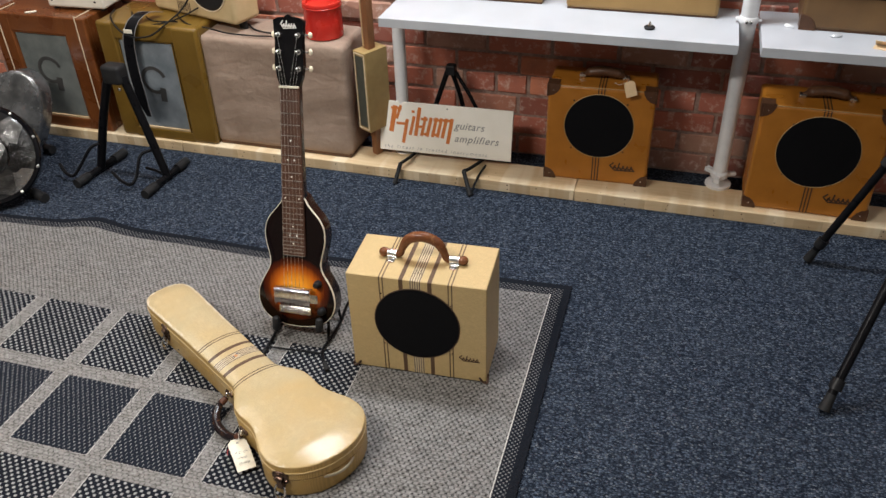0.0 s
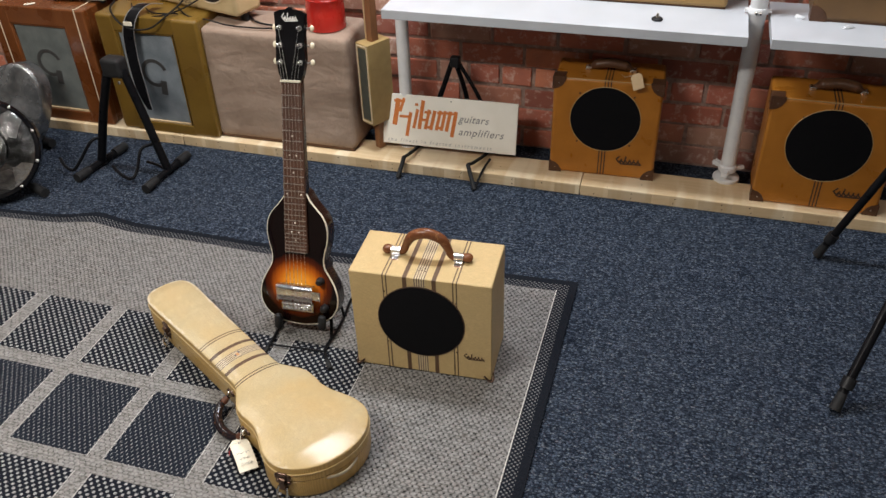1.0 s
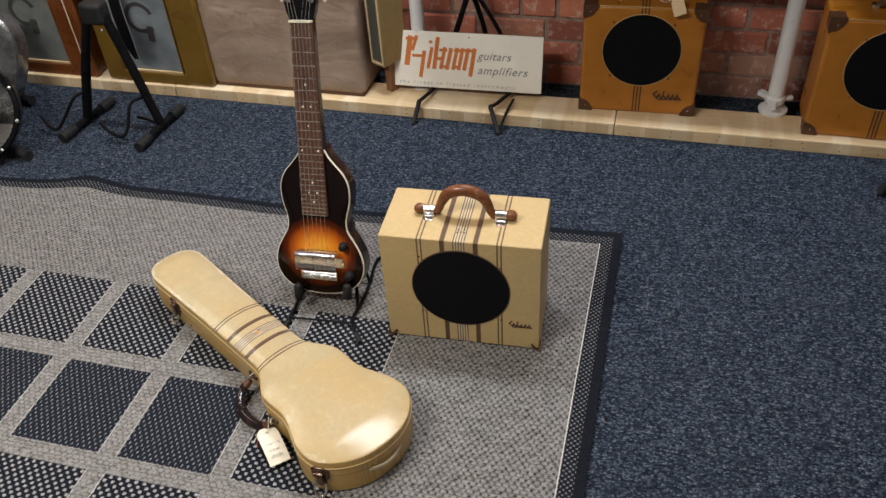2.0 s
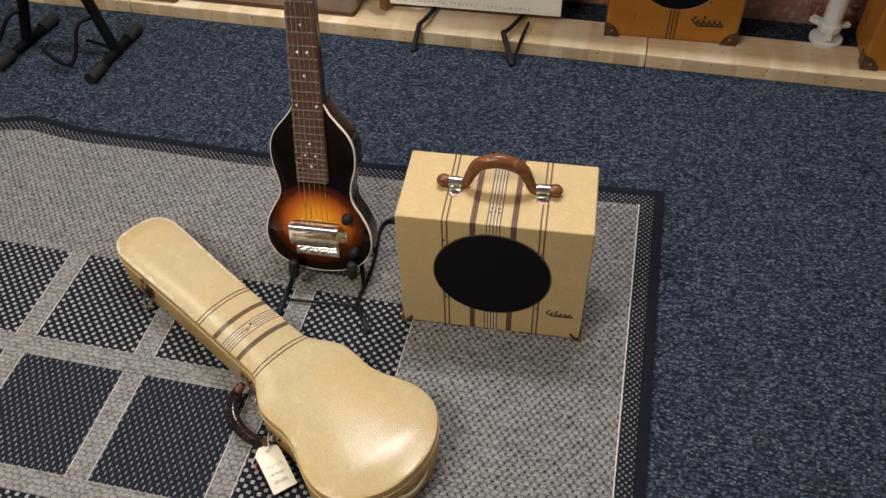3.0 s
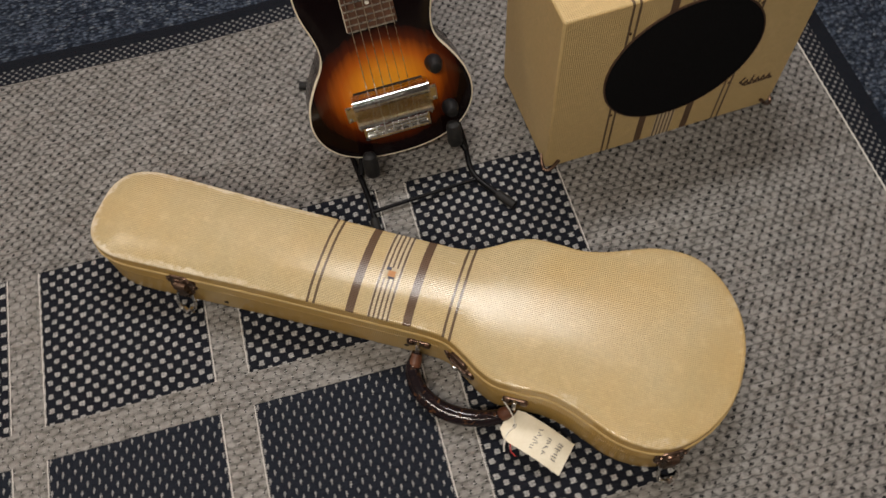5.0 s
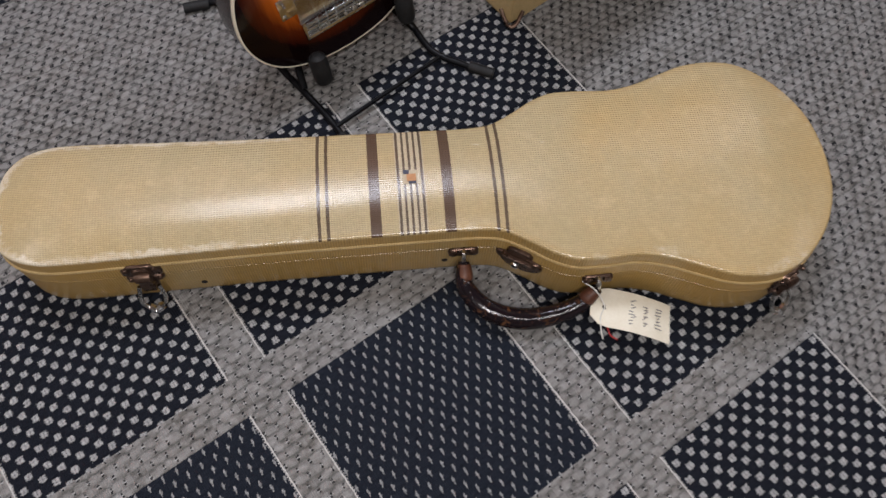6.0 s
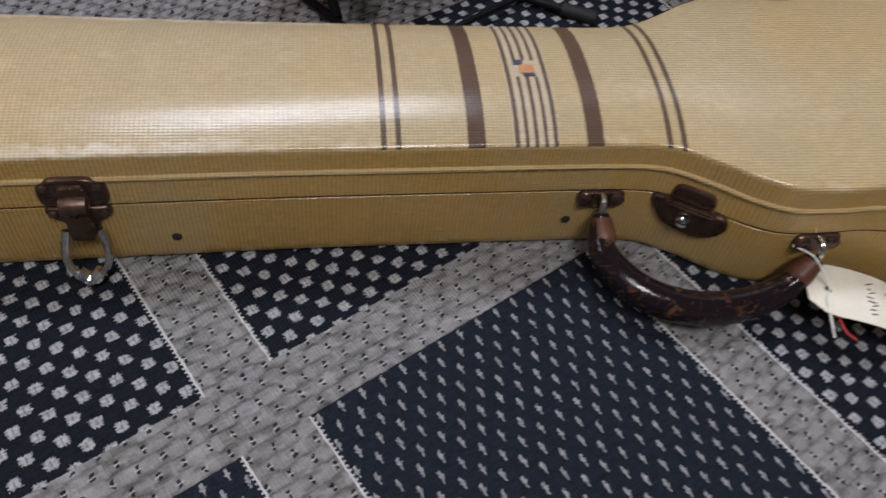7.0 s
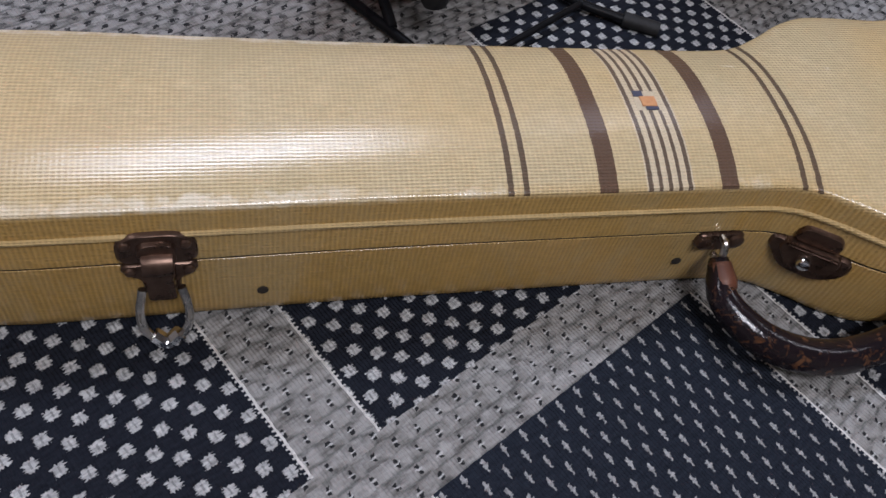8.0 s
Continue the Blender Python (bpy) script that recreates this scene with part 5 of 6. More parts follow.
# ---------- small striped amplifier on the rug ----------
def build_amp():
    t = thing("guitar_amplifier", "tan tweed amplifier with brown stripes and round black grille", "amplifier",
              Matrix.Translation((0.6207, 0.3346, 0.008)) @ Matrix.Rotation(radians(3.1), 4, "Z"))
    W, D, Z0, Z1 = 0.1725, 0.0868, 0.004, 0.2970
    cz, R = 0.1660, 0.1065
    # shell: front with a round opening
    bm = bmesh.new()
    n = 64
    ring_f, ring_b, outer = [], [], []
    for k in range(n):
        a = 2 * math.pi * k / n
        c, s = math.cos(a), math.sin(a)
        ring_f.append(bm.verts.new((R * c, -D, cz + R * s)))
        ring_b.append(bm.verts.new((R * 0.985 * c, -D + 0.007, cz + R * 0.985 * s)))
        k1 = min((W - 0.0015) / abs(c) if abs(c) > 1e-6 else 9, ((Z1 - 0.0015 - cz) if s > 0 else (cz - Z0 - 0.0015)) / abs(s) if abs(s) > 1e-6 else 9)
        outer.append(bm.verts.new((k1 * c, -D, cz + k1 * s)))
    for k in range(n):
        j = (k + 1) % n
        bm.faces.new((ring_f[k], ring_f[j], outer[j], outer[k]))
        bm.faces.new((ring_b[k], ring_b[j], ring_f[j], ring_f[k]))
    part("front_panel", bm, AMP_TWEED, t)
    part("shell", one_box(-W, W, -D + 0.0008, D, Z0, Z1, 0.0035, 3), AMP_TWEED, t)
    part("speaker_grille", one_lathe([(R * 0.99, 0.0), (R * 0.99, 0.0025), (R * 0.9, 0.003)], 64, Matrix.Translation((0, -D + 0.0006, cz)) @ Matrix.Rotation(math.pi / 2, 4, "X")), GRILLE_CLOTH, t, "round black grille cloth")
    bm = one_tube([(R * math.cos(a), -D - 0.0004, cz + R * math.sin(a)) for a in (2 * math.pi * k / 48 for k in range(49))], 0.0016, 6, 1, ends=False)
    part("grille_ring", bm, LOGO_BROWN, t)
    part("script_mark", script_mark(0.050, 0.017, 0.0013, 0, 0.0006, Matrix.Translation((0.130, -D - 0.0002, 0.075)) @ Matrix.Rotation(math.pi / 2, 4, "X")), LOGO_BROWN, t, "small dark script mark")
    for sx in (-1, 1):
        for sy in (-1, 1):
            part("corner_foot", one_lathe([(0.008, -0.004), (0.009, 0.0), (0.006, 0.003)], 14, Matrix.Translation((sx * (W - 0.022), sy * (D - 0.018), 0.002))), RUBBER, t)
        x = sx * W
        bm = one_tube([(x - sx * 0.018, -D - 0.001, 0.018), (x - sx * 0.006, -D - 0.004, 0.006), (x + sx * 0.002, -D - 0.001, 0.004), (x + sx * 0.003, -D + 0.008, 0.010), (x + sx * 0.001, -D + 0.018, 0.018)], 0.0026, 8)
        part("corner_guard", bm, BROWN_METAL, t, "brass wire corner guard")
    for x, z in ((-0.0865, 0.248), (0.0865, 0.236), (-0.0865, 0.090), (0.0865, 0.084)):
        part("screw_head", one_lathe([(0.0022, 0), (0.0018, 0.001), (0.0008, 0.0014)], 10, Matrix.Translation((x, -D, z)) @ Matrix.Rotation(math.pi / 2, 4, "X")), BROWN_METAL, t)
    # top handle
    zt = Z1
    hp = [(-0.102, 0.0, zt + 0.011), (-0.082, 0.0, zt + 0.011), (-0.060, 0.0, zt + 0.012), (-0.050, 0.0, zt + 0.034), (-0.034, 0.0, zt + 0.058), (0.0, 0.0, zt + 0.069), (0.034, 0.0, zt + 0.058),
          (0.050, 0.0, zt + 0.034), (0.060, 0.0, zt + 0.012), (0.082, 0.0, zt + 0.011), (0.102, 0.0, zt + 0.011)]

    def thick(q):
        mid = math.sin(math.pi * q)
        return 0.0092 + 0.0042 * max(0.0, (mid - 0.75) * 4)
    part("handle", one_tube(hp, thick, 16, 8, 0.95), BROWN_PLASTIC, t, "brown moulded carrying handle")
    for sx in (-1, 1):
        bm = one_tube([(sx * 0.066, 0, zt + 0.011), (sx * 0.089, 0, zt + 0.011)], 0.0105, 16, 2)
        box(bm, sx * 0.0775 - 0.0115, sx * 0.0775 + 0.0115, -0.014, 0.014, zt - 0.002, zt + 0.005, 0.001)
        br = part("handle_bracket", bm, CHROME, t, "bright nickel handle bracket")
        part("end_bead", one_lathe([(0.004, -0.0125), (0.0098, -0.009), (0.0122, -0.001), (0.0112, 0.006), (0.0062, 0.0115), (0.0015, 0.013)], 16, Matrix.Translation((sx * 0.0985, 0, zt + 0.0122)) @ Matrix.Rotation(sx * math.pi / 2, 4, "Y")), BROWN_PLASTIC, br, "rounded brown handle end")
        part("bracket_tab", one_lathe([(0.0095, -0.001), (0.0095, 0.0012), (0.004, 0.0018)], 16, Matrix.Translation((sx * 0.0775, -0.019, zt + 0.0005))), CHROME, br)
    for x, y in ((-0.006, -0.046), (0.006, -0.046), (0.0, -0.054), (-0.007, -0.056), (0.007, -0.056)):
        part("emblem_block", one_box(x - 0.0022, x + 0.0022, y - 0.0016, y + 0.0016, zt - 0.0005, zt + 0.0006), LOGO_BROWN, t)
    return t


build_amp()


# ---------- golden amplifiers under the shelf ----------
def build_wall_amp(m, height, label, W, R):
    t = thing("guitar_amplifier", label, "amplifier", m, "amplifiers under the shelf")
    D, H = 0.165, height
    part("cabinet", one_box(-W, W, 0.0, D, 0.0, H, 0.010, 3), TAN_COVER, t)
    part("edge_piping", one_tube([(-W + 0.02, 0.002, H - 0.002), (0, 0.001, H - 0.001), (W - 0.02, 0.002, H - 0.002)], 0.0013, 6, 2), AGED_PIPING, t)
    cz = H * 0.606
    part("speaker_grille", one_lathe([(R, -0.004), (R, 0.0012), (R * 0.9, 0.0016)], 56, Matrix.Translation((0, 0.0, cz)) @ Matrix.Rotation(math.pi / 2, 4, "X")), GRILLE_CLOTH, t, "round black grille cloth")
    part("grille_ring", one_tube([(R * math.cos(a), -0.0008, cz + R * math.sin(a)) for a in (2 * math.pi * k / 48 for k in range(49))], 0.0013, 6, 1, ends=False), AGED_PIPING, t)
    for x in (-0.0095, 0.0, 0.0095):
        for a in ((-0.0009, 0.002, 0.006, cz - R), (-0.0009, 0.002, cz + R, H - 0.004), (0.004, D - 0.01, H - 0.002, H + 0.0009)):
            part("stripe", one_box(x - 0.0019, x + 0.0019, *a), LOGO_BROWN, t)
    for sx in (-1, 1):
        for z, up in ((0.0, 1), (H, -1)):
            bm = bmesh.new()
            m2 = Matrix.Translation((sx * W, 0, z)) @ Matrix.Diagonal((-sx, 1, up, 1))
            pts = [(0, 0), (0.042, 0), (0.040, 0.012), (0.032, 0.026), (0.020, 0.036), (0.0, 0.042)]
            lo = [bm.verts.new(m2 @ Vector((x - 0.0015, -0.0022, q - 0.0015))) for x, q in pts]
            hi = [bm.verts.new(m2 @ Vector((x - 0.0015, 0.006, q - 0.0015))) for x, q in pts]
            bm.faces.new(lo)
            for k in range(len(pts)):
                bm.faces.new((lo[k], lo[(k + 1) % 6], hi[(k + 1) % 6], hi[k]))
            box(bm, -0.0022, 0.004, -0.002, 0.040, -0.0022, 0.036, 0.001, 2, m2)
            box(bm, -0.002, 0.036, -0.002, 0.038, -0.0026, 0.004, 0.001, 2, m2)
            cn = part("corner_patch", bm, CORNER_LEATHER, t, "scuffed dark leather corner")
            part("rivet", one_lathe([(0.0025, 0), (0.002, 0.0012), (0.001, 0.0016)], 10, m2 @ Matrix.Translation((0.018, -0.002, 0.018)) @ Matrix.Rotation(math.pi / 2, 4, "X")), NICKEL, cn)
    for x, z in ((-0.085, cz + 0.085), (0.085, cz + 0.085), (-0.085, cz - 0.085), (0.085, cz - 0.085)):
        part("screw_head", one_lathe([(0.0035, 0), (0.003, 0.0012), (0.001, 0.0018)], 10, Matrix.Translation((x, 0, z)) @ Matrix.Rotation(math.pi / 2, 4, "X")), LOGO_BROWN, t)
    part("script_mark", script_mark(0.080, 0.027, 0.0023, 0, 0.0009, Matrix.Translation((0.088, -0.0004, 0.066)) @ Matrix.Rotation(math.pi / 2, 4, "X")), LOGO_BROWN, t, "dark script mark")
    hp = [(-0.070, 0.08, H + 0.008), (-0.058, 0.08, H + 0.012), (-0.042, 0.08, H + 0.020), (0, 0.08, H + 0.026), (0.042, 0.08, H + 0.020), (0.058, 0.08, H + 0.012), (0.070, 0.08, H + 0.008)]
    part("handle", one_tube(hp, lambda q: 0.006 + 0.0095 * min(1.0, 3.2 * min(q, 1 - q)) ** 1.5, 14, 8, 1.25), CORNER_LEATHER, t, "brown leather handle")
    for sx in (-1, 1):
        part("handle_bracket", one_box(sx * 0.070 - 0.010, sx * 0.070 + 0.010, 0.068, 0.092, H - 0.001, H + 0.012, 0.003), NICKEL, t)
    return t


w1 = build_wall_amp(Matrix.Translation((0.9255, 1.2625, 0.04)) @ Matrix.Rotation(radians(1.7), 4, "Z"), 0.341,
                    "golden tan amplifier with leather corners standing on the batten", 0.171, 0.1125)
w2 = build_wall_amp(Matrix.Translation((1.588, 1.219, 0.04)) @ Matrix.Rotation(radians(-0.6), 4, "Z"), 0.357,
                    "golden tan amplifier with leather corners standing beside the white pole", 0.183, 0.1190)


def build_hang_tag(m, label):
    t = thing("hang_tag", label, "tag", m)
    bm = bmesh.new()
    pts = [(-0.012, 0.0), (-0.022, -0.010), (-0.022, -0.062), (0.022, -0.062), (0.022, -0.010), (0.012, 0.0)]
    lo = [bm.verts.new((x, 0.0, z)) for x, z in pts]
    hi = [bm.verts.new((x, 0.0012, z)) for x, z in pts]
    bm.faces.new(lo)
    bm.faces.new(hi[::-1])
    for k in range(6):
        bm.faces.new((lo[k], lo[(k + 1) % 6], hi[(k + 1) % 6], hi[k]))
    part("card", bm, BUFF_CARD, t, "", False)
    part("tie_string", one_tube([(0, 0, -0.006), (-0.02, 0.01, 0.0), (-0.045, 0.02, 0.004), (-0.06, 0.03, 0.02)], 0.0009, 6), STRING, t)
    return t


build_hang_tag(Matrix.Translation((1.005, 1.272, 0.408)) @ Matrix.Rotation(radians(-24), 4, "Y") @ Matrix.Rotation(radians(-35), 4, "X") @ Matrix.Scale(0.8, 4), "buff card tag hanging over the amplifier's top edge")


# ---------- white shelf and poles ----------
def shelf_board(x_from, x_to, label):
    t = tagged(part("shelf_board", one_box(0, x_to - x_from, 0, 0.31, 0, 0.029, 0.0015), WHITE_BOARD), label, "shelf", "shelf boards")
    t.matrix_world = wall_pose(x_from, -0.039, 0.568)
    return t


shelf_board(0.228, 1.303, "thick white laminate shelf board carrying amplifiers")
shelf_board(1.364, 2.55, "thick white laminate shelf board beside the pole")


def build_leg():
    t = thing("support_post", "white round metal leg under the shelf", "shelf leg", pose(0.227, 1.330, 0.04))
    part("tube", one_lathe([(0.0215, 0.006), (0.0215, 0.528)], 24), WHITE_POLE, t)
    part("foot", one_lathe([(0.036, 0.0), (0.036, 0.004), (0.024, 0.008)], 24), WHITE_POLE, t)


build_leg()


def build_pole():
    t = thing("clamp_pole", "white floor-to-ceiling tension pole with clamp collars", "pole", pose(1.328, 1.338, 0.04))
    part("tube", one_lathe([(0.0235, 0.030), (0.0235, 0.355), (0.0245, 0.357), (0.0245, CEIL - 0.06)], 24), WHITE_POLE, t)
    part("foot", one_lathe([(0.040, 0.0), (0.042, 0.003), (0.042, 0.011), (0.030, 0.016), (0.010, 0.020)], 28), WHITE_POLE, t, "round white foot disc")
    part("screw", one_lathe([(0.007, 0.014), (0.007, 0.040)], 12), NICKEL, t)
    bm = bmesh.new()
    lathe(bm, [(0.012, 0.034), (0.029, 0.036), (0.029, 0.052), (0.024, 0.057)], 20)
    for a in (20, 140, 260):
        box(bm, 0.018, 0.054, -0.008, 0.008, 0.036, 0.047, 0.002, 2, Matrix.Rotation(radians(a), 4, "Z"))
    part("wing_nut", bm, WHITE_POLE, t, "white plastic wing nut")
    bm = bmesh.new()
    lathe(bm, [(0.027, 0.559), (0.028, 0.561), (0.028, 0.577), (0.027, 0.579)], 24)
    box(bm, -0.037, -0.022, -0.008, 0.008, 0.564, 0.573, 0.002)
    box(bm, 0.022, 0.037, -0.008, 0.008, 0.564, 0.573, 0.002)
    col = part("clamp_collar", bm, WHITE_POLE, t, "white clamp collar holding the boards")
    for x in (-0.006, 0.006):
        part("clamp_bolt", one_lathe([(0.005, 0), (0.005, 0.006), (0.003, 0.008)], 10, Matrix.Translation((x, -0.027, 0.569)) @ Matrix.Rotation(math.pi / 2, 4, "X")), NICKEL, col)


build_pole()


# ---------- things on the shelf ----------
def shelf_cab(x, off, w, mat, label, turn=0.0, corner=False):
    t = thing("amplifier_cabinet", label, "amplifier", wall_pose(x, off, 0.597, turn), "amplifiers on the shelf")
    part("cabinet", one_box(0, w, 0, 0.17, 0.003, 0.36, 0.012, 3), mat, t)
    part("base_edge", one_box(0.004, w - 0.004, 0.004, 0.166, 0.0, 0.006, 0.001), CORNER_LEATHER, t)
    part("grille_cloth", one_box(0.06, w - 0.06, -0.002, 0.004, 0.10, 0.30, 0.001), GRILLE_CLOTH, t)
    part("handle", one_tube([(w / 2 - 0.07, 0.085, 0.36), (w / 2 - 0.05, 0.085, 0.385), (w / 2 + 0.05, 0.085, 0.385), (w / 2 + 0.07, 0.085, 0.36)], 0.008, 10), CORNER_LEATHER, t)
    if corner:
        for cx in (0.0, w):
            bm = bmesh.new()
            bmesh.ops.create_uvsphere(bm, u_segments=16, v_segments=10, radius=0.045)
            for v in bm.verts:
                v.co = Vector((min(max(v.co.x + cx, -0.002), w + 0.002), max(v.co.y, -0.0025), max(v.co.z, -0.0) + 0.001))
            part("corner_patch", bm, CORNER_LEATHER, t, "dark leather corner")
    return t


TAN2 = speckled("tan_cloth", (0.27, 0.158, 0.050), (0.34, 0.208, 0.072), 10, 0.45, 0, 0.25, 700)
BROWN2 = speckled("brown_tan_cloth", (0.110, 0.058, 0.021), (0.165, 0.090, 0.032), 9, 0.5, 0, 0.3, 600)
shelf_cab(0.300, 0.185, 0.405, TAN2, "pale tan amplifier standing on the white shelf")
shelf_cab(0.781, 0.166, 0.460, TAN2, "wide tan amplifier standing on the white shelf")
shelf_cab(1.468, 0.125, 0.42, BROWN2, "brown amplifier with dark leather corners on the white shelf", -1.0, True)


def build_strap_knob():
    t = thing("rubber_tip", "small brass screw knob on a dark rubber disc", "knob", wall_pose(1.050, 0.042, 0.597))
    part("disc", one_lathe([(0.014, 0.0), (0.016, 0.002), (0.016, 0.006), (0.012, 0.009)], 20), RUBBER, t)
    part("stem", one_lathe([(0.006, 0.008), (0.004, 0.013), (0.004, 0.017), (0.0015, 0.021)], 14), NICKEL, t)


build_strap_knob()


def build_clip(m, label):
    t = thing("crumpled_wrapper", label, "wrapper", m)
    bm = bmesh.new()
    rnd = random.Random(7)
    bmesh.ops.create_icosphere(bm, subdivisions=2, radius=1.0)
    for v in bm.verts:
        k = 0.7 + 0.6 * rnd.random()
        v.co = Vector((v.co.x * 0.017 * k, v.co.y * 0.008 * k, max(v.co.z * 0.007 * k, -0.004) + 0.004))
    part("wrapper", bm, speckled("clear_film", (0.62, 0.64, 0.66), (0.75, 0.76, 0.78), 90, 0.15, 0.2), t, "", False)


build_clip(wall_pose(1.565, 0.085, 0.597, 15), "small crumpled clear film wrapper on the shelf")
build_clip(wall_pose(1.442, 0.140, 0.597, -40), "small crumpled clear film scrap on the shelf")
tagcard = thing("buff_tag", "folded buff card tag lying on the white shelf", "tag", wall_pose(1.679, 0.030, 0.597, -18))
part("card", one_box(-0.020, 0.040, -0.020, 0.030, 0.010, 0.0112, 0.0004, 1, m=Matrix.Rotation(radians(-35), 4, "X")), BUFF_CARD, tagcard)
part("fold", one_box(-0.020, 0.040, -0.022, 0.012, 0.0, 0.0012, 0.0004, 1), BUFF_CARD, tagcard)


# ---------- sign on its easel ----------
def build_sign():
    t = thing("shop_sign", "cream board sign with orange emblem and grey lettering on an easel", "sign",
              Matrix.Translation((0.3915, 1.2790, 0.0640)) @ Matrix.Rotation(radians(1.6), 4, "Z") @ Matrix.Rotation(radians(90 - 11.5), 4, "X"))
    bm = one_box(-0.2395, 0.2395, 0.0, 0.1800, -0.006, 0.0, 0.002)
    board = part("board", bm, SIGN_CREAM, t)
    part("edge", one_box(-0.2400, 0.2400, -0.0004, 0.1804, -0.0075, -0.0045, 0.001), SIGN_GREY, t)
    # the orange emblem as plain upright bars
    x0, yb = -0.196, 0.068
    hs = [(0.00, 0.01, 0.088, 0.0085), (0.020, 0.055, 0.094, 0.005), (0.045, -0.030, 0.045, 0.006), (0.070, 0.0, 0.058, 0.0055), (0.090, 0.0, 0.090, 0.0065), (0.112, 0.0, 0.060, 0.0055),
          (0.132, 0.0, 0.058, 0.0060), (0.152, 0.0, 0.060, 0.0055), (0.170, 0.0, 0.060, 0.0055), (0.188, 0.0, 0.060, 0.0060), (0.208, -0.018, 0.060, 0.0065)]
    for dx, lo, hi, half in hs:
        part("emblem_bar", strokes(bmesh.new(), [(x0 + dx, yb + lo, x0 + dx + 0.012, yb + hi)], half, 0.0, 0.0007), ORANGE_PAINT, board)
    for dx, y, l in ((0.002, 0.088, 0.030), (0.093, 0.028, 0.018), (0.112, 0.056, 0.016), (0.118, 0.003, 0.016), (0.152, 0.004, 0.016), (0.158, 0.057, 0.014), (0.192, 0.058, 0.018), (0.022, 0.034, 0.028), (0.078, 0.080, 0.002)):
        part("emblem_bar", strokes(bmesh.new(), [(x0 + dx, yb + y, x0 + dx + l, yb + y)], 0.0045, 0.0, 0.0008), ORANGE_PAINT, board)
    lettering("lettering", "guitars", 0.0360, SIGN_GREY, board, Matrix.Translation((0.034, 0.100, 0.0006)), 0.32, 1.08)
    lettering("lettering", "amplifiers", 0.0360, SIGN_GREY, board, Matrix.Translation((0.034, 0.054, 0.0006)), 0.32, 1.12)
    lettering("lettering", "the finest in fretted instruments", 0.0165, SIGN_PALE, board, Matrix.Translation((-0.222, 0.010, 0.0006)), 0.2, 1.62)
    part("nail_hole", one_lathe([(0.0022, 0), (0.0022, 0.0006)], 10, Matrix.Translation((0.006, 0.168, 0))), SEAM_BLACK, board)
    return t


build_sign()


def build_easel():
    t = thing("display_easel", "black folding metal display easel holding the sign", "easel", pose(-0.024, 0.029, 0, 0, 0, -1.1))
    R = 0.0090
    top = Vector((0.396, 1.345, 0.352))
    part("hinge_block", one_box(0.380, 0.414, 1.330, 1.360, 0.335, 0.372, 0.006), BLACK_PLASTIC, t)
    part("leg", one_tube([top + Vector((-0.010, 0, 0)), (0.330, 1.312, 0.18), (0.285, 1.292, 0.060), (0.279, 1.288, 0.047)], R, 10, 4), BLACK_METAL, t)
    part("leg", one_tube([top + Vector((0.012, 0, 0)), (0.488, 1.326, 0.235), (0.560, 1.300, 0.080), (0.572, 1.294, 0.047)], 0.0068, 10, 4), BLACK_METAL, t)
    part("rear_leg", one_tube([top + Vector((0.002, 0.006, -0.01)), (0.424, 1.366, 0.24), (0.440, 1.384, 0.12), (0.452, 1.398, 0.008)], 0.0082, 10, 4), BLACK_METAL, t)
    part("hook", one_tube([(0.283, 1.295, 0.056), (0.276, 1.245, 0.056), (0.268, 1.190, 0.062), (0.262, 1.160, 0.066)], 0.0062, 10, 4), BLACK_METAL, t)
    part("hook", one_tube([(0.536, 1.297, 0.056), (0.520, 1.250, 0.056), (0.503, 1.185, 0.064), (0.492, 1.158, 0.070)], 0.0062, 10, 4), BLACK_METAL, t)
    part("front_foot", one_tube([(0.262, 1.160, 0.068), (0.256, 1.140, 0.036), (0.250, 1.118, 0.006)], 0.0075, 10, 4), RUBBER, t)
    part("front_foot", one_tube([(0.492, 1.158, 0.072), (0.510, 1.135, 0.036), (0.528, 1.110, 0.006)], 0.0075, 10, 4), RUBBER, t)
    part("brace", one_tube([(0.548, 1.240, 0.054), (0.540, 1.170, 0.046), (0.530, 1.112, 0.010)], 0.0045, 8, 4), BLACK_METAL, t)


build_easel()


# ---------- cigar box guitar ----------
def build_cigar_box():
    t = thing("cigar_box_guitar", "upright wooden stick instrument with an olive cigar box body", "guitar", pose(0.137, 1.284, 0.0, 0, 0, -28))
    part("neck", one_box(-0.012, 0.014, -0.015, 0.015, 0.0405, 1.02, 0.003), STICK_WOOD, t, "long brown wooden neck")
    part("fretboard", one_box(-0.018, -0.0115, -0.016, 0.016, 0.446, 1.0, 0.0015), PALE_WOOD, t, "pale fingerboard strip")
    bx = part("cigar_box", one_box(-0.030, 0.030, -0.050, 0.050, 0.148, 0.440, 0.002), CIGAR_PAPER, t, "olive tan cigar box")
    bx.matrix_local = Matrix.Identity(4)
    part("label_panel", one_box(-0.019, 0.019, -0.0515, -0.048, 0.165, 0.425, 0.0008), CIGAR_DARK, bx, "dark label with gold edge")
    bm = bmesh.new()
    for a in ((-0.026, -0.0225), (0.0225, 0.026)):
        box(bm, a[0], a[1], -0.0520, -0.0490, 0.156, 0.434)
    for z in (0.156, 0.431):
        box(bm, -0.026, 0.026, -0.0520, -0.0490, z, z + 0.003)
    part("gold_edge", bm, PIPING, bx)


build_cigar_box()


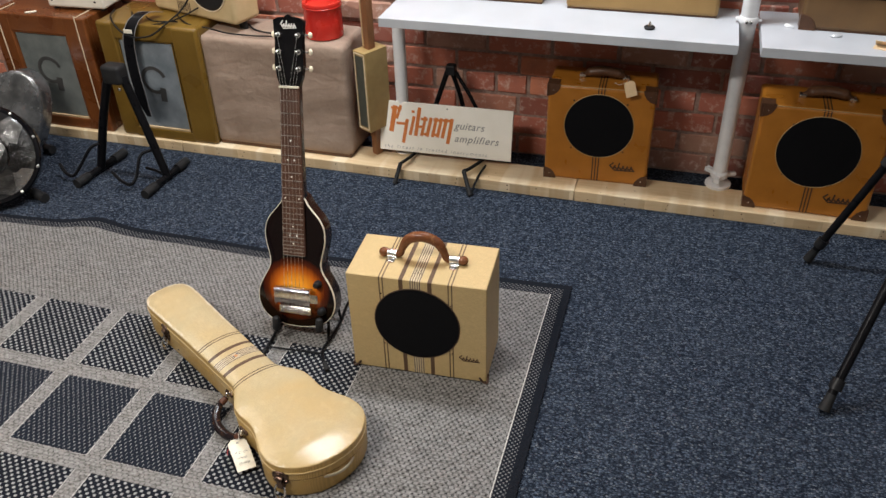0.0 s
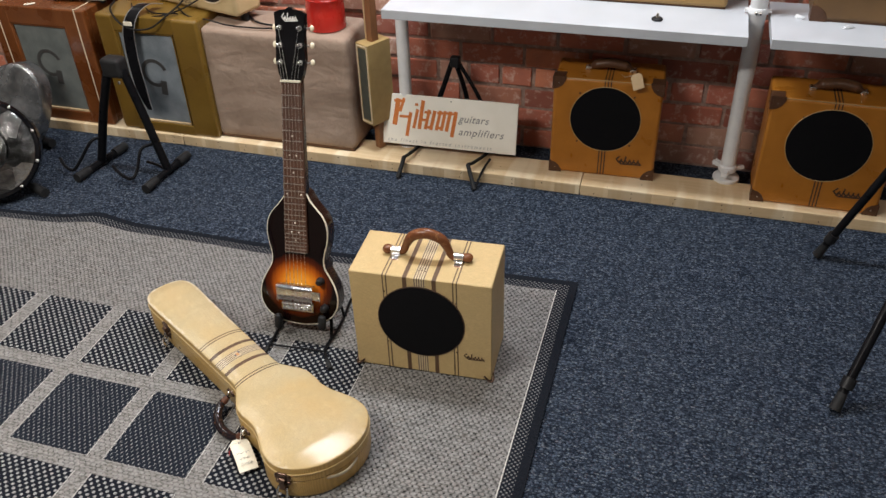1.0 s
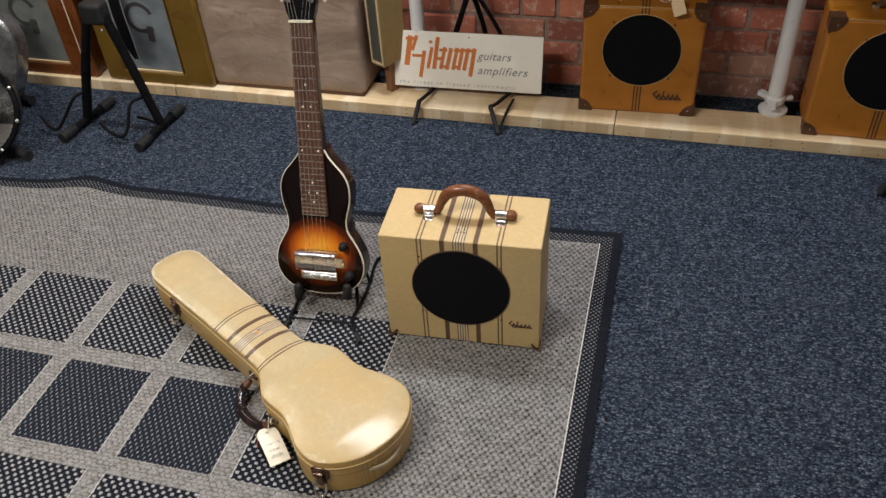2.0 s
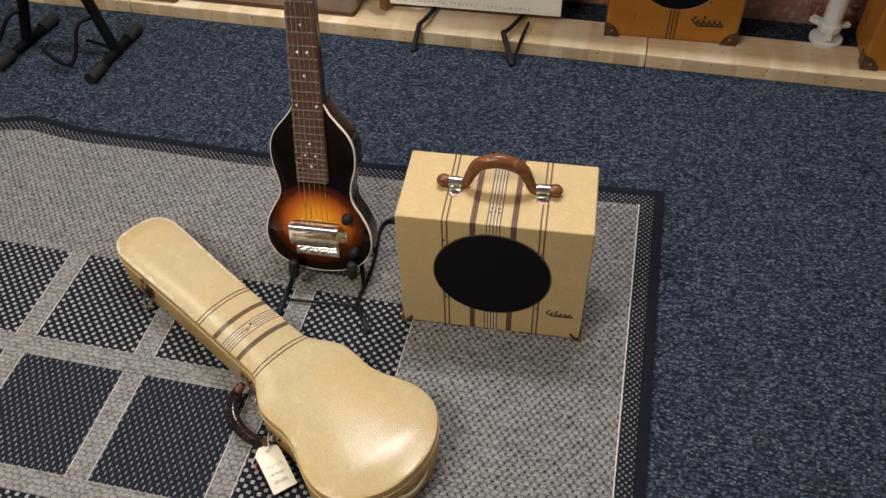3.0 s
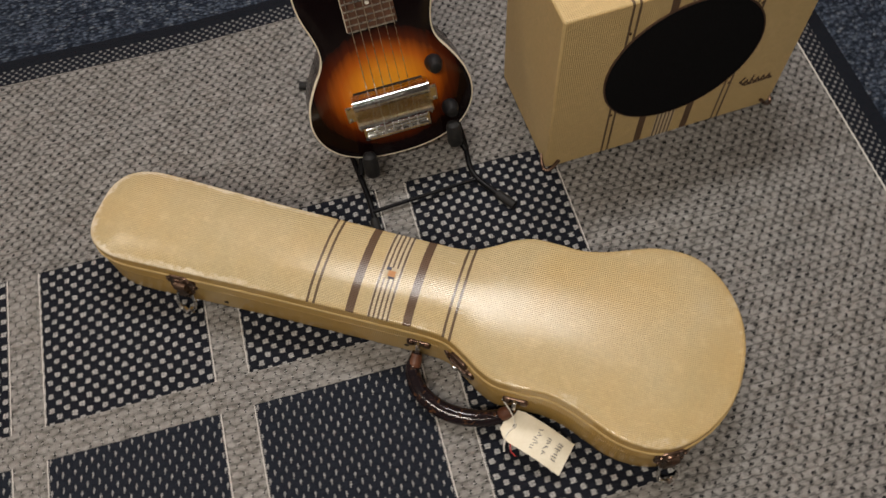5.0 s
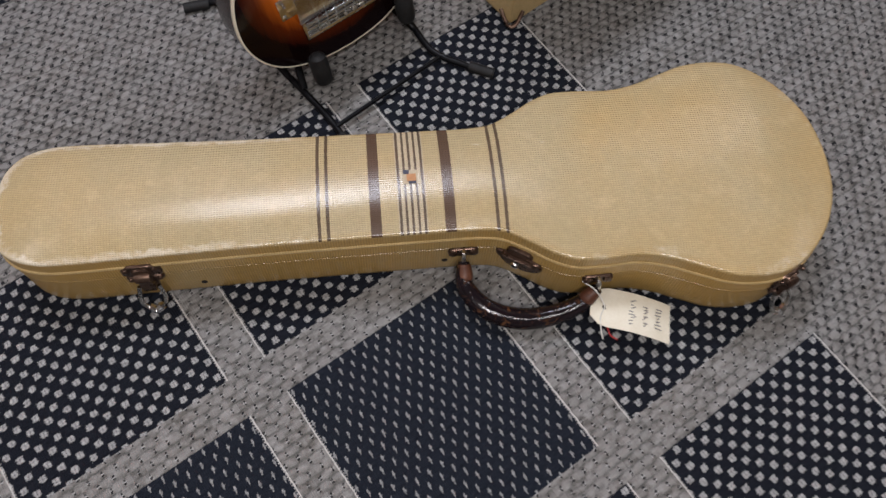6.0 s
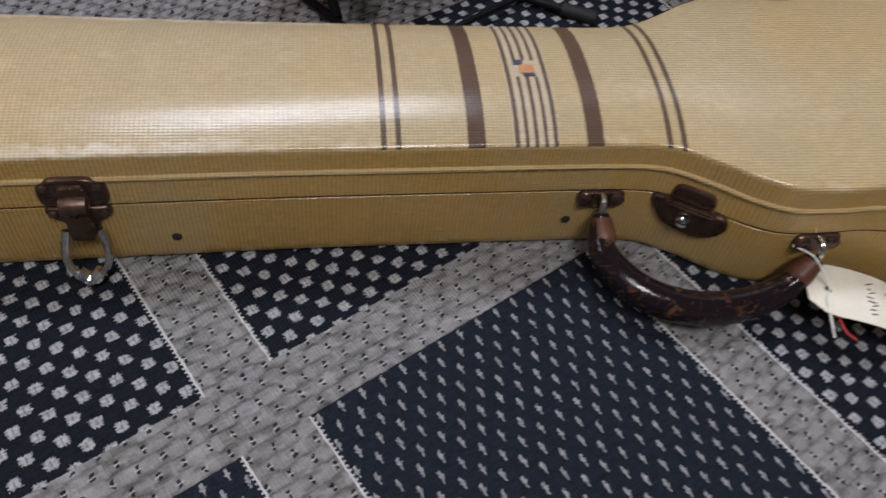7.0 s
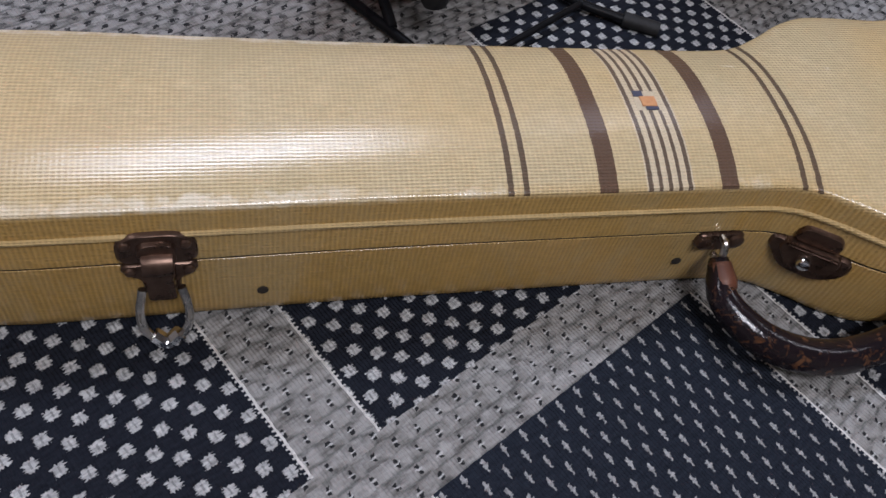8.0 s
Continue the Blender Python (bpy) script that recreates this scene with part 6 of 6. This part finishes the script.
# ---------- covered box and what stands on it ----------
def build_covered_box():
    t = thing("covered_crate", "crate covered with a creased taupe cloth standing on the batten", "covered box", wall_pose(-0.478, 0.030, 0.040))
    part("crate", one_box(0.008, 0.537, 0.006, 0.209, 0.0, 0.030, 0.002), CORNER_LEATHER, t, "dark brown crate base")
    bm = one_box(0, 0.545, 0, 0.215, 0.007, 0.420, 0.020, 4)
    bmesh.ops.subdivide_edges(bm, edges=[e for e in bm.edges if e.calc_length() > 0.12], cuts=14, use_grid_fill=True)
    for v in bm.verts:
        n = noise.noise((v.co.x * 5, v.co.y * 5, v.co.z * 11))
        k = min(v.co.z / 0.1, 1.0)
        v.co.y -= 0.006 * n * k
        v.co.x += 0.004 * noise.noise((v.co.z * 9, v.co.y * 6, 3.0)) * k
        v.co.z += 0.004 * noise.noise((v.co.x * 7, v.co.y * 7, 8.0)) * k
    level = bm.faces.layers.int.get("level")
    for f in bm.faces:
        f[level] = 0
    part("cloth_cover", bm, CLOTH, t, "creased taupe cloth")


build_covered_box()


def build_tan_combo():
    t = thing("guitar_amplifier", "straw coloured amplifier with dark stripes and round speaker hole", "amplifier",
              Matrix.Translation((-0.533, 1.308, 0.488)) @ Matrix.Rotation(radians(-16), 4, "Z"))
    W, H = 0.205, 0.27
    part("cabinet", one_box(-W, W, 0.0, 0.125, 0.0, H, 0.016, 3), speckled("straw_cloth", (0.50, 0.37, 0.19), (0.58, 0.44, 0.24), 20, 0.5, 0, 0.25, 700), t)
    part("speaker_hole", one_lathe([(0.092, -0.003), (0.092, 0.0012), (0.088, 0.0014)], 40, Matrix.Translation((0.085, 0, 0.128)) @ Matrix.Rotation(math.pi / 2, 4, "X")), SEAM_BLACK, t)
    part("speaker_cone", one_lathe([(0.082, 0.002), (0.036, 0.0022), (0.032, 0.006), (0.006, 0.012)], 32, Matrix.Translation((0.085, 0, 0.128)) @ Matrix.Rotation(math.pi / 2, 4, "X")), RUBBER, t)
    for x in (-0.14, -0.16, 0.17, 0.185):
        part("rubber_foot", one_lathe([(0.010, -0.027 if x > 0 else -0.002), (0.011, 0.002)], 12, Matrix.Translation((x, 0.06, 0))), RUBBER, t)
    for k in range(9):
        x = -0.075 + 0.0075 * k
        part("stripe", one_box(x, x + 0.003, -0.0008, 0.002, 0.016, 0.050), LOGO_BROWN, t)
    part("grille_ring", one_tube([(0.085 + 0.092 * math.cos(a), -0.001, 0.128 + 0.092 * math.sin(a)) for a in (2 * math.pi * k / 40 for k in range(41))], 0.0022, 6, 1, ends=False), PIPING, t)


build_tan_combo()


def build_red_tin():
    t = thing("red_tin", "bright red open tin with a rolled rim on the covered crate", "tin", wall_pose(-0.034, 0.123, 0.462))
    prof = [(0.058, 0.0), (0.064, 0.002), (0.0655, 0.006), (0.0650, 0.060), (0.0650, 0.104), (0.0662, 0.106), (0.0662, 0.118), (0.0648, 0.121), (0.0630, 0.1205),
            (0.0560, 0.117), (0.0545, 0.112), (0.0545, 0.020), (0.050, 0.012), (0.020, 0.011)]
    part("body", one_lathe(prof, 48), RED_TIN, t)
    part("rim", one_lathe([(0.0661, 0.1035), (0.0672, 0.1045), (0.0672, 0.1075), (0.0661, 0.1085)], 48), RED_TIN, t)
    # near-black disc high in the hollow, in place of the shade inside
    part("inside", one_lathe([(0.0540, 0.090), (0.030, 0.0905), (0.004, 0.091)], 32), SEAM_BLACK, t, "dark disc standing in for the tin's shaded inside")


build_red_tin()


def cable(pts, label, r=0.0027):
    ob = part("cable", one_tube(pts, r, 8, 10), CABLE)
    ob.matrix_world = pose(-0.024, 0.029, 0, 0, 0, -1.1)
    tagged(ob, label, "cable", "cables")


cable([(-0.60, 1.26, 0.495), (-0.52, 1.20, 0.488), (-0.45, 1.215, 0.474), (-0.36, 1.20, 0.468), (-0.22, 1.205, 0.468), (-0.15, 1.24, 0.467), (-0.17, 1.30, 0.467)], "black audio cable trailing over the covered crate")
cable([(-0.78, 1.25, 0.494), (-0.73, 1.185, 0.492), (-0.68, 1.168, 0.482), (-0.60, 1.178, 0.493), (-0.55, 1.22, 0.505), (-0.50, 1.27, 0.53)], "black audio cable looped over the olive cabinet")
cable([(-0.70, 1.22, 0.494), (-0.66, 1.19, 0.494), (-0.62, 1.185, 0.494), (-0.56, 1.20, 0.494)], "black cable with a plug lying on the cabinet")


cable([(-0.86, 1.26, 0.494), (-0.82, 1.18, 0.496), (-0.76, 1.134, 0.470), (-0.70, 1.126, 0.452), (-0.63, 1.130, 0.462), (-0.58, 1.160, 0.497), (-0.54, 1.215, 0.535), (-0.50, 1.23, 0.60), (-0.485, 1.24, 0.70)], "thin black cable drooping over the olive cabinet's edge", 0.0032)
cable([(-0.34, 1.30, 0.468), (-0.28, 1.25, 0.468), (-0.20, 1.235, 0.469), (-0.12, 1.27, 0.468), (-0.10, 1.33, 0.468)], "black cable coiled on the covered crate", 0.0036)


# ---------- two framed speaker cabinets ----------
def ribbon(bm, pts, half, z):
    """A flat bar of one width along a bent line."""
    rows = []
    for i, (px, py) in enumerate(pts):
        (ax, ay), (cx, cy) = pts[max(i - 1, 0)], pts[min(i + 1, len(pts) - 1)]
        d = Vector((cx - ax, cy - ay, 0)).normalized()
        nrm = Vector((-d.y, d.x, 0)) * half
        rows.append([bm.verts.new(Vector((px, py, zz)) + s * nrm) for s, zz in ((-1, 0), (1, 0), (1, z), (-1, z))])
    for a, b in zip(rows, rows[1:]):
        for k in range(4):
            bm.faces.new((a[k], a[(k + 1) % 4], b[(k + 1) % 4], b[k]))
    bm.faces.new(rows[0])
    bm.faces.new(rows[-1])
    return bm


def build_framed_cab(m, W, H, panel, mark, wood, cloth, piping, label, bevel):
    t = thing("speaker_cabinet", label, "speaker cabinet", m, "framed speaker cabinets")
    D = 0.24
    x0, x1, z0, z1 = panel
    part("box", one_box(0.002, W - 0.002, 0.014, D, 0, H - 0.001, bevel, 4), wood, t)
    part("stile", one_box(0, x0, 0, 0.03, 0, H, bevel, 4), wood, t)
    part("stile", one_box(x1, W, 0, 0.03, 0, H, bevel, 4), wood, t)
    part("rail", one_box(x0 - 0.012, x1 + 0.012, 0.0006, 0.028, 0.0005, z0, 0.004), wood, t)
    part("rail", one_box(x0 - 0.012, x1 + 0.012, 0.0006, 0.028, z1, H - 0.0005, 0.005), wood, t)
    part("grille_cloth", one_box(x0, x1, 0.010, 0.0135, z0, z1), cloth, t, "grey grille cloth")
    for a, b, c, d in ((x0, x1, z0, z0 + 0.007), (x0, x1, z1 - 0.004, z1), (x0, x0 + 0.004, z0, z1), (x1 - 0.004, x1, z0, z1)):
        part("inner_trim", one_box(a, b, 0.003, 0.012, c, d, 0.001), PALE_WOOD if c == z0 and b == x1 and a == x0 else wood, t)
    R = 0.047
    bm = ribbon(bmesh.new(), [(R * math.cos(a), R * math.sin(a)) for a in (radians(18 + 262 * k / 18) for k in range(19))] + [(0.50 * R, -0.86 * R), (0.78 * R, -0.70 * R)], 0.0068, 0.0012)
    ribbon(bm, [(0.62 * R, -0.60 * R), (0.55 * R, -1.20 * R), (0.50 * R, -1.75 * R)], 0.0118, 0.0019)
    mk = part("round_mark", bm, DARK_PRINT, t, "dark rounded mark on the cloth")
    mk.matrix_local = Matrix.Translation((mark[0], 0.0096, mark[1])) @ Matrix.Rotation(math.pi / 2, 4, "X")
    for x in piping:
        part("piping", one_tube([(x, -0.0004, 0.06), (x, -0.0006, H / 2), (x, -0.0004, H - 0.012), (x, 0.010, H + 0.0002), (x, 0.10, H + 0.0004)], 0.0019, 6, 3), PIPING, t, "cream inlaid line")
    return t


DARK_PRINT = speckled("dark_print", (0.030, 0.029, 0.028), (0.055, 0.052, 0.05), 100, 0.7)
build_framed_cab(wall_pose(-1.338, 0.014, 0.040), 0.414, 0.448, (0.084, 0.318, 0.043, 0.380), (0.196, 0.232), ORANGE_WOOD, GREEN_GREY_CLOTH, (0.038, 0.378),
                 "orange-brown wooden speaker cabinet with grey cloth panel and cream lines", 0.006)
build_framed_cab(wall_pose(-0.877, 0.010, 0.040), 0.409, 0.448, (0.077, 0.302, 0.040, 0.388), (0.190, 0.236), OLIVE_WOOD, BLUE_GREY_CLOTH, (),
                 "olive-gold framed speaker cabinet with blue-grey cloth panel", 0.013)


def build_cream_amp():
    t = thing("tube_amplifier", "cream painted metal amplifier standing on the wooden cabinet", "amplifier", wall_pose(-1.120, 0.085, 0.488, 3))
    part("case", one_box(0, 0.235, 0, 0.16, 0.008, 0.20, 0.010, 3), CREAM_PAINT, t)
    for x in (0.02, 0.215):
        for y in (0.02, 0.14):
            part("foot", one_lathe([(0.010, 0), (0.011, 0.009)], 14, Matrix.Translation((x, y, 0))), RUBBER, t)
    for x in (0.022, 0.20):
        part("screw_head", one_lathe([(0.004, 0), (0.003, 0.0015), (0.001, 0.002)], 10, Matrix.Translation((x, 0, 0.035)) @ Matrix.Rotation(math.pi / 2, 4, "X")), BLACK_METAL, t)
    part("panel", one_box(0.03, 0.205, -0.001, 0.004, 0.07, 0.18, 0.002), RUBBER, t)


build_cream_amp()
tagp = thing("paper_tag", "small white paper tag lying on the wooden cabinet", "tag", wall_pose(-1.165, 0.040, 0.489, 35))
part("paper", one_box(-0.02, 0.02, -0.008, 0.008, 0.0, 0.0015, 0.0005, 1), TAG_PAPER, tagp)


STITCH = speckled("pale_grey_thread", (0.16, 0.155, 0.15), (0.26, 0.25, 0.24), 300, 0.8)


def build_strap():
    t = thing("guitar_strap", "black guitar strap with a white label hanging before the cabinet", "strap", pose(-0.024, 0.029, 0, 0, 0, -1.1))
    path = smooth_path([(-0.665, 1.245, 0.505), (-0.688, 1.175, 0.520), (-0.716, 1.132, 0.470), (-0.730, 1.125, 0.38), (-0.730, 1.122, 0.28), (-0.720, 1.118, 0.20), (-0.708, 1.116, 0.150)], 8)
    bm = bmesh.new()
    rows = []
    for i, p in enumerate(path):
        f = i / (len(path) - 1)
        w = 0.020 if f < 0.75 else 0.020 - 0.012 * (f - 0.75) / 0.25
        nrm = Vector((0, 0.003, 0))
        side = Vector((1, 0.15, 0)) * w
        rows.append([bm.verts.new(p + s * side + k * nrm) for s, k in ((-1, 0), (1, 0), (1, 1), (-1, 1))])
    for a, b in zip(rows, rows[1:]):
        for k in range(4):
            bm.faces.new((a[k], a[(k + 1) % 4], b[(k + 1) % 4], b[k]))
    bm.faces.new(rows[0])
    bm.faces.new(rows[-1])
    part("webbing", bm, BLACK_METAL, t)
    for s in (-1, 1):
        part("edge_piping", one_tube([Vector(p) + Vector((s * (0.020 if k < 36 else 0.020 - 0.0010 * (k - 36)), -0.001 + s * 0.004, 0)) for k, p in enumerate(path)][::6], 0.0013, 6, 4), STITCH, t, "pale edge stitching")
    part("white_label", one_box(-0.734, -0.700, 1.1235, 1.1265, 0.464, 0.478, 0.0008, 1, m=None), TAG_PAPER, t, "white label on the strap")


build_strap()


# ---------- folding guitar stand in the background ----------
def build_floor_stand():
    t = thing("guitar_stand", "black folding A-frame guitar stand with thick rubber feet on the carpet", "stand", pose(-0.024, 0.029, 0, 0, 0, -1.1))
    part("hinge_block", one_box(-0.709, -0.634, 0.925, 0.980, 0.358, 0.425, 0.012, 3), RUBBER, t)
    part("leg", one_tube([(-0.694, 0.95, 0.395), (-0.760, 0.94, 0.22), (-0.824, 0.932, 0.022)], 0.0150, 12, 3), BLACK_METAL, t)
    part("leg", one_tube([(-0.640, 0.95, 0.385), (-0.594, 0.945, 0.20), (-0.551, 0.938, 0.022)], 0.0150, 12, 3), BLACK_METAL, t)
    for xa, xb in ((-0.835, -0.813), (-0.555, -0.545)):
        part("foot_bar", one_tube([(xa, 0.811, 0.018), (xb, 1.051, 0.018)], 0.0120, 12, 2), BLACK_METAL, t)
        d = Vector((xb - xa, 0.24, 0)).normalized()
        for p, s in ((Vector((xa, 0.811, 0.018)), 1), (Vector((xb, 1.051, 0.018)), -1)):
            part("rubber_foot", one_tube([p - d * s * 0.006, p + d * s * 0.055], 0.0165, 14, 2), RUBBER, t)
    part("hook_arm", one_tube([(-0.790, 0.936, 0.120), (-0.815, 0.900, 0.118), (-0.850, 0.865, 0.060), (-0.875, 0.842, 0.026), (-0.915, 0.850, 0.030), (-0.950, 0.872, 0.046)], 0.0058, 10), BLACK_METAL, t, "bent support arm")
    part("hook_arm", one_tube([(-0.585, 0.940, 0.120), (-0.615, 0.905, 0.110), (-0.620, 0.865, 0.050), (-0.634, 0.842, 0.026), (-0.680, 0.852, 0.028), (-0.726, 0.872, 0.044)], 0.0058, 10), BLACK_METAL, t, "bent support arm")
    part("brace", one_tube([(-0.635, 0.94, 0.040), (-0.600, 0.945, 0.030), (-0.560, 0.94, 0.022)], 0.005, 8), BLACK_METAL, t)
    part("screw_head", one_lathe([(0.006, 0), (0.005, 0.003), (0.002, 0.004)], 12, Matrix.Translation((-0.650, 0.930, 0.345)) @ Matrix.Rotation(math.pi / 2, 4, "X")), NICKEL, t)


build_floor_stand()


# ---------- metal-bodied guitars on a stand, left of the cabinets ----------
def build_resonator(m, R, label):
    t = thing("resonator_guitar", label, "guitar", m, "metal-bodied guitars")
    part("body", one_lathe([(R * 0.97, -0.035), (R, -0.03), (R, 0.03), (R * 0.97, 0.036), (R * 0.9, 0.038)], 48), BLACK_LACQUER, t, "black rim")
    part("face", one_lathe([(R * 0.90, 0.030), (R * 0.90, 0.040), (R * 0.80, 0.046), (R * 0.45, 0.050), (R * 0.40, 0.042), (R * 0.12, 0.054), (R * 0.05, 0.055)], 48), MOTTLED, t, "shiny metal face with reflections painted as facets")
    for k in range(10):
        a = 2 * math.pi * k / 10 + 0.2
        part("rim_bolt", one_lathe([(0.006, 0), (0.005, 0.006), (0.002, 0.008)], 8, Matrix.Translation((R * 0.95 * math.cos(a), R * 0.95 * math.sin(a), 0.036))), NICKEL, t)
    part("hand_plate", one_box(-R * 0.6, R * 0.2, -0.018, 0.018, 0.050, 0.056, 0.002), NICKEL, t)


build_resonator(look((-1.056, 0.722, 0.174), (-0.266, -0.268, 0.784)) @ Matrix.Rotation(math.pi, 4, "Y"), 0.171, "round metal resonator guitar body with black rim on a stand")
rs = thing("guitar_stand", "black guitar stand with grey rubber feet under metal guitars", "stand", pose(-0.024, 0.029, 0, 0, 0, -1.1))
part("rail", one_tube([(-1.24, 0.80, 0.018), (-1.05, 0.745, 0.018), (-0.895, 0.700, 0.018)], 0.010, 10, 4), BLACK_METAL, rs)
part("rail", one_tube([(-1.40, 1.06, 0.018), (-1.22, 1.02, 0.018), (-1.10, 1.000, 0.022)], 0.010, 10, 4), BLACK_METAL, rs)
part("rubber_foot", one_tube([(-0.945, 0.716, 0.018), (-0.880, 0.694, 0.018)], 0.0165, 12, 2), RUBBER, rs)
part("rubber_foot", one_tube([(-1.16, 1.010, 0.020), (-1.09, 0.996, 0.022)], 0.0165, 12, 2), RUBBER, rs)
part("upright", one_tube([(-1.20, 0.80, 0.018), (-1.195, 0.86, 0.12), (-1.225, 0.885, 0.22), (-1.29, 0.90, 0.42)], 0.016, 10, 4), BLACK_METAL, rs)
part("cradle_arm", one_tube([(-1.20, 1.03, 0.018), (-1.20, 0.97, 0.030), (-1.20, 0.93, 0.052)], 0.008, 10, 4), BLACK_METAL, rs)


def build_big_resonator():
    nz = Vector((0.22, -0.93, 0.28)).normalized()
    along = Vector((0.97, -0.05, -0.20))
    along = (along - nz * along.dot(nz)).normalized()
    side = nz.cross(along)
    m = Matrix.Identity(4)
    for r in range(3):
        m[r][0], m[r][1], m[r][2] = along[r], side[r], nz[r]
    t = thing("resonator_guitar", "large silver metal-bodied guitar lying on its side behind the round one", "guitar", Matrix.Translation((-1.295, 1.000, 0.215)) @ m, "metal-bodied guitars")
    st = half_outline([(-0.24, 0.0), (-0.236, 0.05), (-0.215, 0.095), (-0.17, 0.125), (-0.11, 0.128), (-0.05, 0.112), (0.0, 0.108), (0.05, 0.125), (0.11, 0.158), (0.16, 0.165), (0.21, 0.13), (0.235, 0.07), (0.24, 0.0)], 5)
    part("body", loft(bmesh.new(), st, [(0.01, -0.04), (0.0, -0.034), (0.0, 0.034), (0.004, 0.040), (0.012, 0.043)]), DULL_METAL, t)
    part("neck", one_box(-0.70, -0.22, -0.024, 0.024, 0.02, 0.05, 0.006), DARK_SIDE, t)


build_big_resonator()


# ---------- tripod stand at the right ----------
def build_tripod():
    t = thing("tripod_stand", "black tripod stand with clamped legs on the carpet", "stand", pose(0, 0, 0))
    hub = Vector((1.928, 0.993, 0.89))
    for p in (Vector((1.600, 1.010, 0.012)), Vector((1.598, 0.376, 0.012)), Vector((2.42, 0.90, 0.012))):
        d = (hub - p).normalized()
        lg = part("leg", one_tube([p + d * 0.02, hub], 0.0115, 12, 2), BLACK_METAL, t)
        part("rubber_foot", one_tube([p - d * 0.004, p + d * 0.040], lambda q: 0.0145 - 0.003 * q, 12, 6), RUBBER, lg)
        part("clamp", one_tube([p + d * 0.052, p + d * 0.080], 0.0165, 12, 2), BLACK_PLASTIC, lg)
        part("upper_clamp", one_tube([p + d * 0.36, p + d * 0.41], 0.0175, 12, 2), RUBBER, lg)
    part("hub", one_lathe([(0.03, -0.05), (0.034, -0.045), (0.034, 0.04), (0.022, 0.06)], 20, Matrix.Translation(hub)), BLACK_PLASTIC, t)
    part("mast", one_lathe([(0.0125, 0.0), (0.0125, 0.55)], 14, Matrix.Translation(hub)), BLACK_METAL, t)


build_tripod()


# ---------- bricks ----------
def build_bricks():
    rnd = random.Random(11)
    meshes = []
    for w in (0.214, 0.214, 0.214, 0.103, 0.103):
        bm = one_box(-w / 2, w / 2, 0.0, 0.05, -0.033, 0.033, 0.004, 1)
        for v in bm.verts:
            v.co += Vector((rnd.uniform(-1, 1) * 0.0018, rnd.uniform(-1, 1) * 0.0018, rnd.uniform(-1, 1) * 0.0018))
        me = bpy.data.meshes.new("brick")
        bm.to_mesh(me)
        bm.free()
        me.materials.append(BRICK)
        meshes.append((w, me))
    for row in range(11):
        x = -1.30 + (0.0 if row % 2 else 0.112)
        z = 0.033 + 0.008 + row * 0.0765
        k = 0
        header = row % 4 == 3
        while x < 2.25:
            w, me = meshes[rnd.choice((3, 4))] if header else meshes[rnd.choice((0, 1, 2))]
            ob = new("brick", me)
            ob.parent = wall
            ob.location = (x + w / 2, -rnd.uniform(0.0, 0.006), z + rnd.uniform(-0.002, 0.002))
            ob.rotation_euler = (rnd.uniform(-0.01, 0.01), rnd.uniform(-0.008, 0.008), rnd.uniform(-0.012, 0.012))
            x += w + 0.012
    # higher courses and the far ends, joined
    verts, faces = [], []

    def block(x0, x1, z0, z1):
        y = -rnd.uniform(0.0, 0.006)
        k = len(verts)
        b = 0.004
        verts.extend([(x0, 0.03, z0), (x1, 0.03, z0), (x1, 0.03, z1), (x0, 0.03, z1), (x0, y + b, z0), (x1, y + b, z0), (x1, y + b, z1), (x0, y + b, z1),
                      (x0 + b, y, z0 + b), (x1 - b, y, z0 + b), (x1 - b, y, z1 - b), (x0 + b, y, z1 - b)])
        faces.append((k + 8, k + 9, k + 10, k + 11))
        for p in range(4):
            q = (p + 1) % 4
            faces.append((k + p, k + q, k + 4 + q, k + 4 + p))
            faces.append((k + 4 + p, k + 4 + q, k + 8 + q, k + 8 + p))

    for row in range(32):
        z = 0.008 + row * 0.0765
        x = X0 + (0.02 if row % 2 else 0.13)
        while x < X1 - 0.22 and z + 0.066 < CEIL:
            w = rnd.choice((0.208, 0.214, 0.218))
            if row >= 11 or x + w < -1.32 or x > 2.36:
                block(x, x + w, z, z + 0.066)
            x += w + 0.012
    me = bpy.data.meshes.new("brick_courses")
    me.from_pydata(verts, [], faces)
    me.materials.append(BRICK_FAR)
    ob = new("brick_courses", me)
    ob.parent = wall
    tagged(ob, "old red bricks of the higher courses", "", "", "stuff")


build_bricks()
